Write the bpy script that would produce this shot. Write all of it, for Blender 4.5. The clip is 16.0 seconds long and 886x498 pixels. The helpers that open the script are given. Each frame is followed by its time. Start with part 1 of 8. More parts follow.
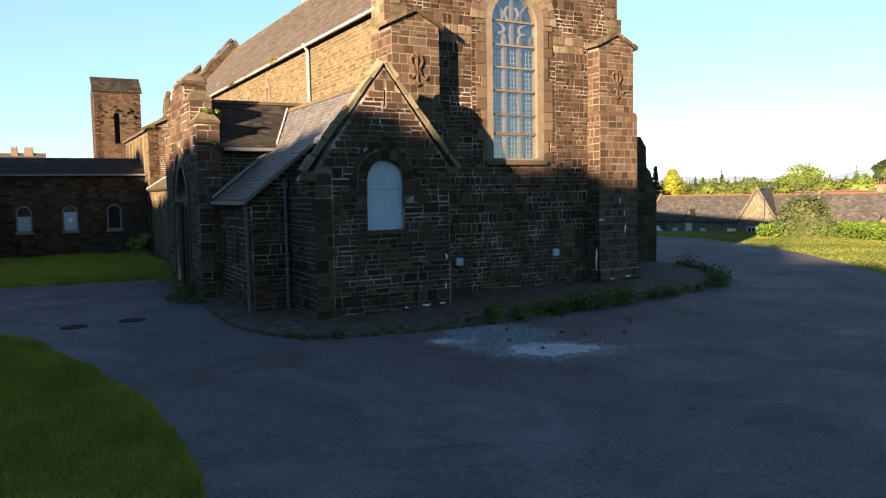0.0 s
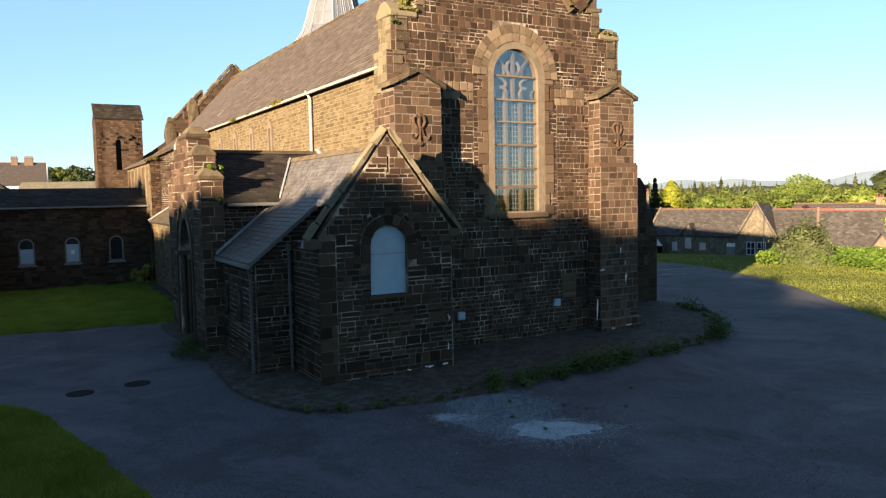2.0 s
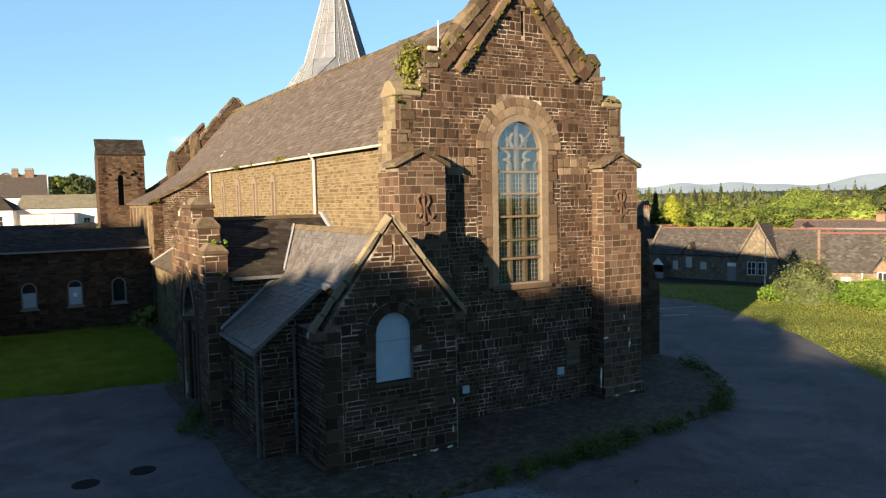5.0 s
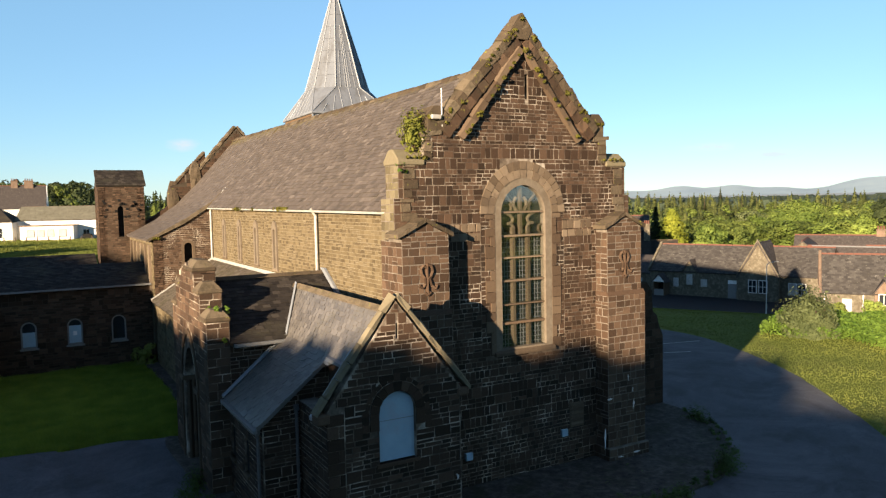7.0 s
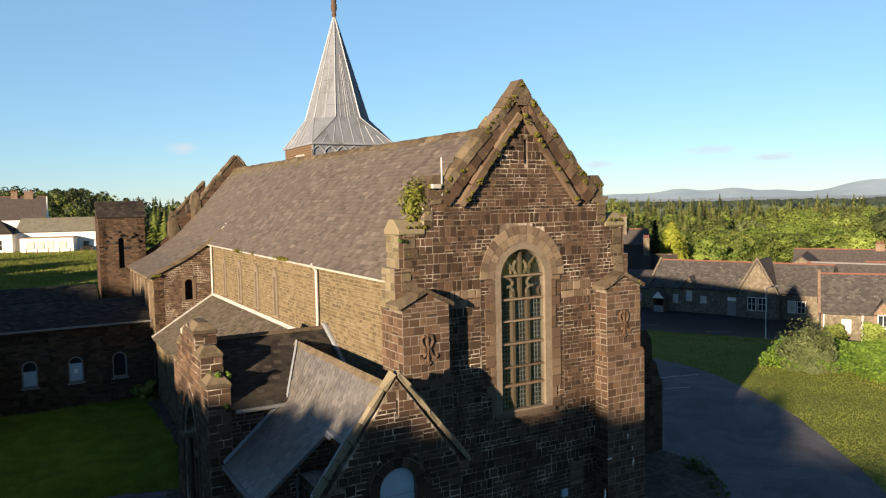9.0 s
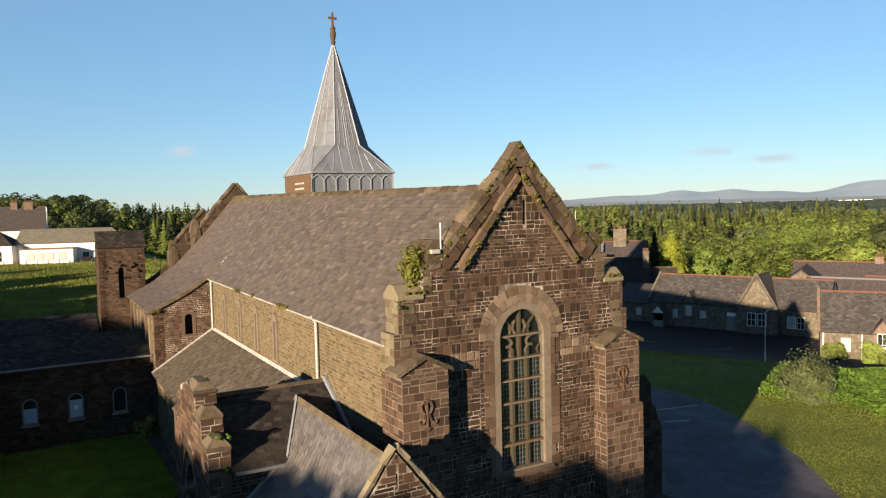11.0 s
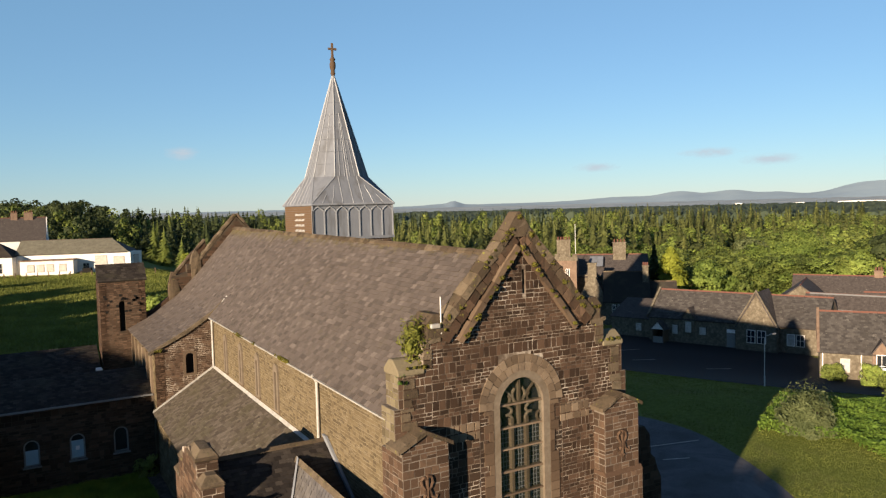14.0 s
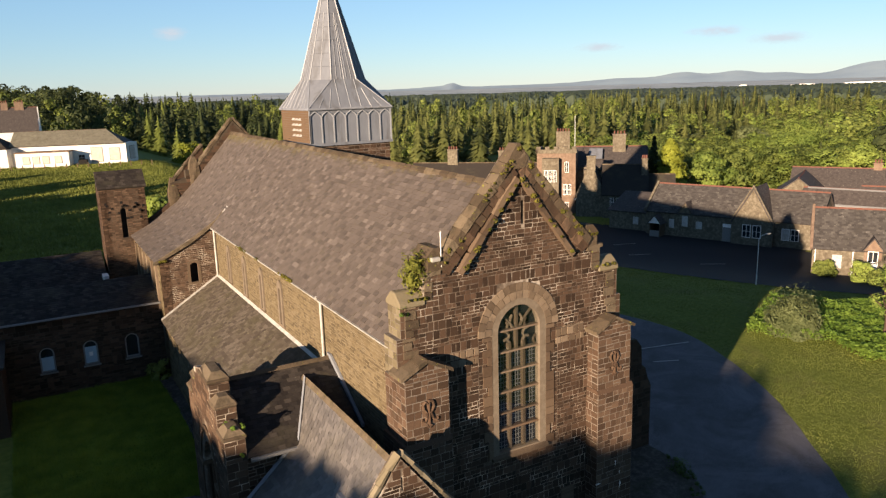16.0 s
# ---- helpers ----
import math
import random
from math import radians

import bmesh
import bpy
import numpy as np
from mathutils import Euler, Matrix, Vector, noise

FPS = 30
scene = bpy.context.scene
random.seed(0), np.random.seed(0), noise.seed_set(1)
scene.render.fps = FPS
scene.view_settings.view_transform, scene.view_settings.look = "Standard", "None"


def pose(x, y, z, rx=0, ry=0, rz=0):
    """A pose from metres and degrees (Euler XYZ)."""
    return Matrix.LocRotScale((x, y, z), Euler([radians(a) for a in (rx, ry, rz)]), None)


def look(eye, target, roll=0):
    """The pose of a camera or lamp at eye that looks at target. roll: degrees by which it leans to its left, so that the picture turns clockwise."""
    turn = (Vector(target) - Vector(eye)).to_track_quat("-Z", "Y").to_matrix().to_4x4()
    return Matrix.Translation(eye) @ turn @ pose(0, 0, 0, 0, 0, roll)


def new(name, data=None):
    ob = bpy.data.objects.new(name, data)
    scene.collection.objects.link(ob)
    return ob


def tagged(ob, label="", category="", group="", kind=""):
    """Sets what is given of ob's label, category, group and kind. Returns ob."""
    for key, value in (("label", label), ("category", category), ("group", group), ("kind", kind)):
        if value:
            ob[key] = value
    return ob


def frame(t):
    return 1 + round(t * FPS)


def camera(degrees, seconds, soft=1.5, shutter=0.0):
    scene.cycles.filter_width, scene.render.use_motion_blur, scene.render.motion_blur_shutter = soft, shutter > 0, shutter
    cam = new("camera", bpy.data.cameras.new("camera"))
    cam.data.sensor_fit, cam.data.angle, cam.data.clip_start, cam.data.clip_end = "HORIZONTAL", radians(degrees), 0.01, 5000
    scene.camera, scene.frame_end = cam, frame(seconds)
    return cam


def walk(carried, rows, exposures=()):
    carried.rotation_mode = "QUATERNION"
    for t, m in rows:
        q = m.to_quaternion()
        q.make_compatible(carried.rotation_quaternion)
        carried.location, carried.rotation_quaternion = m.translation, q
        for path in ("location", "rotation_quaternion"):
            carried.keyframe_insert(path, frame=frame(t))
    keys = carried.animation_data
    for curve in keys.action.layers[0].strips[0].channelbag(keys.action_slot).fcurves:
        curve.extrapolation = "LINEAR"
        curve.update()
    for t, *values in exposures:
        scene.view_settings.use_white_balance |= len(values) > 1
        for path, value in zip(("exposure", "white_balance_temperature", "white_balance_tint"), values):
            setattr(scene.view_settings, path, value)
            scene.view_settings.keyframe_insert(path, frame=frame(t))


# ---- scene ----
cam = camera(62.3, 16.0, 1.3)
PATH = [
    (0, (-10.833, -20.683, 3.493), (-1.030, -3.318, 1.961), -1.00),
    (0.5, (-10.852, -20.672, 3.923), (-1.041, -3.310, 2.408), -1.00),
    (1, (-10.869, -20.675, 4.377), (-1.055, -3.313, 2.886), -1.02),
    (1.5, (-10.889, -20.687, 4.834), (-1.074, -3.323, 3.363), -1.05),
    (2, (-10.908, -20.690, 5.262), (-1.088, -3.328, 3.800), -1.05),
    (2.5, (-10.929, -20.695, 5.642), (-1.101, -3.337, 4.192), -1.07),
    (3, (-10.950, -20.702, 5.997), (-1.119, -3.344, 4.564), -1.07),
    (3.5, (-10.968, -20.707, 6.359), (-1.139, -3.347, 4.938), -1.05),
    (4, (-10.982, -20.707, 6.739), (-1.160, -3.342, 5.329), -1.09),
    (6.5, (-10.843, -20.210, 9.269), (-1.002, -2.849, 7.948), -1.10),
    (7, (-10.860, -20.215, 9.787), (-1.013, -2.856, 8.489), -1.12),
    (7.5, (-10.874, -20.241, 10.311), (-1.025, -2.880, 9.036), -1.17),
    (8, (-10.871, -20.252, 10.844), (-1.022, -2.890, 9.589), -1.20),
    (8.5, (-10.852, -20.238, 11.384), (-0.999, -2.877, 10.146), -1.20),
    (9, (-10.831, -20.221, 11.923), (-0.973, -2.863, 10.695), -1.20),
    (11.5, (-10.736, -20.217, 14.392), (-0.868, -2.860, 13.233), -1.40),
    (12, (-10.724, -20.224, 14.783), (-0.855, -2.867, 13.638), -1.42),
    (12.5, (-10.714, -20.245, 15.180), (-0.844, -2.887, 14.039), -1.45),
    (13, (-10.709, -20.264, 15.581), (-0.839, -2.907, 14.436), -1.43),
    (13.5, (-10.709, -20.268, 15.975), (-0.836, -2.913, 14.816), -1.43),
    (14, (-10.714, -20.264, 16.357), (-0.842, -2.908, 15.207), -1.50),
    (14.1, (-10.718, -20.263, 16.434), (-0.846, -2.906, 15.310), -1.51),
    (14.2, (-10.723, -20.262, 16.510), (-0.852, -2.905, 15.378), -1.53),
    (14.3, (-10.727, -20.262, 16.587), (-0.857, -2.904, 15.453), -1.54),
    (14.4, (-10.731, -20.261, 16.664), (-0.864, -2.906, 15.467), -1.56),
    (14.5, (-10.735, -20.261, 16.740), (-0.875, -2.916, 15.350), -1.57),
    (14.6, (-10.740, -20.262, 16.823), (-0.894, -2.939, 15.103), -1.58),
    (14.7, (-10.745, -20.263, 16.906), (-0.919, -2.972, 14.795), -1.59),
    (14.8, (-10.750, -20.265, 16.989), (-0.949, -3.016, 14.450), -1.60),
    (14.9, (-10.755, -20.266, 17.071), (-0.976, -3.053, 14.228), -1.61),
    (15, (-10.760, -20.267, 17.154), (-0.990, -3.067, 14.205), -1.62),
    (15.1, (-10.762, -20.273, 17.242), (-0.993, -3.071, 14.298), -1.63),
    (15.2, (-10.764, -20.278, 17.329), (-0.997, -3.076, 14.383), -1.64),
    (15.3, (-10.766, -20.284, 17.417), (-1.001, -3.082, 14.461), -1.65),
    (15.4, (-10.768, -20.289, 17.504), (-1.006, -3.090, 14.523), -1.67),
    (15.5, (-10.770, -20.295, 17.592), (-1.018, -3.109, 14.502), -1.68),
    (15.6, (-10.769, -20.305, 17.681), (-1.035, -3.142, 14.413), -1.68),
    (15.7, (-10.769, -20.316, 17.770), (-1.058, -3.185, 14.272), -1.69),
    (15.8, (-10.769, -20.327, 17.859), (-1.084, -3.233, 14.117), -1.69),
    (15.9, (-10.769, -20.337, 17.948), (-1.114, -3.288, 13.933), -1.70),
    (16, (-10.768, -20.348, 18.037), (-1.144, -3.344, 13.766), -1.70),
]
EXPOSURES = [(0.0, 2.42, 8240, 22), (1.5, 2.28, 8140, 21), (3.5, 2.14, 7890, 18), (7.0, 1.87, 7550, 17), (9.0, 1.7, 7450, 18), (12.5, 1.4, 7260, 19), (14.2, 1.35, 7260, 19), (14.6, 1.37, 7300, 20), (15.0, 1.44, 7400, 22.5), (16.0, 1.57, 7560, 23.5)]
walk(cam, [(t, look(eye, target, roll)) for t, eye, target, roll in PATH], EXPOSURES)

# ---- world, sun ----
SUN_AZ, SUN_EL = 29.0, 10.6          # the light travels towards +x, +y
world = bpy.data.worlds.new("world")
scene.world = world
world.use_nodes = True
wn = world.node_tree
sky = wn.nodes.new("ShaderNodeTexSky")
sky.sky_type, sky.sun_disc = "NISHITA", False
sky.sun_elevation = radians(SUN_EL)
sky.sun_rotation = radians(270.0 - SUN_AZ)
sky.altitude, sky.air_density, sky.dust_density, sky.ozone_density = 300, 0.95, 0.0, 4.2
veil = wn.nodes.new("ShaderNodeMix")           # thin even haze over the clear sky
veil.data_type = "RGBA"
up = wn.nodes.new("ShaderNodeTexCoord")
parts = wn.nodes.new("ShaderNodeSeparateXYZ")
thin = wn.nodes.new("ShaderNodeMapRange")      # it thins out overhead
wn.links.new(up.outputs["Generated"], parts.inputs[0])
wn.links.new(parts.outputs["Z"], thin.inputs["Value"])
for key, val in (("From Min", 0.30), ("From Max", 0.75), ("To Min", 0.38), ("To Max", 0.0)):
    thin.inputs[key].default_value = val
wn.links.new(thin.outputs[0], veil.inputs["Factor"])
veil.inputs["B"].default_value = (1.35, 3.45, 5.2, 1)
wn.links.new(sky.outputs["Color"], veil.inputs["A"])
wn.links.new(veil.outputs["Result"], wn.nodes["Background"].inputs["Color"])
wn.nodes["Background"].inputs["Strength"].default_value = 0.0635

sun = new("sun", bpy.data.lights.new("sun", "SUN"))
sun.data.energy, sun.data.angle, sun.data.color = 5.0, radians(0.55), (1.0, 0.875, 0.675)
ca, sa, ce, se = math.cos(radians(SUN_AZ)), math.sin(radians(SUN_AZ)), math.cos(radians(SUN_EL)), math.sin(radians(SUN_EL))
sun.matrix_world = look((-ca * ce * 100, -sa * ce * 100, se * 100), (0, 0, 0))
S_DIR = Vector((ca, sa, 0))


# ---- materials ----
def nodes_of(name):
    m = bpy.data.materials.new(name)
    m.use_nodes = True
    t = m.node_tree
    return m, t, t.nodes["Principled BSDF"]


def add(t, kind, **props):
    n = t.nodes.new(kind)
    for k, v in props.items():
        n.inputs[k.replace("_", " ")].default_value = v
    return n


def noise_at(t, scale, detail=4.0, rough=0.6, coords=None, dist=0.0):
    n = add(t, "ShaderNodeTexNoise", Scale=scale, Detail=detail, Roughness=rough, Distortion=dist)
    if coords is not None:
        t.links.new(coords, n.inputs["Vector"])
    return n.outputs["Fac"]


def ramp(t, fac, stops):
    r = t.nodes.new("ShaderNodeValToRGB")
    e = r.color_ramp.elements
    while len(e) < len(stops):
        e.new(0.5)
    for el, (p, c) in zip(e, stops):
        el.position, el.color = p, (*c, 1)
    t.links.new(fac, r.inputs["Fac"])
    return r.outputs["Color"]


def mix(t, fac, a, b, how="MIX"):
    m = t.nodes.new("ShaderNodeMix")
    m.data_type, m.blend_type = "RGBA", how
    for sock, v in ((m.inputs["Factor"], fac), (m.inputs["A"], a), (m.inputs["B"], b)):
        if isinstance(v, bpy.types.NodeSocket):
            t.links.new(v, sock)
        elif isinstance(v, (int, float)):
            sock.default_value = v
        else:
            sock.default_value = (*v, 1)
    return m.outputs["Result"]


def place(t, stretch=(1, 1, 1)):
    m = t.nodes.new("ShaderNodeMapping")
    m.inputs["Scale"].default_value = stretch
    g = t.nodes.new("ShaderNodeNewGeometry")
    t.links.new(g.outputs["Position"], m.inputs["Vector"])
    return m.outputs["Vector"]


def bump(t, bsdf, height, strength=0.4, distance=0.02):
    b = add(t, "ShaderNodeBump", Strength=strength, Distance=distance)
    t.links.new(height, b.inputs["Height"])
    t.links.new(b.outputs["Normal"], bsdf.inputs["Normal"])


def island(t, objects=False):
    g = t.nodes.new("ShaderNodeObjectInfo" if objects else "ShaderNodeNewGeometry")
    return g.outputs["Random" if objects else "Random Per Island"]


def surface(name, stops, grain=9.0, rough=0.85, stain=None, stain_scale=0.5, stain_from=0.5, per="island",
            relief=0.4, deep=0.02, spots=None, stretch=(1, 1, 1), crown=None, wash=None):
    """A stone, slate, plaster or wood surface: its own tone for each piece, grain, and stains."""
    if max(stops[-1][1]) < 0.36:
        stops = [(p, tuple(0.60 * q for q in col)) for p, col in stops]
    m, t, b = nodes_of(name)
    c = place(t, stretch)
    fine = noise_at(t, grain, 6, 0.65, c)
    if per == "none":
        base = ramp(t, fine, stops)
    else:
        r = island(t, per == "object")
        add_fine = t.nodes.new("ShaderNodeMath")
        add_fine.operation = "MULTIPLY_ADD"
        t.links.new(fine, add_fine.inputs[0])
        add_fine.inputs[1].default_value = 0.5
        half = t.nodes.new("ShaderNodeMath")
        half.operation = "MULTIPLY_ADD"
        t.links.new(r, half.inputs[0])
        half.inputs[1].default_value, half.inputs[2].default_value = 0.8, -0.15
        t.links.new(half.outputs[0], add_fine.inputs[2])
        base = ramp(t, add_fine.outputs[0], stops)
    if stain:
        s = noise_at(t, stain_scale, 5, 0.7, c, 0.4)
        mask = ramp(t, s, [(stain_from, (0, 0, 0)), (min(stain_from + 0.16, 1), (1, 1, 1))])
        base = mix(t, mask, base, mix(t, 0.35, stain, base))
    if wash:                      # a second, larger and paler discoloration
        s3 = noise_at(t, wash[1], 6, 0.72, c, 0.8)
        base = mix(t, ramp(t, s3, [(wash[2], (0, 0, 0)), (wash[2] + 0.2, (0.8, 0.8, 0.8))]), base, wash[0])
    if spots:
        s2 = noise_at(t, 6.0, 3, 0.6, c)
        mask2 = ramp(t, s2, [(0.66, (0, 0, 0)), (0.72, (1, 1, 1))])
        base = mix(t, mask2, base, spots)
    if crown:                     # lichen thickening towards a ridge, from height z0 to z1
        sep = t.nodes.new("ShaderNodeSeparateXYZ")
        t.links.new(c, sep.inputs[0])
        rise = t.nodes.new("ShaderNodeMapRange")
        t.links.new(sep.outputs["Z"], rise.inputs["Value"])
        rise.inputs["From Min"].default_value, rise.inputs["From Max"].default_value = crown[0], crown[1]
        grow = t.nodes.new("ShaderNodeMath")
        grow.operation = "MULTIPLY_ADD"
        t.links.new(rise.outputs[0], grow.inputs[0])
        grow.inputs[1].default_value = 0.42
        t.links.new(noise_at(t, 1.8, 6, 0.7, c), grow.inputs[2])
        base = mix(t, ramp(t, grow.outputs[0], [(0.66, (0, 0, 0)), (0.92, (0.75, 0.75, 0.75))]), base, crown[2])
    t.links.new(base, b.inputs["Base Color"])
    b.inputs["Roughness"].default_value = rough
    if rough >= 0.72:                 # matt, weathered: hardly any sheen
        b.inputs["Specular IOR Level"].default_value = 0.12
    if relief:
        bump(t, b, fine, relief, deep)
    return m


STONE_TONES = [(0.0, (0.028, 0.018, 0.012)), (0.35, (0.060, 0.0365, 0.0240)), (0.65, (0.087, 0.0522, 0.0340)), (1.0, (0.150, 0.0915, 0.0595))]
M_STONE = surface("dark_whinstone", STONE_TONES, 17, 0.9, stain=(0.03, 0.025, 0.02), stain_scale=0.35, stain_from=0.56)
M_STONE_PIECE = surface("dark_whinstone_piece", STONE_TONES, 17, 0.9, stain=(0.03, 0.025, 0.02), stain_scale=0.35, stain_from=0.56, per="object")
M_MORTAR = surface("lime_mortar", [(0.36, (0.050, 0.037, 0.028)), (0.50, (0.118, 0.092, 0.069)), (0.66, (0.36, 0.315, 0.26))], 1.3, 0.95, per="none")
M_MORTAR_PALE = surface("pale_pointing", [(0.3, (0.15, 0.122, 0.095)), (0.7, (0.30, 0.255, 0.21))], 2.2, 0.95, per="none")
M_MORTAR_DULL = surface("dull_earth_mortar", [(0.3, (0.05, 0.038, 0.027)), (0.7, (0.115, 0.090, 0.064))], 1.2, 0.95, per="none")
M_MORTAR_TAN = surface("tan_mortar", [(0.25, (0.19, 0.152, 0.10)), (0.75, (0.30, 0.25, 0.17))], 2.5, 0.95, per="none")
ASHLAR_TONES = [(0.0, (0.048, 0.030, 0.020)), (0.5, (0.105, 0.0640, 0.0420)), (1.0, (0.183, 0.1175, 0.0775))]
M_ASHLAR = surface("red_brown_ashlar", ASHLAR_TONES, 15, 0.9, stain=(0.045, 0.034, 0.024), stain_scale=1.3, stain_from=0.52)
M_ASHLAR_PIECE = surface("red_brown_ashlar_piece", ASHLAR_TONES, 15, 0.9, stain=(0.045, 0.034, 0.024), stain_scale=1.3, stain_from=0.52, per="object")
# pale with lichen, and paler still to paint in sunlight on the piers
M_PIER = surface("sun_toned_lichened_stone", [(0.0, (0.105, 0.085, 0.050)), (0.5, (0.185, 0.152, 0.095)), (1.0, (0.29, 0.245, 0.16))], 11, 0.95,
                 stain=(0.075, 0.055, 0.035), stain_scale=1.1, stain_from=0.54, spots=(0.17, 0.16, 0.05), relief=0.7, deep=0.03)
M_PALECOPE = surface("pale_sandstone_slab", [(0.0, (0.17, 0.14, 0.092)), (0.5, (0.25, 0.21, 0.14)), (1.0, (0.35, 0.30, 0.21))], 10, 0.9,
                     stain=(0.15, 0.13, 0.08), stain_scale=1.3, stain_from=0.55, per="object", relief=0.4)
M_JAMB = surface("brown_tan_jamb_stone", [(0.0, (0.080, 0.052, 0.034)), (0.5, (0.140, 0.094, 0.062)), (1.0, (0.21, 0.15, 0.10))], 9, 0.9,
                 stain=(0.05, 0.038, 0.028), stain_scale=0.9, stain_from=0.55, per="object")
M_DRESSED = surface("dressed_sandstone", [(0.0, (0.105, 0.074, 0.050)), (0.5, (0.195, 0.142, 0.096)), (1.0, (0.31, 0.235, 0.165))], 7, 0.9,
                    stain=(0.07, 0.052, 0.038), stain_scale=0.9, stain_from=0.55, per="object")
M_COPING = surface("weathered_coping", [(0.0, (0.070, 0.050, 0.034)), (0.5, (0.130, 0.096, 0.064)), (1.0, (0.22, 0.173, 0.118))], 15, 0.95,
                   stain=(0.040, 0.033, 0.021), stain_scale=2.0, stain_from=0.48, spots=(0.15, 0.15, 0.03), per="object", relief=0.8, deep=0.04)
M_SKEW = surface("dark_brown_skew_stone", ASHLAR_TONES, 12, 0.92, stain=(0.04, 0.032, 0.022), stain_scale=1.6, stain_from=0.45, spots=(0.12, 0.11, 0.03), per="object", relief=0.7, deep=0.03)
M_SIDE = surface("tan_coursed_stone", [(0.0, (0.100, 0.074, 0.042)), (0.5, (0.155, 0.117, 0.066)), (1.0, (0.23, 0.18, 0.106))], 9, 0.9,
                 stain=(0.09, 0.06, 0.035), stain_scale=0.5, stain_from=0.58)
M_SIDE_PIECE = surface("tan_coursed_stone_piece", [(0.0, (0.100, 0.074, 0.042)), (0.5, (0.155, 0.117, 0.066)), (1.0, (0.23, 0.18, 0.106))], 9, 0.9,
                 stain=(0.09, 0.06, 0.035), stain_scale=0.5, stain_from=0.58, per="object")
SLATE_TONES = [(0.0, (0.086, 0.071, 0.061)), (0.3, (0.126, 0.104, 0.090)), (0.8, (0.156, 0.129, 0.112)), (1.0, (0.26, 0.22, 0.192))]
M_SLATE = surface("brown_grey_slate", SLATE_TONES, 22, 0.75,
                  stain=(0.082, 0.070, 0.050), stain_scale=1.7, stain_from=0.56, relief=0.25, deep=0.01, crown=(14.0, 15.1, (0.105, 0.085, 0.030)))
M_SLATE_PIECE = surface("brown_grey_slate_piece", SLATE_TONES, 22, 0.75,
                  stain=(0.082, 0.070, 0.050), stain_scale=1.7, stain_from=0.56, relief=0.25, deep=0.01, crown=(14.0, 15.1, (0.105, 0.085, 0.030)), per="object")
M_SLATE_DARK = surface("dark_slate", [(0.0, (0.024, 0.020, 0.018)), (0.6, (0.050, 0.042, 0.036)), (0.93, (0.085, 0.072, 0.06)), (1.0, (0.22, 0.20, 0.17))], 14, 0.8,
                       stain=(0.05, 0.045, 0.03), stain_scale=0.5, relief=0.25, deep=0.01)
M_SLATE_WING = surface("grey_slate", [(0.0, (0.105, 0.097, 0.09)), (0.5, (0.165, 0.155, 0.145)), (1.0, (0.25, 0.235, 0.22))], 14, 0.5, relief=0.2, deep=0.01, stain=(0.10, 0.09, 0.075), stain_scale=0.7)
M_SLATE_FAR = surface("far_slate", [(0.3, (0.055, 0.048, 0.045)), (0.7, (0.13, 0.11, 0.10))], 2.6, 0.8, per="none", spots=(0.22, 0.20, 0.17), relief=0.2)
M_SLATE_WING_PIECE = surface("grey_slate_piece", [(0.0, (0.115, 0.104, 0.094)), (0.5, (0.165, 0.15, 0.137)), (1.0, (0.23, 0.21, 0.19))], 14, 0.5, relief=0.2, deep=0.01, stain=(0.11, 0.10, 0.08), stain_scale=0.7, per="object")
M_ROLL = surface("pale_lead_roll", [(0.2, (0.240, 0.262, 0.295)), (0.8, (0.325, 0.343, 0.358))], 2.0, 0.5, per="none", relief=0.05)
M_GUTTER = surface("weathered_white_paint", [(0.25, (0.20, 0.195, 0.18)), (0.7, (0.40, 0.39, 0.36))], 3.0, 0.6, per="none", stain=(0.22, 0.20, 0.16), stain_scale=2.2, relief=0.1)
M_SLATE_COT = surface("lichened_grey_slate", [(0.0, (0.055, 0.050, 0.047)), (0.5, (0.090, 0.082, 0.076)), (0.9, (0.125, 0.115, 0.105)), (1.0, (0.30, 0.28, 0.25))], 9, 0.8,
                     stain=(0.05, 0.045, 0.04), stain_scale=0.4, spots=(0.16, 0.15, 0.125), relief=0.25, deep=0.01)
M_SLATE_AISLE = surface("mossy_brown_slate", [(0.0, (0.070, 0.056, 0.043)), (0.5, (0.120, 0.098, 0.076)), (0.93, (0.175, 0.148, 0.118)), (1.0, (0.32, 0.29, 0.25))], 12, 0.8,
                     stain=(0.062, 0.054, 0.032), stain_scale=0.7, stain_from=0.45, spots=(0.15, 0.14, 0.09), relief=0.3, deep=0.01)
M_LEAD = surface("lead_sheet", [(0.2, (0.120, 0.134, 0.156)), (0.55, (0.195, 0.214, 0.244)), (0.9, (0.295, 0.318, 0.350))], 1.6, 0.72,
                 stain=(0.07, 0.07, 0.07), stain_scale=0.9, relief=0.1, stretch=(1, 1, 0.3))
M_WHITE = surface("white_paint", [(0.2, (0.48, 0.47, 0.44)), (0.7, (0.70, 0.69, 0.66))], 6, 0.6, per="none", stain=(0.45, 0.42, 0.36), stain_scale=2.2, relief=0.1)
M_RENDER = surface("white_harling", [(0.2, (0.48, 0.46, 0.42)), (0.7, (0.66, 0.64, 0.60))], 5, 0.9, per="none", stain=(0.42, 0.40, 0.36), stain_scale=0.5, relief=0.3)
M_GREYPIPE = surface("grey_pipe_paint", [(0.2, (0.17, 0.17, 0.17)), (0.7, (0.27, 0.27, 0.26))], 9, 0.6, per="none")
M_PIPE = surface("rusty_pipe_paint", [(0.2, (0.085, 0.078, 0.075)), (0.7, (0.16, 0.15, 0.145))], 9, 0.6, per="none", stain=(0.06, 0.04, 0.03), stain_scale=2.5)
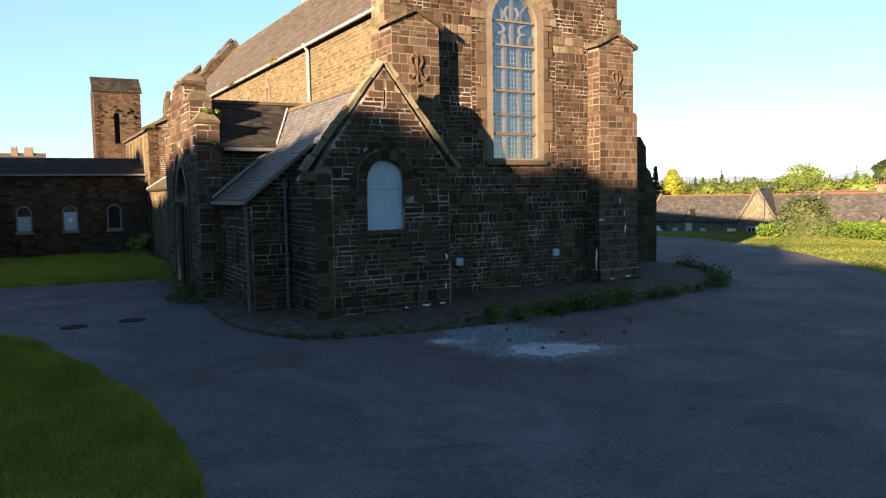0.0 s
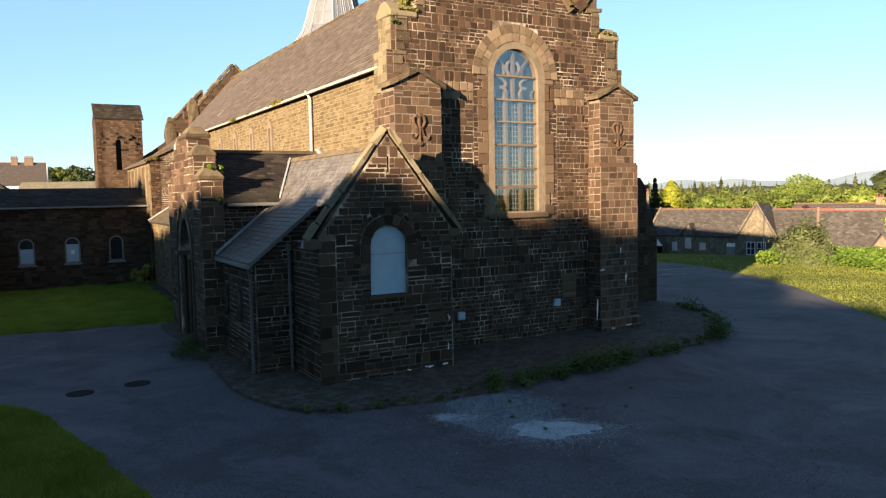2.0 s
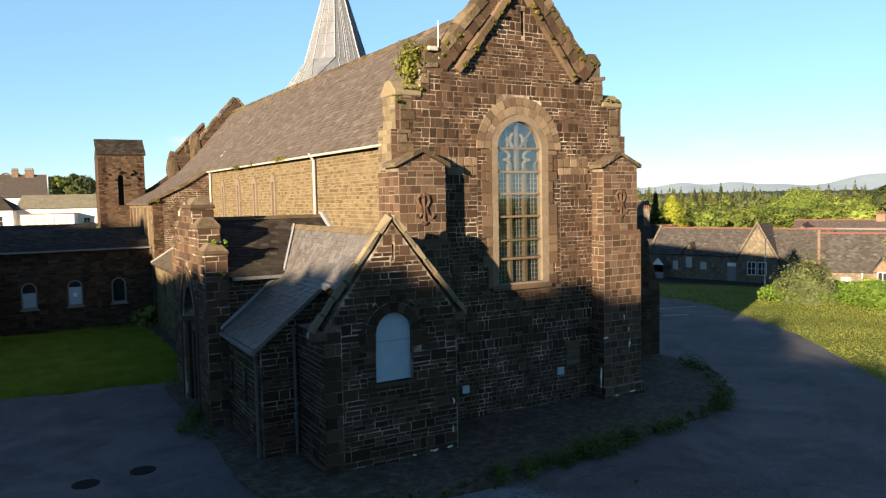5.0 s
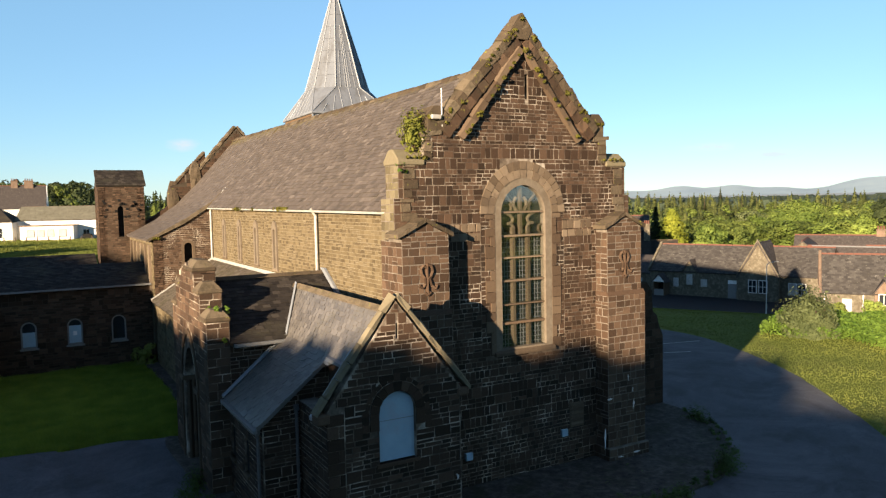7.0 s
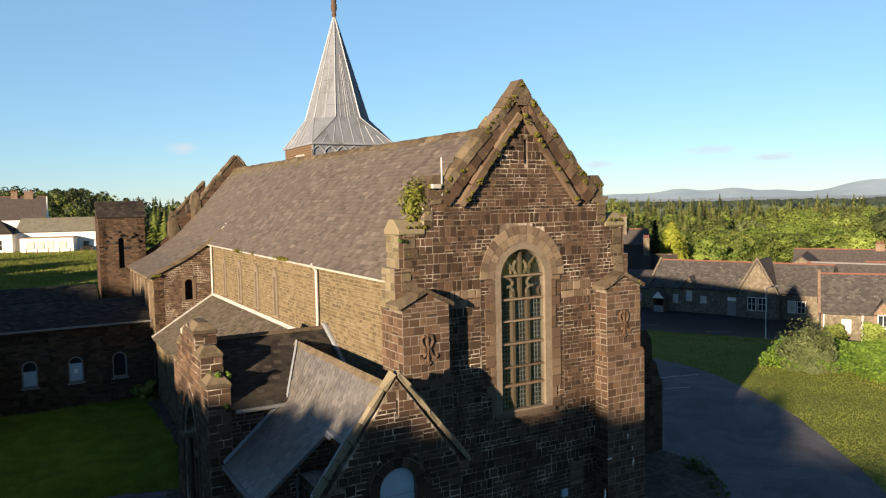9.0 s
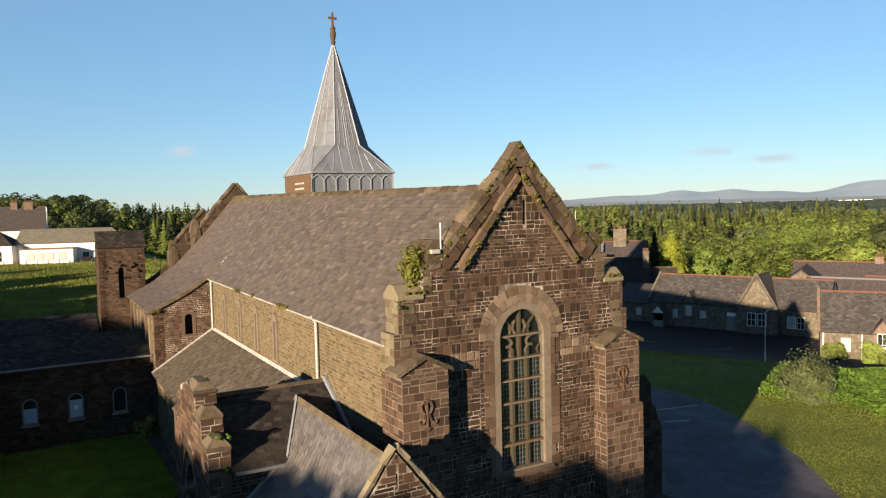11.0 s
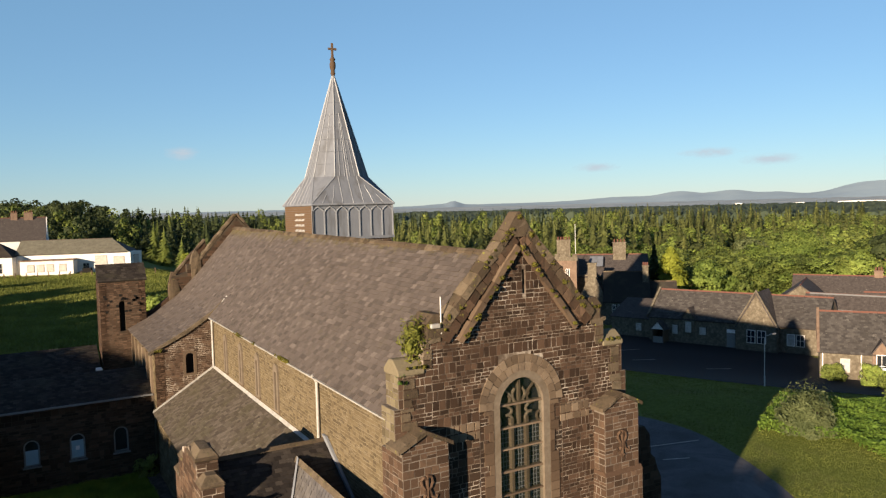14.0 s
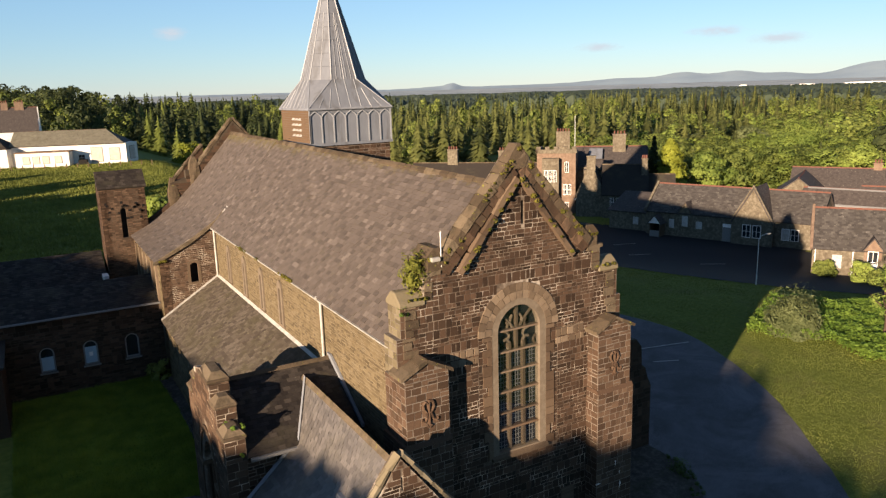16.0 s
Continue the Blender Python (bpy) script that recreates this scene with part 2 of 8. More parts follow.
M_BOARD = surface("blue_grey_board", [(0.2, (0.19, 0.30, 0.36)), (0.7, (0.25, 0.37, 0.43))], 2.0, 0.55, per="none", stain=(0.26, 0.30, 0.33), stain_scale=1.5, relief=0.05)
M_WOOD = surface("weathered_timber", [(0.1, (0.10, 0.065, 0.04)), (0.8, (0.22, 0.15, 0.10))], 5, 0.85, per="none", stretch=(1, 1, 6))
M_WOODB = surface("brown_boarding", [(0.1, (0.11, 0.07, 0.042)), (0.8, (0.20, 0.13, 0.08))], 5, 0.85)
M_RED = surface("red_clay_ridge", [(0.1, (0.15, 0.065, 0.048)), (0.8, (0.25, 0.115, 0.085))], 6, 0.9)
M_SANDHOUSE = surface("cream_sandstone", [(0.2, (0.085, 0.069, 0.048)), (0.5, (0.180, 0.153, 0.110)), (0.8, (0.35, 0.31, 0.235))], 2.6, 0.9, per="none", stain=(0.06, 0.046, 0.033), stain_scale=0.8)
M_REDSTONE = surface("pink_brown_stone", [(0.15, (0.14, 0.09, 0.066)), (0.5, (0.24, 0.165, 0.12)), (0.85, (0.35, 0.26, 0.19))], 2.0, 0.9, per="none", stain=(0.10, 0.07, 0.05), stain_scale=0.8)
# near-black that paints unlit depth behind openings; cracks and covers share it
M_DARK = surface("dark_void", [(0.2, (0.012, 0.011, 0.010)), (0.8, (0.03, 0.027, 0.024))], 4, 0.9, per="none", relief=0)
M_ASPHALT = surface("asphalt", [(0.25, (0.049, 0.047, 0.051)), (0.5, (0.124, 0.120, 0.128)), (0.72, (0.248, 0.240, 0.25))], 30, 0.86, per="none",
                    stain=(0.052, 0.047, 0.047), stain_scale=0.42, stain_from=0.47, spots=(0.085, 0.079, 0.079), relief=0.6, deep=0.015, wash=((0.128, 0.124, 0.132), 0.23, 0.48))
M_YARD = surface("old_dark_asphalt", [(0.2, (0.022, 0.022, 0.023)), (0.5, (0.034, 0.034, 0.035)), (0.8, (0.052, 0.051, 0.052))], 20, 0.9, per="none",
                 stain=(0.022, 0.021, 0.02), stain_scale=0.2, stain_from=0.48, relief=0.3, deep=0.012)
M_APRON = surface("mossy_concrete", [(0.25, (0.042, 0.033, 0.026)), (0.5, (0.102, 0.084, 0.069)), (0.75, (0.20, 0.172, 0.146))], 4.0, 0.95, per="none",
                  stain=(0.036, 0.036, 0.016), stain_scale=0.9, stain_from=0.5, relief=0.5, deep=0.03)
M_GRAVEL = surface("pale_gravel", [(0.2, (0.19, 0.22, 0.23)), (0.5, (0.34, 0.385, 0.40)), (0.8, (0.50, 0.55, 0.565))], 38, 0.95)
M_IRON = surface("galvanised_steel", [(0.2, (0.35, 0.35, 0.34)), (0.8, (0.52, 0.52, 0.50))], 8, 0.5, per="none", relief=0.05)
M_SOIL = surface("grass_soil", [(0.2, (0.095, 0.125, 0.018)), (0.5, (0.180, 0.215, 0.036)), (0.8, (0.29, 0.31, 0.07))], 2.2, 1.0, per="none",
                 stain=(0.13, 0.12, 0.042), stain_scale=0.12, stain_from=0.52, relief=0.6, deep=0.08)


def glass_material(name, base, ior, rough):
    m, t, b = nodes_of(name)
    n = noise_at(t, 1.3, 2, 0.5, place(t))
    t.links.new(ramp(t, n, [(0.3, base), (0.7, tuple(c * 1.8 for c in base))]), b.inputs["Base Color"])
    b.inputs["Roughness"].default_value, b.inputs["IOR"].default_value = rough, ior
    bump(t, b, n, 0.06, 0.02)
    return m


M_GLASS = glass_material("old_dark_glass", (0.012, 0.014, 0.016), 1.5, 0.15)


def clear_sheet(name, gloss):
    """Clear plastic sheeting: most light goes through, the rest is mirrored."""
    m, t, b = nodes_of(name)
    shine = add(t, "ShaderNodeBsdfGlossy", Roughness=0.03, Color=(0.95, 0.95, 0.95, 1))
    b_ = t.nodes.new("ShaderNodeBump")
    b_.inputs["Strength"].default_value, b_.inputs["Distance"].default_value = 0.05, 0.02
    t.links.new(noise_at(t, 0.9, 2, 0.5, place(t)), b_.inputs["Height"])
    t.links.new(b_.outputs["Normal"], shine.inputs["Normal"])
    clear = add(t, "ShaderNodeBsdfTransparent", Color=(0.93, 0.95, 0.95, 1))
    both = add(t, "ShaderNodeMixShader", Fac=gloss)
    t.links.new(clear.outputs[0], both.inputs[1])
    t.links.new(shine.outputs[0], both.inputs[2])
    t.links.new(both.outputs[0], t.nodes["Material Output"].inputs["Surface"])
    return m


M_SHEET = clear_sheet("clear_plastic_sheet", 0.12)


def leaf_material(name, dark, light, scale=0.35):
    dark, light = tuple(0.72 * q for q in dark), tuple(0.72 * q for q in light)
    m, t, b = nodes_of(name)
    r = island(t)
    n = noise_at(t, scale, 3, 0.6, place(t))
    both = t.nodes.new("ShaderNodeMath")
    both.operation = "MULTIPLY_ADD"
    t.links.new(r, both.inputs[0])
    both.inputs[1].default_value = 0.19
    broad = t.nodes.new("ShaderNodeMath")
    broad.operation = "MULTIPLY_ADD"
    t.links.new(noise_at(t, scale * 0.14, 2, 0.5, place(t)), broad.inputs[0])
    broad.inputs[1].default_value, broad.inputs[2].default_value = 0.75, -0.37
    level = t.nodes.new("ShaderNodeMath")
    t.links.new(n, level.inputs[0])
    t.links.new(broad.outputs[0], level.inputs[1])
    t.links.new(level.outputs[0], both.inputs[2])
    col = ramp(t, both.outputs[0], [(0.38, dark), (0.86, light)])
    t.links.new(col, b.inputs["Base Color"])
    b.inputs["Roughness"].default_value = 0.75
    b.inputs["Specular IOR Level"].default_value = 0.2
    tr = t.nodes.new("ShaderNodeBsdfTranslucent")
    t.links.new(mix(t, 0.5, col, (light[0] * 1.5, light[1] * 1.4, light[2])), tr.inputs["Color"])
    ms = add(t, "ShaderNodeMixShader", Fac=0.3)
    t.links.new(b.outputs[0], ms.inputs[1])
    t.links.new(tr.outputs[0], ms.inputs[2])
    t.links.new(ms.outputs[0], t.nodes["Material Output"].inputs["Surface"])
    return m


M_LEAF = leaf_material("broad_leaves", (0.050, 0.080, 0.018), (0.262, 0.315, 0.074))
M_LEAF_LIGHT = leaf_material("pale_leaves", (0.095, 0.148, 0.030), (0.315, 0.400, 0.088))
M_LEAF_GOLD = leaf_material("golden_needles", (0.13, 0.165, 0.02), (0.36, 0.39, 0.055))
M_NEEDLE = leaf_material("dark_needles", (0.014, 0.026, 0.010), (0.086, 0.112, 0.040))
M_PINE = leaf_material("olive_needles", (0.030, 0.045, 0.016), (0.205, 0.225, 0.068))
M_GRASS = leaf_material("grass_blades", (0.120, 0.170, 0.018), (0.285, 0.335, 0.050), 0.9)
M_IVY = leaf_material("yellow_green_leaves", (0.105, 0.120, 0.022), (0.29, 0.30, 0.055), 2.5)
M_LUSH = leaf_material("lush_grass", (0.13, 0.20, 0.024), (0.34, 0.43, 0.060), 0.9)
M_WEED = leaf_material("weed_leaves", (0.030, 0.058, 0.014), (0.105, 0.165, 0.040), 1.5)
M_MEADOW = leaf_material("meadow_blades", (0.085, 0.110, 0.022), (0.235, 0.260, 0.058), 0.25)
M_MOSS = leaf_material("yellow_green_moss", (0.075, 0.075, 0.014), (0.22, 0.20, 0.035), 2.0)
# greyer, bluer leaf tones with the haze of distance painted in
M_LEAF_FAR = leaf_material("haze_tinted_leaves", (0.050, 0.076, 0.050), (0.118, 0.150, 0.092), 0.02)
M_BARK = surface("bark", [(0.2, (0.05, 0.035, 0.025)), (0.8, (0.13, 0.085, 0.06))], 6, 0.95, per="none", stretch=(1, 1, 0.2))


# ---- mesh helpers ----
def obj(name, verts, faces, mat, parent=None, label="", smooth=False):
    me = bpy.data.meshes.new(name)
    me.from_pydata([tuple(v) for v in verts], [], [tuple(f) for f in faces])
    me.validate()
    me.materials.append(mat)
    if smooth:
        me.polygons.foreach_set("use_smooth", [True] * len(me.polygons))
    ob = new(name, me)
    if parent is not None:
        ob.parent = parent
    if label:
        ob["label"] = label
    return ob


def thing(name, label, category, group="", at=(0, 0, 0), kind=""):
    ob = new(name)
    ob.location = at
    return tagged(ob, label, category, group, kind)


def fixed(ob):
    """Outward normals."""
    bm = bmesh.new()
    bm.from_mesh(ob.data)
    bmesh.ops.remove_doubles(bm, verts=bm.verts, dist=0.0005)
    bmesh.ops.recalc_face_normals(bm, faces=bm.faces)
    bm.to_mesh(ob.data)
    bm.free()
    return ob


class Soup:
    """Vertices and faces of many small pieces."""

    def __init__(self):
        self.v, self.f = [], []

    def add(self, verts, faces):
        k = len(self.v)
        self.v += [tuple(p) for p in verts]
        self.f += [tuple(i + k for i in f) for f in faces]

    def box(self, lo, hi):
        (a, b, c), (d, e, g) = lo, hi
        self.add([(a, b, c), (d, b, c), (d, e, c), (a, e, c), (a, b, g), (d, b, g), (d, e, g), (a, e, g)],
                 [(3, 2, 1, 0), (4, 5, 6, 7), (0, 1, 5, 4), (1, 2, 6, 5), (2, 3, 7, 6), (3, 0, 4, 7)])

    def prism(self, pts, d):
        d = Vector(d)
        n = len(pts)
        p = [Vector(q) for q in pts]
        nrm = sum((p[i].cross(p[(i + 1) % n]) for i in range(n)), Vector())
        if nrm.dot(d) > 0:
            p.reverse()
        self.add(p + [q + d for q in p],
                 [tuple(range(n)), tuple(range(2 * n - 1, n - 1, -1))] + [((i + 1) % n, i, n + i, n + (i + 1) % n) for i in range(n)])

    def tube(self, path, r, sides=8):
        path = [Vector(p) for p in path]
        for a, b in zip(path, path[1:]):
            d = (b - a).normalized()
            x = d.orthogonal().normalized()
            y = d.cross(x)
            ring = [(x * math.cos(i * math.tau / sides) + y * math.sin(i * math.tau / sides)) * r for i in range(sides)]
            self.add([a + q for q in ring] + [b + q for q in ring],
                     [((i + 1) % sides, i, sides + i, sides + (i + 1) % sides)[::-1] for i in range(sides)] + [tuple(range(sides))[::-1], tuple(range(sides, 2 * sides))])

    def obj(self, name, mat, parent=None, label="", smooth=False):
        return obj(name, self.v, self.f, mat, parent, label, smooth)


def prism(name, pts, d, mat, parent=None, label=""):
    s = Soup()
    s.prism(pts, d)
    return s.obj(name, mat, parent, label)


def box(name, lo, hi, mat, parent=None, label="", soft=0.0):
    s = Soup()
    s.box(lo, hi)
    ob = s.obj(name, mat, parent, label)
    if soft:
        soften(ob, soft)
    return ob


def soften(ob, width, rough=0.0, seed=1):
    bm = bmesh.new()
    bm.from_mesh(ob.data)
    bmesh.ops.bevel(bm, geom=[e for e in bm.edges if e.calc_face_angle(0) > 0.5], offset=width, segments=1, affect="EDGES", clamp_overlap=True)
    bm.to_mesh(ob.data)
    bm.free()
    return ob


class Frame:
    """A wall's own plane: o origin, u along, v up, n outward."""

    def __init__(self, o, u, n, v=(0, 0, 1)):
        self.o, self.u, self.n, self.v = Vector(o), Vector(u).normalized(), Vector(n).normalized(), Vector(v).normalized()

    def __call__(self, a, b, c=0.0):
        return self.o + self.u * a + self.v * b + self.n * c


def wall(name, fr, outer, holes, thick, mat, parent=None, label=""):
    """A wall of that outline with openings right through it, its face in the frame's plane, its back thick behind."""
    bm = bmesh.new()
    loops = []
    for lp in [outer] + holes:
        vs = [bm.verts.new(fr(a, b)) for a, b in lp]
        es = [bm.edges.new((vs[i], vs[(i + 1) % len(vs)])) for i in range(len(vs))]
        loops.append((vs, es))
    bmesh.ops.triangle_fill(bm, use_beauty=True, use_dissolve=False, edges=[e for _, es in loops for e in es])
    faces = list(bm.faces)
    ext = bmesh.ops.extrude_face_region(bm, geom=faces)
    bmesh.ops.translate(bm, verts=[g for g in ext["geom"] if isinstance(g, bmesh.types.BMVert)], vec=-fr.n * thick)
    bmesh.ops.recalc_face_normals(bm, faces=bm.faces)
    me = bpy.data.meshes.new(name)
    bm.to_mesh(me)
    bm.free()
    me.materials.append(mat)
    ob = new(name, me)
    ob.parent = parent
    if label:
        ob["label"] = label
    return ob


def arch(x0, x1, z0, spring, steps=12, point=0.0):
    """An opening with a round (or, with point, slightly pointed) head."""
    c, r = (x0 + x1) / 2, (x1 - x0) / 2
    pts = [(x0, z0), (x1, z0)]
    for i in range(steps + 1):
        a = math.pi * i / steps
        pts.append((c + r * math.cos(a), spring + r * math.sin(a) * (1 + point * math.sin(a) ** 3)))
    return pts


def spans(poly, z):
    xs = []
    n = len(poly)
    for i in range(n):
        (xa, za), (xb, zb) = poly[i], poly[(i + 1) % n]
        if (za <= z) != (zb <= z):
            xs.append(xa + (z - za) * (xb - xa) / (zb - za))
    xs.sort()
    return list(zip(xs[::2], xs[1::2]))


def minus(a, b):
    out = []
    for lo, hi in a:
        cuts = [(lo, hi)]
        for l2, h2 in b:
            nxt = []
            for l, h in cuts:
                if h2 <= l or l2 >= h:
                    nxt.append((l, h))
                else:
                    if l2 > l:
                        nxt.append((l, l2))
                    if h2 < h:
                        nxt.append((h2, h))
            cuts = nxt
        out += cuts
    return out


def meet(a, b):
    return [(max(l, l2), min(h, h2)) for l, h in a for l2, h2 in b if min(h, h2) > max(l, l2)]


def courses(outer, holes, rng, heights, lengths, gap):
    """The stones of a coursed wall, as rows of (x0, x1, z0, z1)."""
    z, top = min(p[1] for p in outer), max(p[1] for p in outer)
    if heights[0] < 0.2 and heights[1] > 0.16:          # rubble: short runs, each with its own courses
        x_lo, x_hi = min(p[0] for p in outer), max(p[0] for p in outer)
        while z < top - 0.04:
            band = min(rng.uniform(0.23, 0.37), top - z)
            x = x_lo - rng.uniform(0, 0.5)
            while x < x_hi:
                run = rng.uniform(0.4, 1.8)
                cuts = sorted([0.0, 1.0] + [(k + 1 + rng.uniform(-0.28, 0.28)) / (m_ + 1) for m_ in [rng.choice((1, 1, 1, 0)) if band > 0.22 else 0] for k in range(m_)])
                for c0, c1 in zip(cuts, cuts[1:]):
                    a, b = z + band * c0, z + band * c1
                    free = meet(spans(outer, (a + b) / 2), [(x, x + run)])
                    for hole in holes:
                        for q in (a + 0.004, (a + b) / 2, b - 0.004):
                            free = minus(free, spans(hole, q))
                    for lo, hi in free:
                        u = lo
                        while u < hi - 0.05:
                            w = rng.uniform(*lengths)
                            if hi - u - w < 0.14:
                                w = hi - u
                            yield (u + gap / 2, u + w - gap / 2, a + gap / 2, b - gap / 2)
                            u += w
                x += run
            z += band
        return
    while z < top - 0.04:
        h = min(rng.uniform(*heights), top - z)
        a = z + 0.004
        b = z + h - 0.004
        free = meet(spans(outer, a), spans(outer, b))
        for hole in holes:
            for q in (a, (a + b) / 2, b):
                free = minus(free, spans(hole, q))
        for lo, hi in free:
            x = lo
            while x < hi - 0.05:
                w = rng.uniform(*lengths)
                if hi - x - w < lengths[0] * 0.6:
                    w = hi - x
                if w > lengths[1] * 1.4:
                    w /= 2
                if h > 0.6 * heights[1] and w > 0.3 and rng.random() < 0.22:      # two thin ones in the place of one
                    m = z + h * rng.uniform(0.4, 0.6)
                    yield (x + gap / 2, x + w - gap / 2, z + gap / 2, m - gap / 2)
                    yield (x + gap / 2, x + w - gap / 2, m + gap / 2, z + h - gap / 2)
                else:
                    yield (x + gap / 2, x + w - gap / 2, z + gap / 2, z + h - gap / 2)
                x += w
        z += h


def block(fr, rng, x0, x1, z0, z1, proud, wob=0.013, chamfer=0.008):
    """One rough stone, eight corners, open at the back."""
    p = rng.uniform(*proud)
    j = lambda: rng.uniform(-wob, wob)
    back = [(x0, z0), (x1, z0), (x1, z1), (x0, z1)]
    c = min(chamfer, (x1 - x0) / 4, (z1 - z0) / 4)
    front = [(x0 + c + j(), z0 + c + j()), (x1 - c + j(), z0 + c + j()), (x1 - c + j(), z1 - c + j()), (x0 + c + j(), z1 - c + j())]
    v = [fr(a, b, -0.01) for a, b in back] + [fr(a, b, p + rng.uniform(-0.002, 0.003)) for a, b in front]
    return v, [(4, 5, 6, 7), (0, 1, 5, 4), (1, 2, 6, 5), (2, 3, 7, 6), (3, 0, 4, 7)]


def masonry(name, fr, outer, holes, mat, parent, seed, heights=(0.12, 0.24), lengths=(0.14, 0.36), gap=0.019, proud=(0.004, 0.011), label="", pieces=None):
    """Coursed stones on a wall's face; pieces: those inside that box (x0, x1, z0, z1) become objects of their own."""
    rng = random.Random(seed)
    flip = fr.u.cross(fr.v).dot(fr.n) < 0
    s = Soup()
    count = 0
    for st in courses(outer, holes, rng, heights, lengths, gap):
        v, f = block(fr, rng, *st, proud)
        if flip:
            f = [q[::-1] for q in f]
        if pieces and count < 290 and pieces[0] <= st[0] and st[1] <= pieces[1] and pieces[2] <= st[2] and st[3] <= pieces[3]:
            obj("stone", v, f, {M_STONE: M_STONE_PIECE, M_ASHLAR: M_ASHLAR_PIECE, M_SIDE: M_SIDE_PIECE}.get(mat, mat), parent)
            count += 1
        else:
            s.add(v, f)
    if s.v:
        tagged(s.obj(name, mat, parent, label), kind="stuff")


def slates(name, eave_l, eave_r, top_l, top_r, mat, parent, seed, wide=0.32, show=0.24, lift=0.018, label="", singly=None, pieces=None):
    """Slates in lapped rows on a sloping quad; each is a thin wedge, thick at its lower edge."""
    rng = random.Random(seed)
    a, b, c, d = (Vector(p) for p in (eave_l, eave_r, top_l, top_r))
    up = ((c + d) / 2 - (a + b) / 2)
    n = (b - a).cross(up).normalized()
    if n.z < 0:
        n = -n
    rows = max(1, round(up.length / show))
    s = Soup()
    flip = (b - a).cross(up).dot(n) < 0
    count = 0
    for r in range(rows):
        t0, t1 = r / rows, min((r + 1.12) / rows, 1)
        l0, r0, l1, r1 = a.lerp(c, t0), b.lerp(d, t0), a.lerp(c, t1), b.lerp(d, t1)
        cols = max(1, round((r0 - l0).length / wide))
        off = 0.5 * (r % 2)
        for i in range(cols + 1):
            u0, u1 = max(0, (i - off) / cols), min(1, (i + 1 - off) / cols)
            if u1 - u0 < 0.15 / cols:
                continue
            e = 0.008 / (r0 - l0).length
            k = lift * rng.uniform(0.6, 1.7)
            dr = up.normalized() * rng.uniform(-0.012, 0.012)
            p = [l0.lerp(r0, u0 + e) + dr, l0.lerp(r0, u1 - e) + dr, l1.lerp(r1, u1 - e), l1.lerp(r1, u0 + e)]
            v = [p[0] + n * k, p[1] + n * (k + rng.uniform(-0.004, 0.004)), p[2] + n * 0.004, p[3] + n * 0.004, p[0] - n * 0.005, p[1] - n * 0.005]
            f = [(0, 1, 2, 3), (4, 5, 1, 0), (4, 0, 3), (1, 5, 2)]
            if flip:
                f = [q[::-1] for q in f]
            if pieces and (singly is None or (count < 290 and singly(p[0]))):
                obj("slate", v, f, pieces, parent)
                count += 1
            else:
                s.add(v, f)
    return tagged(s.obj(name, mat, parent, label), kind="stuff") if s.v else None


def slab(name, eave_l, eave_r, top_l, top_r, mat, parent, thick=0.12, label=""):
    a, b, c, d = (Vector(p) for p in (eave_l, eave_r, top_l, top_r))
    n = (b - a).cross(c - a).normalized()
    if n.z > 0:
        n = -n
    return prism(name, [a, b, d, c], n * thick, mat, parent, label)


def coping_run(parent, a, b, width, high, mat, stones, side, name="coping_stone", seed=3, over=0.04):
    """Coping stones laid end to end up a slope from a to b; side: horizontal direction across the wall."""
    rng = random.Random(seed)
    a, b, side = Vector(a), Vector(b), Vector(side).normalized()
    d = (b - a).normalized()
    up = d.cross(side)
    if up.z < 0:
        up = -up
    L = (b - a).length / stones
    for i in range(stones):
        p = a + d * (i * L + 0.008)
        h = high * rng.uniform(0.9, 1.12)
        w = width / 2 * rng.uniform(0.97, 1.05)
        q = [p - side * w, p + side * w, p + side * w + up * h * 0.65, p + up * h, p - side * w + up * h * 0.65]
        s = Soup()
        s.prism(q, d * (L - 0.016))
        s.v = [tuple(c + rng.uniform(-0.03, 0.03) for c in p_) for p_ in s.v]
        fixed(s.obj(name, mat, parent))




# ---- the land ----
def smooth(x):
    x = max(0.0, min(1.0, x))
    return x * x * (3 - 2 * x)


def land(x, y):
    """The ground's height: level round the church, falling to the cottages, rising a little to the north meadow."""
    d = 0.85 * x + 0.53 * y
    h = -5.0 * smooth((d - 40) / 42) * smooth((x - 15) / 25)
    h += 2.0 * smooth((y - 70) / 110) * smooth((60 - x) / 50)
    return h


def sheet(name, xs, ys, mat, lift=0.0, inside=None):
    nx, ny = len(xs), len(ys)
    v = [(x, y, land(x, y) + lift) for y in ys for x in xs]
    f = [(j * nx + i, j * nx + i + 1, (j + 1) * nx + i + 1, (j + 1) * nx + i) for j in range(ny - 1) for i in range(nx - 1)
         if not inside or inside((xs[i] + xs[i + 1]) / 2, (ys[j] + ys[j + 1]) / 2)]
    return obj(name, v, f, mat)


def spread(near, far, n):
    """Even steps out to near, then wider and wider to far."""
    a = [-near + 2 * near * i / n for i in range(n + 1)]
    b = [near * (far / near) ** (i / 14) for i in range(1, 15)]
    return [-q for q in reversed(b)] + a + b


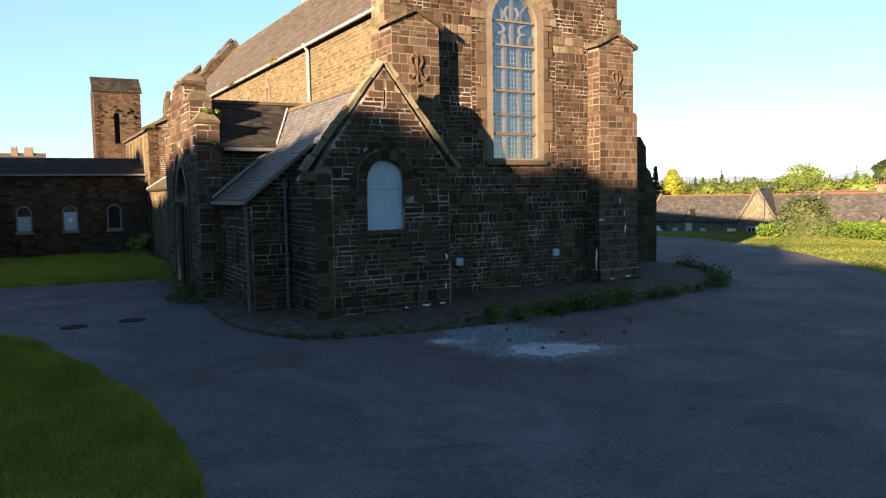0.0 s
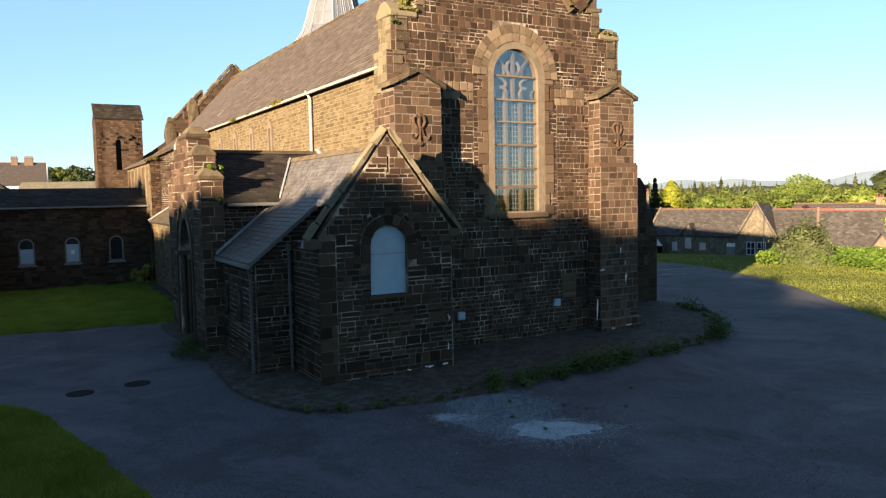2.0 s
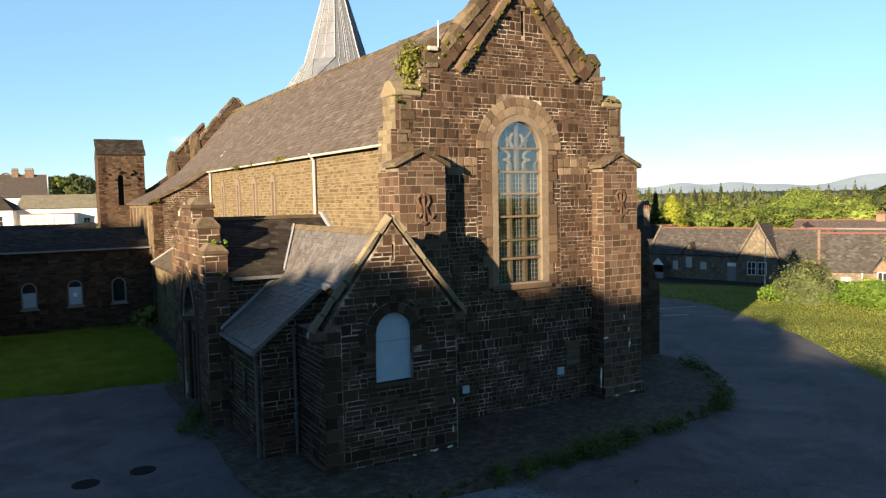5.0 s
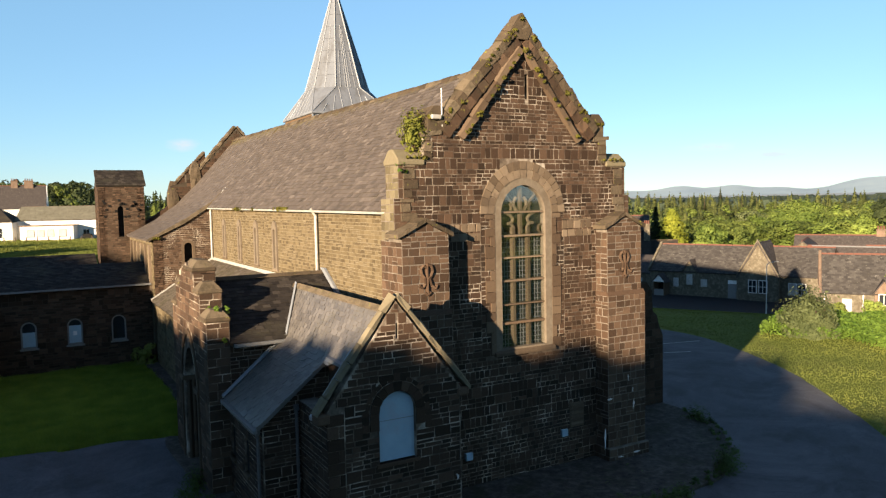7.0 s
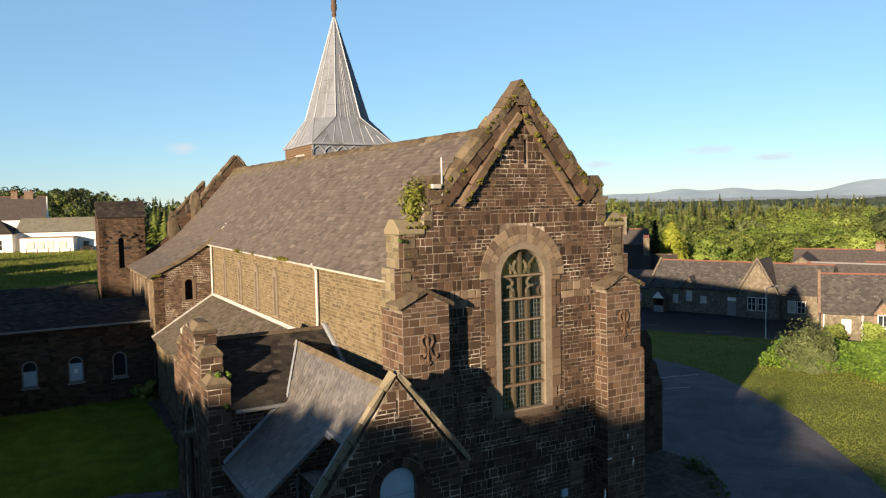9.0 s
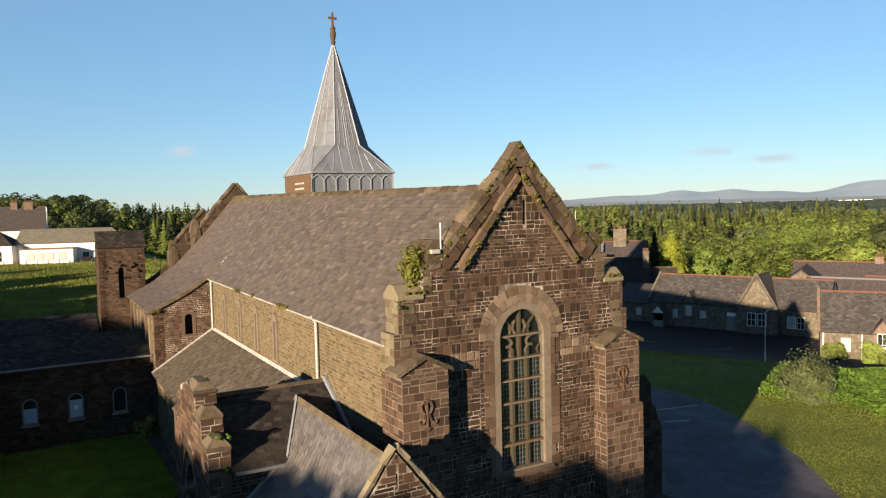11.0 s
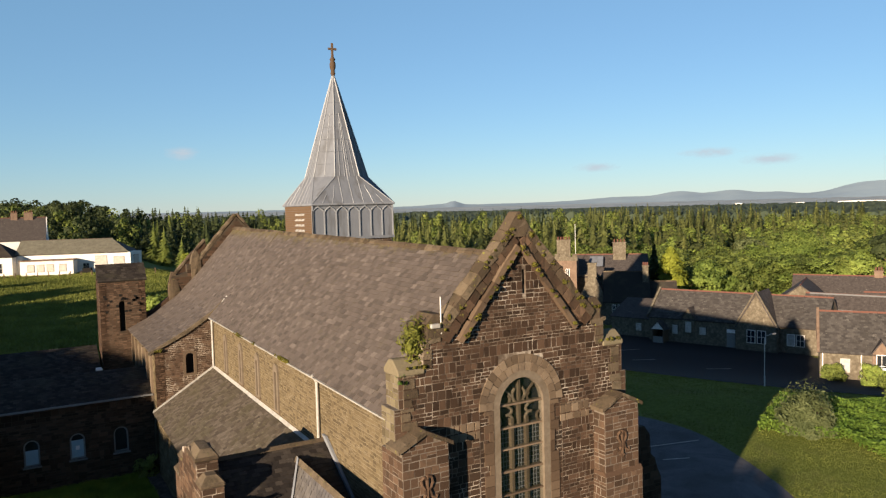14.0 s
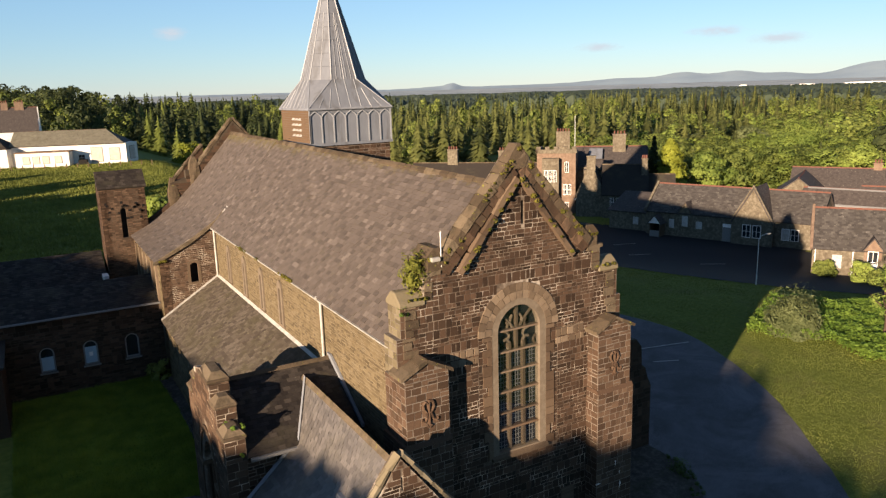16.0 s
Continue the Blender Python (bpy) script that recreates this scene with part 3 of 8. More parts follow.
def curve(pts, closed=False, step=6):
    p = [Vector((x, y, 0)) for x, y in pts]
    n = len(p)
    out = []
    for i in range(n if closed else n - 1):
        p0, p1, p2, p3 = (p[(i - 1) % n], p[i], p[(i + 1) % n], p[(i + 2) % n]) if closed else (p[max(i - 1, 0)], p[i], p[i + 1], p[min(i + 2, n - 1)])
        for k in range(step):
            t = k / step
            q = 0.5 * (2 * p1 + (p2 - p0) * t + (2 * p0 - 5 * p1 + 4 * p2 - p3) * t * t + (3 * p1 - p0 - 3 * p2 + p3) * t ** 3)
            q += Vector((noise.noise(q * 1.7), noise.noise(q * 1.7 + Vector((9, 0, 0))), 0)) * 0.10
            out.append((q.x, q.y))
    if not closed:
        out.append(pts[-1])
    return out


def flat(name, outline, z, mat, holes=(), depth=0.0, parent=None):
    """A level patch of that outline; with depth, a raised slab with a kerb-like edge."""
    fr = Frame((0, 0, z), (1, 0, 0), (0, 0, 1), (0, 1, 0))
    return wall(name, fr, outline, list(holes), depth or 0.01, mat, parent)


ground = sheet("ground", spread(130, 4600, 130), spread(130, 4600, 130), M_SOIL)
tagged(ground, "grassland running level out to the horizon", "ground", kind="structure")

LAWN_NEAR = curve([(-60, 9), (-30, 5), (-15, 3.2), (-11.6, 1.1), (-10.4, -1.9), (-9.6, -5.5), (-9.2, -7.8), (-9.1, -10.1), (-9.4, -14), (-11, -22), (-15, -34)])
ROAD_OUT = curve([(-15, -40), (0, -24), (10, -13.5), (18.5, -4.0), (21.7, 0.0), (25.2, 4.8), (27.7, 9.7), (29.6, 15), (29.4, 20), (27, 28), (22, 40), (18, 60)])
ROAD_IN = curve([(12.5, 60), (13, 40), (13.5, 30), (-3, 30), (-4.6, 29.5), (-4.8, 13), (-6.0, 12.2), (-8, 12.8), (-10.1, 12.6), (-12.1, 13.2), (-30, 15), (-60, 19)])
ROAD = LAWN_NEAR + ROAD_OUT + ROAD_IN
road = flat("road", ROAD, 0.012, M_ASPHALT)
tagged(road, "worn dark asphalt drive sweeping round the church", "road", kind="structure")


def in_poly(poly, x, y):
    c = False
    n = len(poly)
    for i in range(n):
        (xa, ya), (xb, yb) = poly[i], poly[(i + 1) % n]
        if (ya > y) != (yb > y) and x < (xb - xa) * (y - ya) / (yb - ya) + xa:
            c = not c
    return c


APRON = curve([(-6.05, 4.4), (-6.15, 2.15), (-6.2, -0.15), (-5.95, -2.2), (-5.1, -3.75), (-3.2, -4.4), (-0.7, -4.7), (2.3, -4.35), (6.4, -3.75), (10.2, -3.1),
               (12.6, -1.2), (14.3, 1.2), (14.9, 5), (14.3, 12), (13.4, 24), (13, 32), (6, 33), (-4.0, 31), (-4.6, 20), (-5.2, 12.4), (-6.3, 11.6)], True)
apron = flat("pavement", APRON, 0.10, M_APRON, depth=0.2)
tagged(apron, "low cracked concrete apron with moss at the church foot", "pavement", kind="structure")

CARPARK = curve([(49, 60), (47.5, 45), (48, 34), (49, 27), (52, 20), (60, 12), (75, 8), (74, 26), (80, 40), (78, 52), (74, 66), (66, 84), (55, 80)], True)
xs = [40 + 0.6 * i for i in range(85)]
ys = [4 + 0.7 * i for i in range(120)]
carpark = sheet("carpark", xs, ys, M_YARD, 0.05, lambda x, y: in_poly(CARPARK, x, y))
tagged(carpark, "dark asphalt yard before the cottages", "yard", kind="structure")

# ---- church ----
AX = 4.15                       # the nave's axis
WL, WR = -0.50, 8.80            # outer faces of the nave's side walls
GY = 0.60                       # face of the gable wall
EAVE, RIDGE = 9.80, 15.04


def ridge_z(y):
    """The old roof sags a little towards the front gable."""
    return 14.62 + 0.0125 * (y - 1.4)


def eave_z(y):
    return EAVE + 0.007 * (y - 1.4)


church = thing("church", "large disused brown stone church with slate roof", "church")


def mirror(p):
    return [(2 * AX - x, z) for x, z in reversed(p)]


F_FRONT = Frame((0, GY, 0), (1, 0, 0), (0, -1, 0))
half = [(-0.60, 0), (-0.60, 9.8), (-0.46, 9.9), (-0.46, 11.0), (0.30, 11.05), (0.30, 11.95), (1.15, 12.05)]
FRONT = half + [(AX, 15.75)] + mirror(half)
WIN = (3.24, 5.12, 4.65, 9.33)
win_hole = arch(*WIN, steps=16, point=0.03)
slit_hole = [(4.31, 13.25), (4.45, 13.25), (4.45, 14.1), (4.31, 14.1)]
wall_hole = arch(WIN[0] - 0.14, WIN[1] + 0.14, WIN[2] - 0.12, WIN[3], 16, 0.03)
front_wall = wall("gable_wall", F_FRONT, FRONT, [wall_hole, slit_hole], 0.9, M_MORTAR, church, "tall gable wall of dark rubble stone with pale joints")
ring = arch(AX - 1.78 + 0.03, AX + 1.78 + 0.03, 4.45, 9.33, 20)
masonry("rubble_facing", F_FRONT, FRONT, [ring, slit_hole], M_STONE, front_wall, 11, pieces=(0.9, 7.4, 10.9, 13.4))
for k, (xa, xb) in enumerate(((AX - 1.75, 2.93), (5.44, AX + 1.81))):
    masonry("rubble_facing", F_FRONT, [(xa, 4.45), (xb, 4.45), (xb, 9.33), (xa, 9.33)], [], M_STONE, front_wall, 21 + k)

M_PALEBAND = surface("pale_window_band", [(0.25, (0.17, 0.135, 0.097)), (0.75, (0.27, 0.22, 0.165))], 5, 0.9, per="none", stain=(0.10, 0.075, 0.052), stain_scale=1.2)
# the great window's dressed surround
surround = wall("window_surround", Frame((0, GY - 0.03, 0), (1, 0, 0), (0, -1, 0)),
                [(2.95, 4.42), (5.42, 4.42)] + arch(2.95, 5.42, 4.42, 9.33, 18)[2:], [win_hole], 0.40, M_PALEBAND, church, "pale dressed sandstone surround")
rng = random.Random(5)
for inner, outer_r, count in ((1.22, 1.50, 15), (1.51, 1.80, 19)):
    for i in range(count):
        a0, a1 = math.pi * (i + 0.03) / count, math.pi * (i + 0.97) / count
        cx, cz = AX + 0.03, 9.33
        k = rng.uniform(0.03, 0.06)
        q = [(cx + inner * math.cos(a0), GY, cz + inner * math.sin(a0)), (cx + outer_r * math.cos(a0), GY, cz + outer_r * math.sin(a0)),
             (cx + outer_r * math.cos(a1), GY, cz + outer_r * math.sin(a1)), (cx + inner * math.cos(a1), GY, cz + inner * math.sin(a1))]
        prism("arch_stone", q, (0, -k, 0), M_DRESSED, surround)
z = 4.5
while z < 9.25:
    h = rng.uniform(0.28, 0.42)
    for xa, xb in ((2.58 if rng.random() < 0.5 else 2.78, 2.97), (5.40, 5.79 if rng.random() < 0.5 else 5.6)):
        box("jamb_stone", (xa, GY - 0.042, z), (xb, GY, min(z + h - 0.018, 9.3)), M_JAMB, surround)
    z += h
sill = prism("window_sill", [(2.9, GY - 0.14, 4.42), (2.9, GY + 0.45, 4.42), (2.9, GY + 0.45, 4.66), (2.9, GY - 0.02, 4.60), (2.9, GY - 0.14, 4.52)], (2.56, 0, 0), M_DRESSED, church, "sloped sandstone sill")

# dressed corner stones up the gable's shoulders, and pale squared stones beside the window's springing
rng = random.Random(23)


def dressed_run(xa, xb, za, zb, name, mat, tall, long, proud=(0.014, 0.03)):
    z = za
    while z < zb - 0.08:
        h = min(rng.uniform(*tall), zb - z)
        x = xa
        while x < xb - 0.04:
            w = rng.uniform(*long)
            if xb - x - w < 0.12:
                w = xb - x
            v, f = block(F_FRONT, rng, x + 0.008, x + w - 0.008, z + 0.008, z + h - 0.008, proud, 0.014, 0.02)
            obj(name, v, f, mat, front_wall)
            x += w
        z += h


for sgn in (-1, 1):
    X = lambda x: AX + sgn * (x - AX)
    for z0_, z1_, xo, wide in ((9.15, 9.9, -0.58, 0.62), (9.9, 11.0, -0.46, 0.55), (11.05, 11.95, 0.30, 0.42)):
        z = z0_
        while z < z1_ - 0.1:
            h = min(rng.uniform(0.28, 0.38), z1_ - z)
            xs_ = sorted((X(xo), X(xo + wide * rng.choice((0.6, 0.8, 1.0)))))
            v, f = block(F_FRONT, rng, xs_[0], xs_[1], z + 0.008, z + h - 0.008, (0.020, 0.034), 0.012, 0.02)
            obj("quoin_stone", v, f, M_COPING, front_wall)
            z += h
dressed_run(5.86, 7.25, 8.42, 9.12, "pale_stone", M_DRESSED, (0.20, 0.34), (0.18, 0.36))
dressed_run(1.22, 2.44, 8.42, 9.05, "pale_stone", M_DRESSED, (0.20, 0.34), (0.18, 0.36))

window = thing("great_window", "", "", at=(0, 0, 0))
window.parent = church
window["label"] = "tall round-headed window of three lights"
WY = GY + 0.22
pane_fr = Frame((0, WY + 0.05, 0), (1, 0, 0), (0, -1, 0))
wall("pane", pane_fr, arch(WIN[0] + 0.01, WIN[1] - 0.01, 4.62, WIN[3], 16, 0.03), [], 0.02, M_GLASS, window, "dark leaded glass")
for x in (3.86, 4.50):
    s = Soup()
    s.prism([(x - 0.075, WY + 0.06, 4.64), (x + 0.075, WY + 0.06, 4.64), (x + 0.055, WY - 0.10, 4.64), (x - 0.055, WY - 0.10, 4.64)], (0, 0, 4.0 + 0.2), )
    s.obj("mullion", M_DRESSED, window)
s = Soup()
s.prism([(4.12, WY + 0.06, 8.55), (4.24, WY + 0.06, 8.55), (4.23, WY - 0.09, 8.55), (4.13, WY - 0.09, 8.55)], (0, 0, 1.68))
s.obj("mullion", M_DRESSED, window)
for zb, th in ((9.38, 0.07), (8.56, 0.07), (7.80, 0.06), (7.00, 0.08), (6.17, 0.06), (5.52, 0.09)):
    s = Soup()
    s.prism([(WIN[0], WY + 0.02, zb - th / 2), (WIN[0], WY - 0.16, zb - th / 2 - 0.01), (WIN[0], WY - 0.16, zb + th / 2 - 0.02), (WIN[0], WY + 0.02, zb + th / 2)], (WIN[1] - WIN[0], 0, 0))
    s.obj("transom", M_DRESSED if zb > 6 else M_WOOD, window)
for sgn in (-1, 1):          # curved tracery: hooks under the head, sloping bars within it
    X = lambda d: 4.18 + sgn * d
    for line in ([(0.13, 9.42), (0.30, 9.62), (0.62, 9.95), (0.70, 10.02)], [(0.18, 9.42), (0.27, 9.58), (0.26, 9.75), (0.16, 9.88)],
                 [(0.40, 9.42), (0.36, 9.55), (0.45, 9.68)],
                 [(0.40, 8.60), (0.30, 8.72), (0.29, 8.86), (0.42, 8.98), (0.56, 8.97)],
                 [(0.62, 9.34), (0.42, 9.26), (0.30, 9.14), (0.34, 9.02), (0.46, 8.98)],
                 [(0.86, 8.62), (0.78, 8.72), (0.80, 8.86), (0.90, 8.92)]):
        s = Soup()
        s.tube([(X(d), WY - 0.03, z) for d, z in line], 0.055, 6)
        s.obj("tracery", M_DRESSED, window)
for x0, x1 in ((3.27, 3.79), (3.94, 4.43), (4.58, 5.09)):          # leading
    s = Soup()
    n = 4
    for i in range(1, n):
        x = x0 + (x1 - x0) * i / n
        s.box((x - 0.011, WY + 0.030, 4.66), (x + 0.011, WY + 0.048, 8.5))
    zz = 4.75
    while zz < 8.5:
        s.box((x0, WY + 0.032, zz - 0.011), (x1, WY + 0.046, zz + 0.011))
        zz += 0.17
    s.obj("leading", M_GREYPIPE, window, "pale glazing bars")
sheet_fr = Frame((0, WY - 0.125, 0), (1, 0, 0), (0, -1, 0))
wall("protective_sheet", sheet_fr, arch(WIN[0] + 0.01, WIN[1] - 0.01, 4.62, WIN[3], 16, 0.03), [], 0.006, M_SHEET, window, "clear plastic sheet fixed over the window")
box("slit_back", (4.2, GY + 0.5, 13.2), (4.55, GY + 0.52, 14.2), M_DARK, church)

# gable coping, inner moulding and shoulders
for sgn in (-1, 1):
    X = lambda x: AX + sgn * (x - AX)
    coping_run(church, (X(1.0), GY + 0.18, 12.15), (X(AX), GY + 0.18, 15.62), 0.62, 0.42, M_COPING, 10, (0, 1, 0), seed=30 + sgn)
    coping_run(church, (X(1.22), GY - 0.03, 11.86), (X(AX), GY - 0.03, 15.10), 0.16, 0.62, M_SKEW, 11, (0, 1, 0), "skew_stone", seed=35 + sgn)
    coping_run(church, (X(1.75), GY - 0.06, 11.78), (X(AX + 0.02), GY - 0.06, 14.86), 0.20, 0.30, M_JAMB, 5, (0, 1, 0), "string_course", seed=40 + sgn)
    soften(box("shoulder_block", *[tuple(map(min, zip(*p))) if i == 0 else tuple(map(max, zip(*p))) for i, p in enumerate([((X(0.42), GY - 0.04, 12.0), (X(1.25), GY + 0.98, 12.55))] * 2)], M_COPING, church), 0.05)
    x0, x1 = sorted((X(0.42), X(1.25)))
    prism("shoulder_cap", [(x0, GY - 0.06, 12.55), (x1, GY - 0.06, 12.55), ((x0 + x1) / 2 + 0.15, GY - 0.06, 12.86), ((x0 + x1) / 2 - 0.15, GY - 0.06, 12.86)], (0, 1.06, 0), M_COPING, church)
    x0, x1 = sorted((X(-0.62), X(0.30)))
    s_ = Soup()
    s_.prism([(x0 - 0.05, GY - 0.06, 10.95), (x0 - 0.05, GY + 1.0, 10.95), (x0 - 0.05, GY + 1.0, 11.13), (x0 - 0.05, GY + 0.62, 11.47), (x0 - 0.05, GY + 0.34, 11.47), (x0 - 0.05, GY - 0.06, 11.13)], (x1 - x0 + 0.08, 0, 0))
    fixed(soften(fixed(s_.obj("corner_cap", M_PIER, church)), 0.04))
    x0, x1 = sorted((X(0.20), X(0.95)))
    fixed(prism("step_cap", [(x0, GY - 0.05, 11.85), (x1, GY - 0.05, 11.95), (x1, GY - 0.05, 12.08), (x0, GY - 0.05, 12.02)], (0, 1.0, 0), M_COPING, church))
apex = Soup()
apex.prism([(AX - 0.42, GY - 0.13, 15.62), (AX - 0.22, GY - 0.13, 15.25), (AX + 0.22, GY - 0.13, 15.25), (AX + 0.42, GY - 0.13, 15.62), (AX + 0.03, GY - 0.13, 16.14), (AX - 0.07, GY - 0.13, 16.12)], (0, 0.55, 0))
apex.obj("apex_stone", M_COPING, church)


def stone_box(name, lo, hi, parent, seed, mat=None, heights=(0.23, 0.32), lengths=(0.22, 0.42), faces="lrf", label="", back=M_MORTAR_PALE, left=None, singly=False):
    """An upright stone block with squared stones on the faces that show."""
    ob = box(name, lo, hi, back, parent, label)
    w, d, h = hi[0] - lo[0], hi[1] - lo[1], hi[2] - lo[2]
    for k, (key, fr, wide) in enumerate((("f", Frame(lo, (1, 0, 0), (0, -1, 0)), w), ("l", Frame((lo[0], lo[1], lo[2]), (0, 1, 0), (-1, 0, 0)), d),
                                        ("r", Frame((hi[0], lo[1], lo[2]), (0, 1, 0), (1, 0, 0)), d))):
        if key in faces:
            masonry("stone_facing", fr, [(0, 0), (wide, 0), (wide, h), (0, h)], [], (left if key == "l" and left else mat) or M_ASHLAR, ob, seed + k, heights, lengths, 0.020, (0.004, 0.012), pieces=(-1, 99, -1, 99) if singly and key == "f" else None)
    return ob


def monogram(parent, x, y, z):
    """The raised interlaced letter shapes on a buttress, as plain curved strokes."""
    k = 0.80
    strokes = [[(-0.02, 0.36), (-0.14, 0.44), (-0.27, 0.34), (-0.24, 0.2), (-0.1, 0.05), (-0.08, -0.14), (-0.2, -0.26), (-0.34, -0.18)],
               [(0.0, 0.5), (0.02, -0.5)], [(0.02, 0.46), (0.2, 0.42), (0.26, 0.25), (0.16, 0.08), (0.03, 0.02)], [(0.1, 0.04), (0.2, -0.2), (0.38, -0.3), (0.44, -0.2)],
               [(0.02, -0.5), (-0.1, -0.42)], [(0.02, -0.5), (0.14, -0.42)]]
    s = Soup()
    for st in strokes:
        s.tube([(x + a * k, y, z + b * k * 1.25) for a, b in st], 0.05, 6)
    s.obj("monogram", M_ASHLAR, parent, "carved interlaced monogram")


def front_buttress(sgn):
    X = lambda x: AX + sgn * (x - AX)
    lohi = lambda a, b: tuple(sorted((X(a), X(b))))
    b = thing("corner_buttress", "", "")
    b.parent = church
    b["label"] = "gabled corner buttress of squared red-brown stone"
    x0, x1 = lohi(-0.85, 0.82)
    stone_box("buttress_shaft", (x0, 0.0, 6.35), (x1, 1.5, 8.55), b, 60 + sgn, singly=True)
    x0, x1 = lohi(-0.97, 0.86)
    stone_box("buttress_base", (x0, -0.08, 0.55), (x1, 1.6, 6.2), b, 70 + sgn, singly=True)
    prism("weathering", [(x0, -0.10, 6.2), (x0, 1.6, 6.2), (x0, 1.6, 6.36), (x0, 0.0, 6.36)], (x1 - x0, 0, 0), M_ASHLAR, b)
    x0, x1 = lohi(-1.05, 0.92)
    stone_box("buttress_plinth", (x0, -0.20, 0.0), (x1, 1.7, 0.55), b, 80 + sgn)
    x0, x1 = lohi(-0.85, 0.82)
    xm = (x0 + x1) / 2
    head = prism("buttress_head", [(x0, 0.02, 8.55), (x1, 0.02, 8.55), (x1, 0.02, 8.72), (xm, 0.02, 9.12), (x0, 0.02, 8.72)], (0, 0.9, 0), M_MORTAR_PALE, b)
    masonry("stone_facing", Frame((x0, 0.02, 0), (1, 0, 0), (0, -1, 0)), [(0, 8.55), (x1 - x0, 8.55), (x1 - x0, 8.74), ((x1 - x0) / 2, 9.16), (0, 8.74)], [], M_ASHLAR, head, 87 + sgn, (0.15, 0.22), (0.2, 0.4), 0.02)
    for q in (-1, 1):
        xe = xm + q * 1.0
        xs_ = sorted((xe, xm))
        rq = random.Random(int(xe * 10))
        for k in range(3):
            u0, u1 = k / 3 + 0.006, (k + 1) / 3 - 0.006
            L_ = lambda u, up: (xe + (xm - xe) * u, -0.08 + rq.uniform(-0.02, 0.02), 8.66 + 0.48 * u + up + rq.uniform(-0.012, 0.012))
            p = [L_(u0, 0), L_(u1, 0), L_(u1, 0.14), L_(u0, 0.14)]
            fixed(prism("coping_stone", p, (0, 0.95, 0), M_COPING, b))
    monogram(b, X(0.0), -0.03, 7.35)
    return b


front_buttress(1)
front_buttress(-1)
for sgn in (1, -1):
    X = lambda x: AX + sgn * (x - AX)
    x0, x1 = sorted((X(-0.80), X(-0.46)))
    # the left faces take the paler stone: sunlight put into their colour
    stone_box("corner_pier", (x0, GY, 8.6), (x1, GY + 0.95, 9.9), church, 90 + sgn, left=M_PIER)
    x0, x1 = sorted((X(-0.62), X(-0.40)))
    stone_box("corner_pier", (x0, GY + 0.02, 9.9), (x1, GY + 0.93, 11.0), church, 92 + sgn, left=M_PIER)
# end wall of the far aisle, with its stepped raking buttress
F_END = Frame((0, 4.6, 0), (1, 0, 0), (0, -1, 0))
END = [(8.82, 0), (13.0, 0), (13.0, 5.6), (8.82, 6.4)]
end_wall = wall("aisle_end_wall", F_END, END, [], 0.6, M_MORTAR_DULL, church)
masonry("rubble_facing", F_END, END, [], M_STONE, end_wall, 95)
RAKE = [(13.0, 0), (14.95, 0), (14.95, 3.3), (14.72, 3.75), (14.55, 4.3), (14.30, 4.5), (14.25, 5.45), (13.9, 5.9), (13.0, 5.95)]
F_RAKE = Frame((0, 4.45, 0), (1, 0, 0), (0, -1, 0))
rake = wall("raking_buttress", F_RAKE, RAKE, [], 0.9, M_MORTAR_DULL, church, "stepped buttress at the aisle's corner")
masonry("stone_facing", F_RAKE, RAKE, [], M_STONE, rake, 97, (0.26, 0.34), (0.28, 0.46))

# nave side walls and roof
F_LEFT = Frame((WL, 1.45, 0), (0, 1, 0), (-1, 0, 0))
niches = []
for yc in (24.6, 21.0, 17.6, 14.3):
    niches.append(arch(yc - 1.45 - 0.26, yc - 1.45 + 0.26, 6.70, 8.62, 8))
LEFT = [(0, 0), (26.6, 0), (26.6, eave_z(28) - 0.02), (0, EAVE - 0.02)]
side_wall = wall("side_wall", F_LEFT, LEFT, niches, 0.8, M_MORTAR_TAN, church, "sunlit tan side wall of thin coursed stone")
masonry("coursed_facing", F_LEFT, [(0, 4.8), (26.6, 4.8), (26.6, eave_z(28) - 0.1), (0, EAVE - 0.1)], niches, M_SIDE, side_wall, 101, (0.11, 0.158), (0.17, 0.42), 0.018, (0.003, 0.009), pieces=(-1, 3.4, 6.6, 9.9))
for yc in (24.6, 21.0, 17.6, 14.3):
    # the back is a darker stone, which paints in the recess's shade
    wall("niche_back", Frame((WL + 0.26, yc, 0), (0, 1, 0), (-1, 0, 0)), arch(-0.25, 0.25, 6.7, 8.62, 8), [], 0.05, M_JAMB, church, "blind lancet recess")
    sur = wall("niche_frame", Frame((WL - 0.09, yc, 0), (0, 1, 0), (-1, 0, 0)), arch(-0.36, 0.36, 6.68, 8.62, 8), [arch(-0.15, 0.15, 6.75, 8.50, 8)], 0.2, M_PALEBAND, church)
    fixed(prism("hood_stone", [(WL - 0.03, yc - 0.30, 8.60), (WL - 0.03, yc + 0.30, 8.60), (WL - 0.03, yc + 0.30, 8.78), (WL - 0.03, yc, 9.02), (WL - 0.03, yc - 0.30, 8.78)], (-0.07, 0, 0), M_PALEBAND, church))
    box("niche_sill", (WL - 0.08, yc - 0.42, 6.60), (WL + 0.1, yc + 0.42, 6.70), M_DRESSED, church)
wall("side_wall", Frame((WR, 1.45, 0), (0, 1, 0), (1, 0, 0)), [(0, 0), (38, 0), (38, EAVE), (0, EAVE)], [], 0.8, M_STONE, church)
Y0, Y1, YT = 1.40, 40.3, 28.0
slope = (RIDGE - EAVE) / (AX - WL)
eave_at = lambda x, y, out: (x, y, eave_z(y) - out * slope)
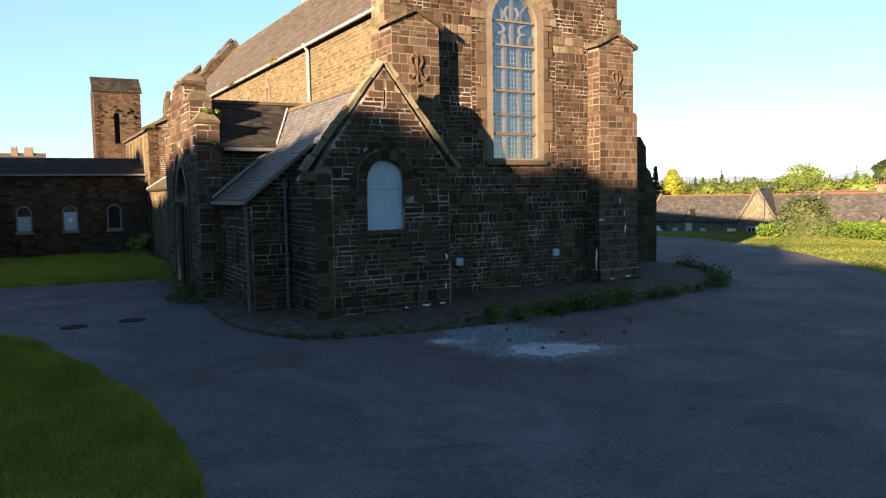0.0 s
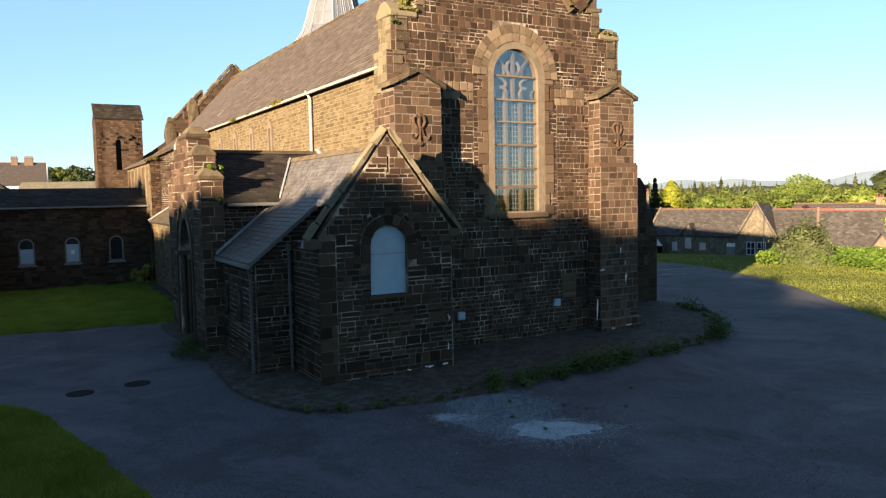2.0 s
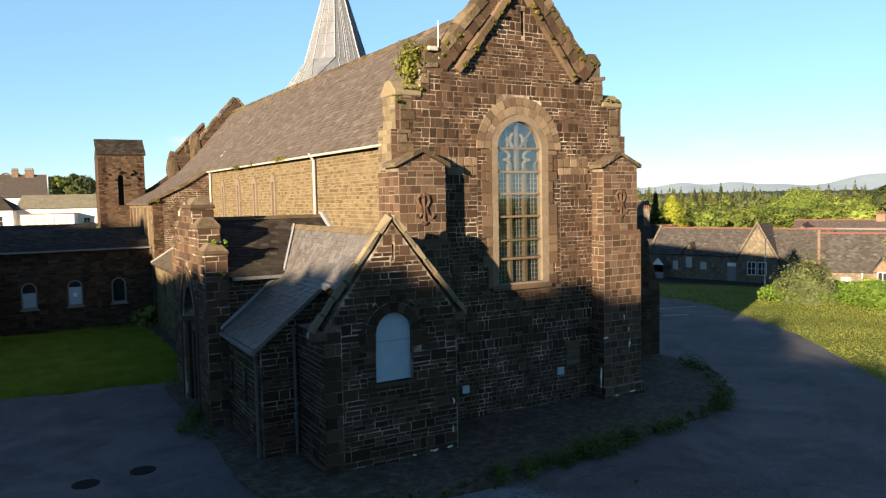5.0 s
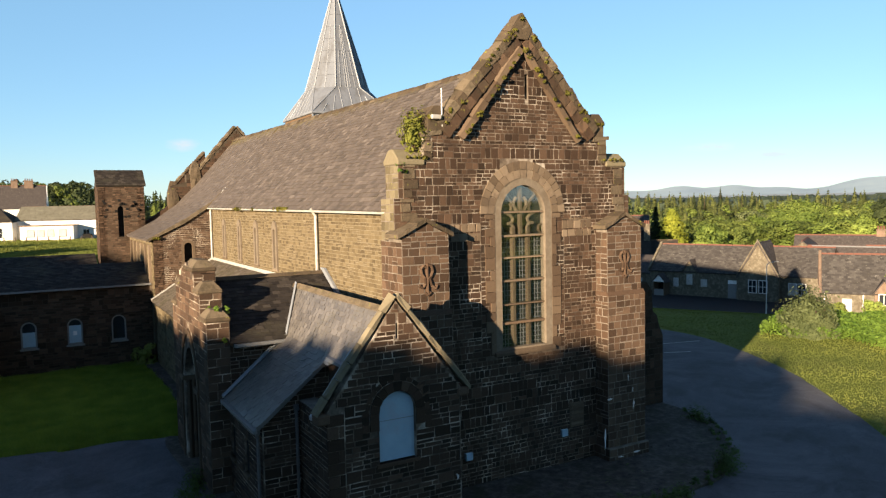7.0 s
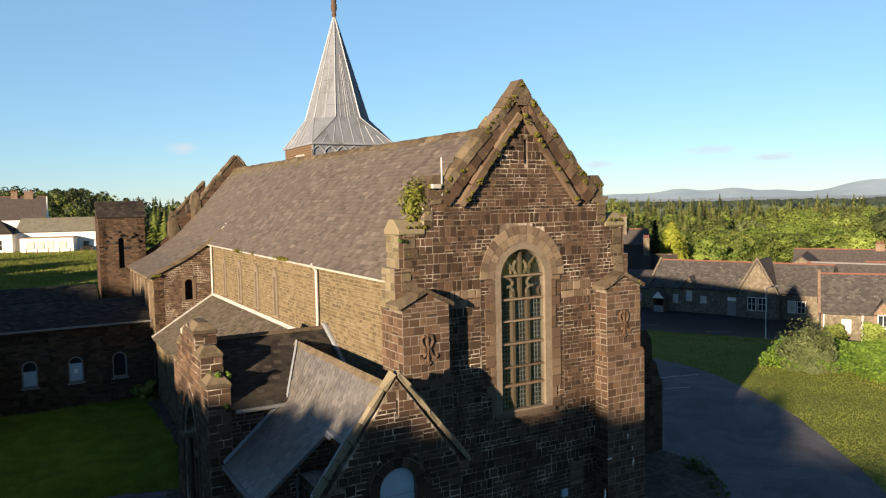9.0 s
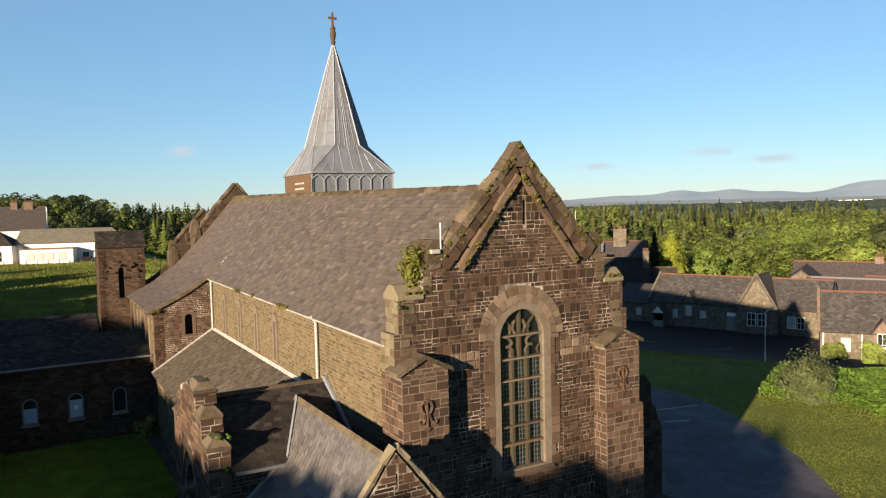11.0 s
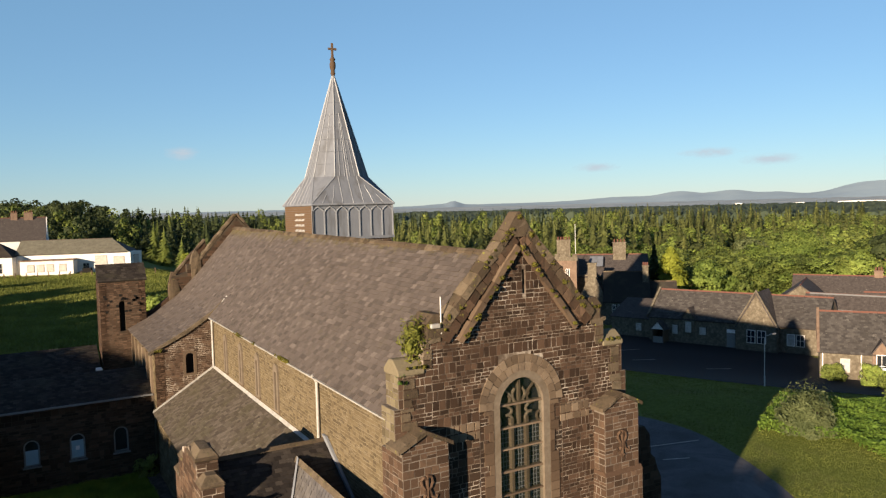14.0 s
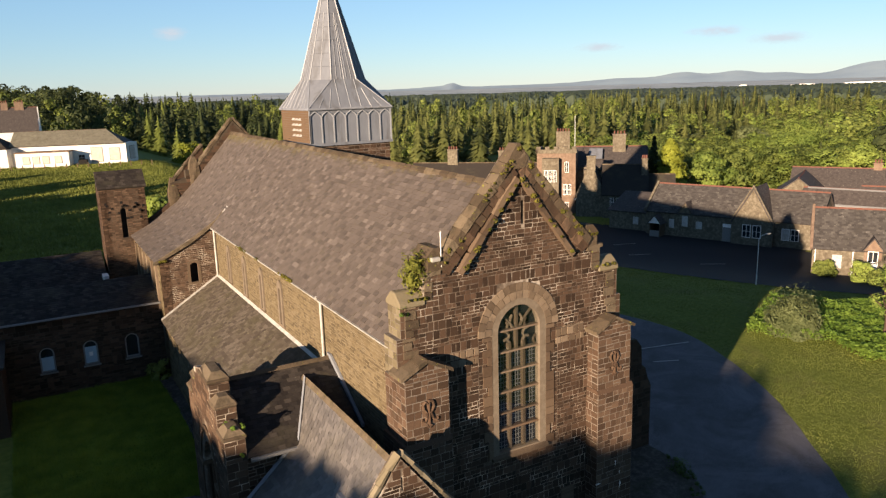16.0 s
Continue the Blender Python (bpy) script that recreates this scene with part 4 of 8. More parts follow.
roof_l = slab("nave_roof", eave_at(WL - 0.25, YT, 0.25), eave_at(WL - 0.25, Y0, 0.25), (AX, YT, ridge_z(YT)), (AX, Y0, ridge_z(Y0)), M_SLATE, church, label="steep brown slate roof with lichen streaks")
slates("slate_covering", eave_at(WL - 0.27, YT + 0.1, 0.27), eave_at(WL - 0.27, Y0, 0.27), (AX, YT + 0.1, ridge_z(YT)), (AX, Y0, ridge_z(Y0)), M_SLATE, roof_l, 7, 0.34, 0.215, 0.024, singly=lambda p: p.y < 4.7, pieces=M_SLATE_PIECE)
slab("nave_roof", eave_at(WR + 0.25, Y0, 0.25), eave_at(WR + 0.25, Y1, 0.25), (AX, Y0, ridge_z(Y0)), (AX, Y1, ridge_z(Y1)), M_SLATE, church)
# the roof sweeps out over the transept
KN = (1.1, RIDGE - (AX - 1.1) * slope)
K2 = (-0.55, 9.95)
K3 = (-4.35, 7.72)
for (xa, za), (xb, zb), sd in ((KN, (AX, RIDGE), 8), (K2, KN, 9), ((-2.2, 8.78), K2, 10), (K3, (-2.2, 8.78), 12)):
    r = slab("transept_roof", (xa, Y1, za), (xa, YT, za), (xb, Y1, zb), (xb, YT, zb), M_SLATE, church)
    slates("slate_covering", (xa, Y1, za), (xa, YT, za), (xb, Y1, zb), (xb, YT, zb), M_SLATE, r, sd, 0.38, 0.25)
ridge_tiles = thing("ridge", "", "")
ridge_tiles.parent = church
ridge_tiles["label"] = "mossy stone ridge"
n = 60
rng = random.Random(9)
for i in range(n):
    ya, yb = Y0 + (Y1 - Y0) * i / n, Y0 + (Y1 - Y0) * (i + 1) / n - 0.012
    dz = rng.uniform(-0.012, 0.012) + ridge_z(ya) - RIDGE
    prism("ridge_tile", [(AX - 0.17, ya, RIDGE - 0.17 + dz), (AX, ya, RIDGE + 0.02 + dz), (AX + 0.17, ya, RIDGE - 0.17 + dz), (AX + 0.12, ya, RIDGE + dz - 0.02), (AX, ya, RIDGE + 0.09 + dz), (AX - 0.12, ya, RIDGE + dz - 0.02)], (0, yb - ya, 0), M_COPING, ridge_tiles)
# verge strip of the transept, gutter, pipe, flashings
prism("verge_stone", [(-4.5, YT - 0.14, 7.62), (-4.5, YT - 0.14, 7.78), (-2.2, YT - 0.14, 8.98), (-0.4, YT - 0.14, 10.12), (0.2, YT - 0.14, 10.75), (0.2, YT - 0.14, 10.5), (-0.4, YT - 0.14, 9.88), (-2.2, YT - 0.14, 8.72)], (0, 0.22, 0), M_COPING, church)
prism("lead_kneeler", [(0.0, YT - 0.3, 10.42), (0.45, YT - 0.3, 10.87), (0.45, YT - 0.3, 11.0), (0.08, YT - 0.3, 10.62)], (0, 0.3, 0), M_GUTTER, church, "white lead kneeler flashing")
gut = Soup()
gut.prism([(WL - 0.30, Y0 - 0.1, EAVE - 0.40), (WL - 0.20, Y0 - 0.1, EAVE - 0.40), (WL - 0.18, Y0 - 0.1, EAVE - 0.32), (WL - 0.33, Y0 - 0.1, EAVE - 0.32)], (0, YT - Y0, eave_z(YT) - EAVE))
gut.obj("gutter", M_GUTTER, church, "white painted eaves gutter")
pipe = Soup()
pipe.tube([(WL - 0.32, 8.30, EAVE - 0.2), (WL - 0.12, 8.30, EAVE - 0.5), (WL - 0.12, 8.30, 6.2)], 0.06, 10)
pipe.obj("downpipe", M_GUTTER, church, "white downpipe")
pipe = Soup()
pipe.tube([(WL - 0.1, 27.86, EAVE), (WL - 0.1, 27.86, 6.4)], 0.07, 8)
pipe.obj("downpipe", M_GUTTER, church)

# transept walls
T_W = -4.12
F_TN = Frame((0, YT, 0), (1, 0, 0), (0, -1, 0))
TN = [(T_W, 0), (WL + 0.2, 0), (WL + 0.2, 9.9), (T_W, 7.75)]
tw_hole = arch(-2.28, -1.78, 6.2, 7.25, 8)
tw_big = arch(-2.34, -1.72, 6.14, 7.25, 8)
t_wall = wall("transept_wall", F_TN, TN, [tw_big], 0.7, M_MORTAR, church, "reddish rubble transept wall")
masonry("rubble_facing", F_TN, [(T_W, 3.8), (WL, 3.8), (WL, 9.75), (T_W, 7.7)], [arch(-2.45, -1.61, 6.05, 7.25, 8)], M_ASHLAR, t_wall, 111, (0.1, 0.155), (0.16, 0.4), 0.016)
wall("window_frame", Frame((0, YT - 0.03, 0), (1, 0, 0), (0, -1, 0)), arch(-2.45, -1.61, 6.05, 7.25, 8), [tw_hole], 0.2, M_DRESSED, church)
box("slit_back", (-2.4, YT + 0.4, 6.1), (-1.7, YT + 0.42, 7.6), M_DARK, church)
F_TW = Frame((T_W, YT, 0), (0, 1, 0), (-1, 0, 0))
tw2 = wall("transept_wall", F_TW, [(0, 0), (11.7, 0), (11.7, 7.7), (0, 7.7)], [], 0.6, M_MORTAR_TAN, church)
masonry("coursed_facing", F_TW, [(0, 3.5), (11.7, 3.5), (11.7, 7.65), (0, 7.65)], [], M_SIDE, tw2, 113, (0.2, 0.3), (0.3, 0.6))
for k in range(6):
    y = YT + 1.2 + 1.8 * k
    box("pilaster", (T_W - 0.14, y - 0.2, 4.5), (T_W, y + 0.2, 7.4), M_DRESSED, church)

# the second gable, beyond the transept
GB = 40.3
g2 = [(-0.95, 6.5), (-0.95, 11.4), (0.3, 11.7), (0.3, 12.3), (1.05, 12.3), (AX + 0.2, 16.0), (7.6, 12.3), (8.6, 11.6), (8.6, 6.5)]
F_G2 = Frame((0, GB, 0), (1, 0, 0), (0, -1, 0))
g2_wall = wall("far_gable", F_G2, g2, [], 0.7, M_MORTAR_DULL, church, "stepped far gable with worn coping")
masonry("rubble_facing", F_G2, [(-0.95, 8.5), (-0.95, 11.3), (0.3, 11.5), (0.3, 12.1), (1.05, 12.2), (AX + 0.2, 15.9), (7.6, 12.2), (7.6, 8.5)], [], M_STONE, g2_wall, 115, (0.2, 0.3), (0.3, 0.6))
coping_run(church, (1.0, GB + 0.35, 12.2), (AX + 0.2, GB + 0.35, 16.12), 0.75, 0.26, M_COPING, 12, (0, 1, 0), seed=51)
coping_run(church, (7.6, GB + 0.35, 12.2), (AX + 0.2, GB + 0.35, 16.12), 0.75, 0.26, M_COPING, 12, (0, 1, 0), seed=52)


def worn_pinnacle(x, y, z0, z1, w, seed):
    """A squat, weather-worn stone pinnacle, narrowing and rounded at its head."""
    rg = random.Random(seed)
    rings = [(0.0, 1.0), (0.3, 0.97), (0.55, 1.02), (0.72, 0.90), (0.88, 0.66), (1.0, 0.30)]
    v, f = [], []
    for u, k in rings:
        for i in range(12):
            a = (i + 0.5) * math.tau / 12
            q = w / 2 * k * rg.uniform(0.90, 1.08) / max(abs(math.cos(a)), abs(math.sin(a))) ** 0.7
            v.append((x + q * math.cos(a), y + q * math.sin(a), z0 + (z1 - z0) * u + rg.uniform(-0.04, 0.04)))
    for j in range(len(rings) - 1):
        f += [(j * 12 + i, j * 12 + (i + 1) % 12, j * 12 + 12 + (i + 1) % 12, j * 12 + 12 + i) for i in range(12)]
    f.append(tuple(range(12 * len(rings) - 12, 12 * len(rings))))
    fixed(obj("pinnacle", v, f, M_COPING, church))


worn_pinnacle(1.0, GB + 0.3, 10.8, 13.35, 0.85, 1)
worn_pinnacle(-0.75, GB + 0.3, 8.6, 11.8, 0.85, 2)
coping_run(church, (-0.4, GB + 1.6, 11.45), (2.1, GB + 1.6, 14.15), 0.5, 0.2, M_COPING, 8, (0, 1, 0), seed=53)
prism("parapet", [(-0.4, GB + 1.4, 6.5), (-0.4, GB + 1.4, 11.45), (2.1, GB + 1.4, 14.15), (2.1, GB + 1.4, 6.5)], (0, 0.4, 0), M_STONE, church)
prism("parapet", [(-4.0, GB, 6.0), (-4.0, GB, 8.0), (-2.2, GB, 9.1), (-0.7, GB, 10.2), (-0.7, GB, 6.0)], (0, 0.5, 0), M_STONE, church)

# aisle
A_E, A_T = (-4.38, 3.98), (WL, 6.42)
F_AI = Frame((T_W, 10.8, 0), (0, 1, 0), (-1, 0, 0))
a_holes = [arch(y - 10.8 - 0.3, y - 10.8 + 0.3, 1.3, 2.7, 8) for y in (24.6, 21.2, 17.8, 14.4)]
aisle_wall = wall("aisle_wall", F_AI, [(0, 0), (17.2, 0), (17.2, 3.95), (0, 3.95)], a_holes, 0.5, M_MORTAR_TAN, church)
masonry("coursed_facing", F_AI, [(0, 0), (17.2, 0), (17.2, 3.9), (0, 3.9)], a_holes, M_SIDE, aisle_wall, 121, (0.2, 0.3), (0.3, 0.6))
box("slit_back", (T_W + 0.3, 11.0, 0.5), (T_W + 0.32, 27.9, 3.5), M_DARK, church)
a_roof = slab("aisle_roof", (A_E[0], YT - 0.02, A_E[1]), (A_E[0], 8.4, A_E[1]), (A_T[0], YT - 0.02, A_T[1]), (A_T[0], 8.4, A_T[1]), M_SLATE_DARK, church, label="grey slate lean-to aisle roof")
slates("slate_covering", (A_E[0], YT - 0.02, A_E[1]), (A_E[0], 8.4, A_E[1]), (A_T[0], YT - 0.02, A_T[1]), (A_T[0], 8.4, A_T[1]), M_SLATE_AISLE, a_roof, 17, 0.26, 0.19)
prism("flashing", [(WL - 0.02, 8.6, 6.35), (WL - 0.13, 8.6, 6.36), (WL - 0.02, 8.6, 6.50)], (0, YT - 8.6, 0), M_GUTTER, church, "white lead flashing")
prism("flashing", [(A_E[0], YT - 0.16, 4.02), (A_E[0], YT - 0.16, 4.10), (A_T[0], YT - 0.16, 6.56), (A_T[0], YT - 0.16, 6.46)], (0, 0.15, 0), M_GUTTER, church)

# ---- entrance porch with its stepped gable ----
porch = thing("entrance_porch", "ruinous stepped gable porch with arched stone doorway", "porch")
PX0, PX1, PY0, PY1 = -5.86, -5.10, 4.6, 10.9
PYC = (PY0 + PY1) / 2
F_PW = Frame((PX0, PY0, 0), (0, 1, 0), (-1, 0, 0))
W = PY1 - PY0
pg = [(0, 0), (0, 5.9), (0.95, 6.0), (0.95, 6.75), (1.8, 6.85), (1.8, 7.35), (W / 2, 7.75), (W - 1.8, 7.35), (W - 1.8, 6.85), (W - 0.95, 6.75), (W - 0.95, 6.0), (W, 5.9), (W, 0)]
door_hole = arch(W / 2 - 1.05, W / 2 + 1.05, 0, 3.3, 12, 0.25)
pw = wall("porch_gable", F_PW, pg, [door_hole], PX1 - PX0, M_MORTAR, porch)
masonry("rubble_facing", F_PW, pg, [arch(W / 2 - 1.6, W / 2 + 1.6, 0, 3.3, 12, 0.25)], M_ASHLAR, pw, 131, (0.22, 0.34), (0.3, 0.7))
F_PF = Frame((PX0, PY0, 0), (1, 0, 0), (0, -1, 0))
masonry("rubble_facing", F_PF, [(0, 0), (PX1 - PX0, 0), (PX1 - PX0, 5.88), (0, 5.88)], [], M_ASHLAR, pw, 133, (0.26, 0.38), (0.3, 0.6))
for k, (r0, dep) in enumerate(((1.6, 0.06), (1.42, -0.12), (1.24, -0.3))):
    wall("arch_moulding", Frame((PX0 - dep, PY0, 0), (0, 1, 0), (-1, 0, 0)), arch(W / 2 - r0, W / 2 + r0, 0.0, 3.3, 14, 0.25), [arch(W / 2 - r0 + 0.17, W / 2 + r0 - 0.17, 0.0, 3.3, 14, 0.25)], 0.2, M_JAMB, porch)
for y_ in (PYC - 1.05, PYC + 1.05):      # moulded jambs: slim shafts on a stone lining
    sgn = 1 if y_ < PYC else -1
    box("jamb_lining", (PX0 + 0.06, min(y_, y_ + sgn * 0.03), 0.0), (PX0 + 0.6, max(y_, y_ + sgn * 0.03), 3.3), M_JAMB, porch)
    for x_ in (PX0 + 0.13, PX0 + 0.30, PX0 + 0.47):
        s = Soup()
        s.tube([(x_, y_ + sgn * 0.05, 0.0), (x_, y_ + sgn * 0.05, 3.15)], 0.06, 10)
        for z_ in (0.25, 1.6, 3.0):
            s.tube([(x_, y_ + sgn * 0.05, z_), (x_, y_ + sgn * 0.05, z_ + 0.07)], 0.08, 10)
        s.obj("jamb_shaft", M_JAMB, porch)
box("door_board", (PX0 + 0.62, PYC - 1.1, 0), (PX0 + 0.68, PYC + 1.1, 4.6), M_WOODB, porch, "boarded-up doorway")
box("impost", (PX0 - 0.1, PYC - 1.65, 3.15), (PX0 + 0.5, PYC - 1.0, 3.32), M_JAMB, porch)
box("impost", (PX0 - 0.1, PYC + 1.0, 3.15), (PX0 + 0.5, PYC + 1.65, 3.32), M_JAMB, porch)
for ya, yb, zz in ((PY0 - 0.06, PY0 + 0.98, 5.9), (PY0 + 0.98, PY0 + 1.85, 6.75), (PY0 + 1.85, PYC + 0.3, 7.45), (PY1 - 1.85, PY1 - 0.98, 6.75), (PY1 - 0.98, PY1 + 0.06, 5.9)):
    s = Soup()
    xm = (PX0 + PX1) / 2
    lo, hi = (PX0 - 0.07, ya, zz), (PX1 + 0.07, yb, zz + 0.16)
    s.box(lo, hi)
    soften(s.obj("cap_stone", M_COPING, porch), 0.05)
    s = Soup()
    a, b, c = 0.16, 0.12, 0.30
    lo = [(PX0 - 0.02, ya + 0.05), (PX1 + 0.02, ya + 0.05), (PX1 + 0.02, yb - 0.05), (PX0 - 0.02, yb - 0.05)]
    hi = [(PX0 + 0.2, ya + 0.22), (PX1 - 0.2, ya + 0.22), (PX1 - 0.2, yb - 0.22), (PX0 + 0.2, yb - 0.22)]
    s.add([(x, y, zz + 0.15) for x, y in lo] + [(x, y, zz + 0.42) for x, y in hi], [(4, 5, 6, 7), (0, 1, 5, 4), (1, 2, 6, 5), (2, 3, 7, 6), (3, 0, 4, 7)])
    s.obj("cap_stone", M_COPING, porch)
for y_, z0_, z1_ in ((PY0 + 0.95, 6.0, 6.78), (PY0 + 1.8, 6.85, 7.48)):
    masonry("step_facing", Frame((PX0, y_, 0), (1, 0, 0), (0, -1, 0)), [(0, z0_), (PX1 - PX0, z0_), (PX1 - PX0, z1_), (0, z1_)], [], M_ASHLAR, pw, 135, (0.22, 0.30), (0.25, 0.5))
masonry("inner_facing", Frame((PX1, PY0, 0), (0, 1, 0), (1, 0, 0)), [(0, 4.5), (0, 5.85), (0.95, 5.9), (0.95, 6.7), (1.8, 6.75), (1.8, 7.35), (W - 1.8, 7.35), (W - 1.8, 4.5)], [], M_ASHLAR, pw, 137, (0.22, 0.30), (0.3, 0.6))
stone_box("porch_side", (PX1, 4.75, 0.0), (WL - 0.02, 5.2, 5.1), porch, 141, M_STONE, (0.12, 0.2), (0.2, 0.5), "f")
P_R = (7.75, 7.02)
for ye in (4.45, 2 * 7.75 - 4.45):
    a, b, c, d = (PX1, ye, 5.15), (WL, ye, 5.15), (PX1, P_R[0], P_R[1]), (WL, P_R[0], P_R[1])
    r = slab("porch_roof", a, b, c, d, M_SLATE_DARK, porch, label="dark slate porch roof")
    slates("slate_covering", a, b, c, d, M_SLATE_DARK, r, 19, 0.28, 0.2)
prism("porch_ridge", [(PX1 + 0.0, 7.6, 7.0), (PX1 + 0.0, 7.75, 7.13), (PX1 + 0.0, 7.9, 7.0)], (WL - PX1, 0, 0), M_COPING, porch)
gut = Soup()
gut.box((PX1 + 0.1, 4.34, 5.02), (-2.45, 4.48, 5.13))
gut.obj("gutter", M_GREYPIPE, porch)
prism("flashing", [(WL - 0.12, 7.55, 7.22), (WL - 0.12, 7.95, 7.22), (WL - 0.12, 4.4, 5.2), (WL - 0.12, 4.4, 5.34)][::-1], (0.1, 0, 0), M_ROLL, porch)

# ---- vestry: the small gabled block with the boarded window, and its side wing ----
vestry = thing("vestry", "small gabled stone vestry with boarded arched window", "vestry")
VY, VX0, VX1, VC = -1.75, -4.08, 0.10, -1.95
F_VF = Frame((0, VY, 0), (1, 0, 0), (0, -1, 0))
VG = [(VX0, 0), (VX0, 4.15), (VC, 7.02), (VX1, 4.30), (VX1, 0)]
bw_hole = arch(-2.55, -1.39, 2.45, 3.88, 14)
v_slit = [(-1.97, 5.95), (-1.90, 5.95), (-1.90, 6.4), (-1.97, 6.4)]
v_wall = wall("vestry_front", F_VF, VG, [bw_hole, v_slit], 0.6, M_MORTAR, vestry)
masonry("rubble_facing", F_VF, [(VX0 + 0.5, 0), (VX0 + 0.5, 4.1), (VX0 + 0.05, 4.1), (VC, 6.95), (VX1 - 0.02, 4.25), (VX1 - 0.02, 0)], [arch(-2.86, -1.08, 3.41, 3.88, 14), bw_hole, v_slit], M_STONE, v_wall, 151, (0.11, 0.21), (0.2, 0.6), pieces=(-3.6, 0.1, 0.3, 3.2))
z = 0.0
k = 0
while z < 4.05:
    h = 0.34
    w = 0.5 if k % 2 else 0.34
    fr = Frame((0, VY, 0), (1, 0, 0), (0, -1, 0))
    v, f = block(fr, rng, VX0 - 0.01, VX0 + w - 0.02, z + 0.01, min(z + h - 0.012, 4.1), (0.03, 0.04))
    obj("quoin_stone", v, f, M_STONE_PIECE, v_wall)
    if w < 0.4:
        v, f = block(fr, rng, VX0 + w - 0.005, VX0 + 0.49, z + 0.01, min(z + h - 0.012, 4.1), (0.01, 0.02))
        obj("quoin_stone", v, f, M_STONE_PIECE, v_wall)
    z += h
    k += 1
for i in range(9):
    a0, a1 = math.pi * (i + 0.02) / 9, math.pi * (i + 0.98) / 9
    q = [(VC - 0.02 + r * math.cos(a), VY, 3.88 + r * math.sin(a)) for r, a in ((0.585, a0), (0.86, a0), (0.86, a1), (0.585, a1))]
    prism("arch_stone", q, (0, -0.05, 0), M_STONE_PIECE, v_wall)
for i in range(15):                      # packing stones between the arch and the courses
    a0, a1 = math.pi * (i - 0.4 + 0.04) / 14.2, math.pi * (i + 0.6 - 0.04) / 14.2
    r1 = rng.uniform(0.99, 1.12)
    q = [(VC - 0.02 + r * math.cos(a), VY, 3.88 + r * math.sin(a)) for r, a in ((0.875, a0), (r1, a0), (r1, a1), (0.875, a1))]
    prism("packing_stone", q, (0, -rng.uniform(0.008, 0.014), 0), M_STONE_PIECE, v_wall)
for xa, xb in ((-3.06, -2.85), (-1.09, -0.88)):
    for za, zb in ((3.27, 3.40), (3.42, 3.62), (3.64, 3.86)):
        box("packing_stone", (xa, VY - 0.012, za), (xb, VY, zb), M_STONE_PIECE, v_wall)
box("arch_stone", (-2.83, VY - 0.05, 3.42), (-2.56, VY, 3.87), M_STONE, v_wall)
box("arch_stone", (-1.38, VY - 0.05, 3.42), (-1.11, VY, 3.87), M_STONE, v_wall)
board = wall("window_board", Frame((0, VY + 0.12, 0), (1, 0, 0), (0, -1, 0)), arch(-2.54, -1.40, 2.46, 3.88, 14), [], 0.03, M_BOARD, vestry, "pale blue-grey boarding over an arched window")
box("board_joint", (-2.54, VY + 0.112, 3.615), (-1.40, VY + 0.122, 3.63), M_GREYPIPE, vestry)
box("window_sill", (-2.65, VY - 0.06, 2.34), (-1.30, VY + 0.3, 2.45), M_ASHLAR, vestry)
box("slit_back", (-2.1, VY + 0.3, 5.9), (-1.8, VY + 0.31, 6.5), M_DARK, vestry)
coping_run(vestry, (VX0 - 0.30, VY + 0.11, 4.08), (VC, VY + 0.11, 7.14), 0.28, 0.17, M_PALECOPE, 7, (0, 1, 0), seed=61)
coping_run(vestry, (VX1 + 0.28, VY + 0.11, 4.18), (VC, VY + 0.11, 7.14), 0.34, 0.17, M_PALECOPE, 7, (0, 1, 0), seed=62)
soften(box("kneeler", (VX0 - 0.30, VY - 0.05, 3.82), (VX0 + 0.1, VY + 0.40, 4.12), M_ASHLAR, vestry), 0.05)
soften(box("kneeler", (VX1 - 0.1, VY - 0.06, 4.0), (VX1 + 0.3, VY + 0.58, 4.26), M_ASHLAR, vestry), 0.05)
stone_box("vestry_side", (VX0 - 0.004, VY + 0.005, 0), (VX0 + 0.5, 0.55, 4.0), vestry, 161, M_STONE, (0.12, 0.2), (0.2, 0.5), "l")
stone_box("vestry_side", (VX1 - 0.5, VY + 0.005, 0), (VX1 + 0.004, 0.55, 4.1), vestry, 163, M_STONE, (0.12, 0.2), (0.2, 0.5), "r")
VR = 6.72
a, b, c, d = (VX1 + 0.2, VY + 0.5, 4.1), (VX1 + 0.2, 0.5, 4.1), (VC, VY + 0.5, VR), (VC, 0.5, VR)
r = slab("vestry_roof", a, b, c, d, M_SLATE_DARK, vestry)
slates("slate_covering", a, b, c, d, M_SLATE_DARK, r, 24, 0.26, 0.2)
a, b, c, d = (WL - 0.02, 0.5, 4.98), (WL - 0.02, 7.0, 4.98), (VC, 0.5, VR), (VC, 7.0, VR)
r = slab("vestry_roof", a, b, c, d, M_SLATE_DARK, vestry)
slates("slate_covering", a, b, c, d, M_SLATE_DARK, r, 25, 0.26, 0.2)
WE, WK = (-5.42, 3.38), (-3.12, 5.22)
wy0, wy1, wy2, wyf = 0.42, 4.40, 4.78, VY + 0.30
for n_, (a, b, c, d) in enumerate((((WE[0], wy1, WE[1]), (WE[0], wy0, WE[1]), (WK[0], wy2, WK[1]), (WK[0], wy0, WK[1])),
                                   ((WK[0], wy2, WK[1]), (WK[0], wyf, WK[1]), (VC, 6.95, VR), (VC, wyf, VR)))):
    r = slab("wing_roof", a, b, c, d, M_SLATE_WING, vestry, 0.1, "smooth grey slate wing roof with lead valley")
    slates("slate_covering", a, b, c, d, M_SLATE_WING, r, 26 + n_, 0.26, 0.185, pieces=M_SLATE_WING_PIECE)
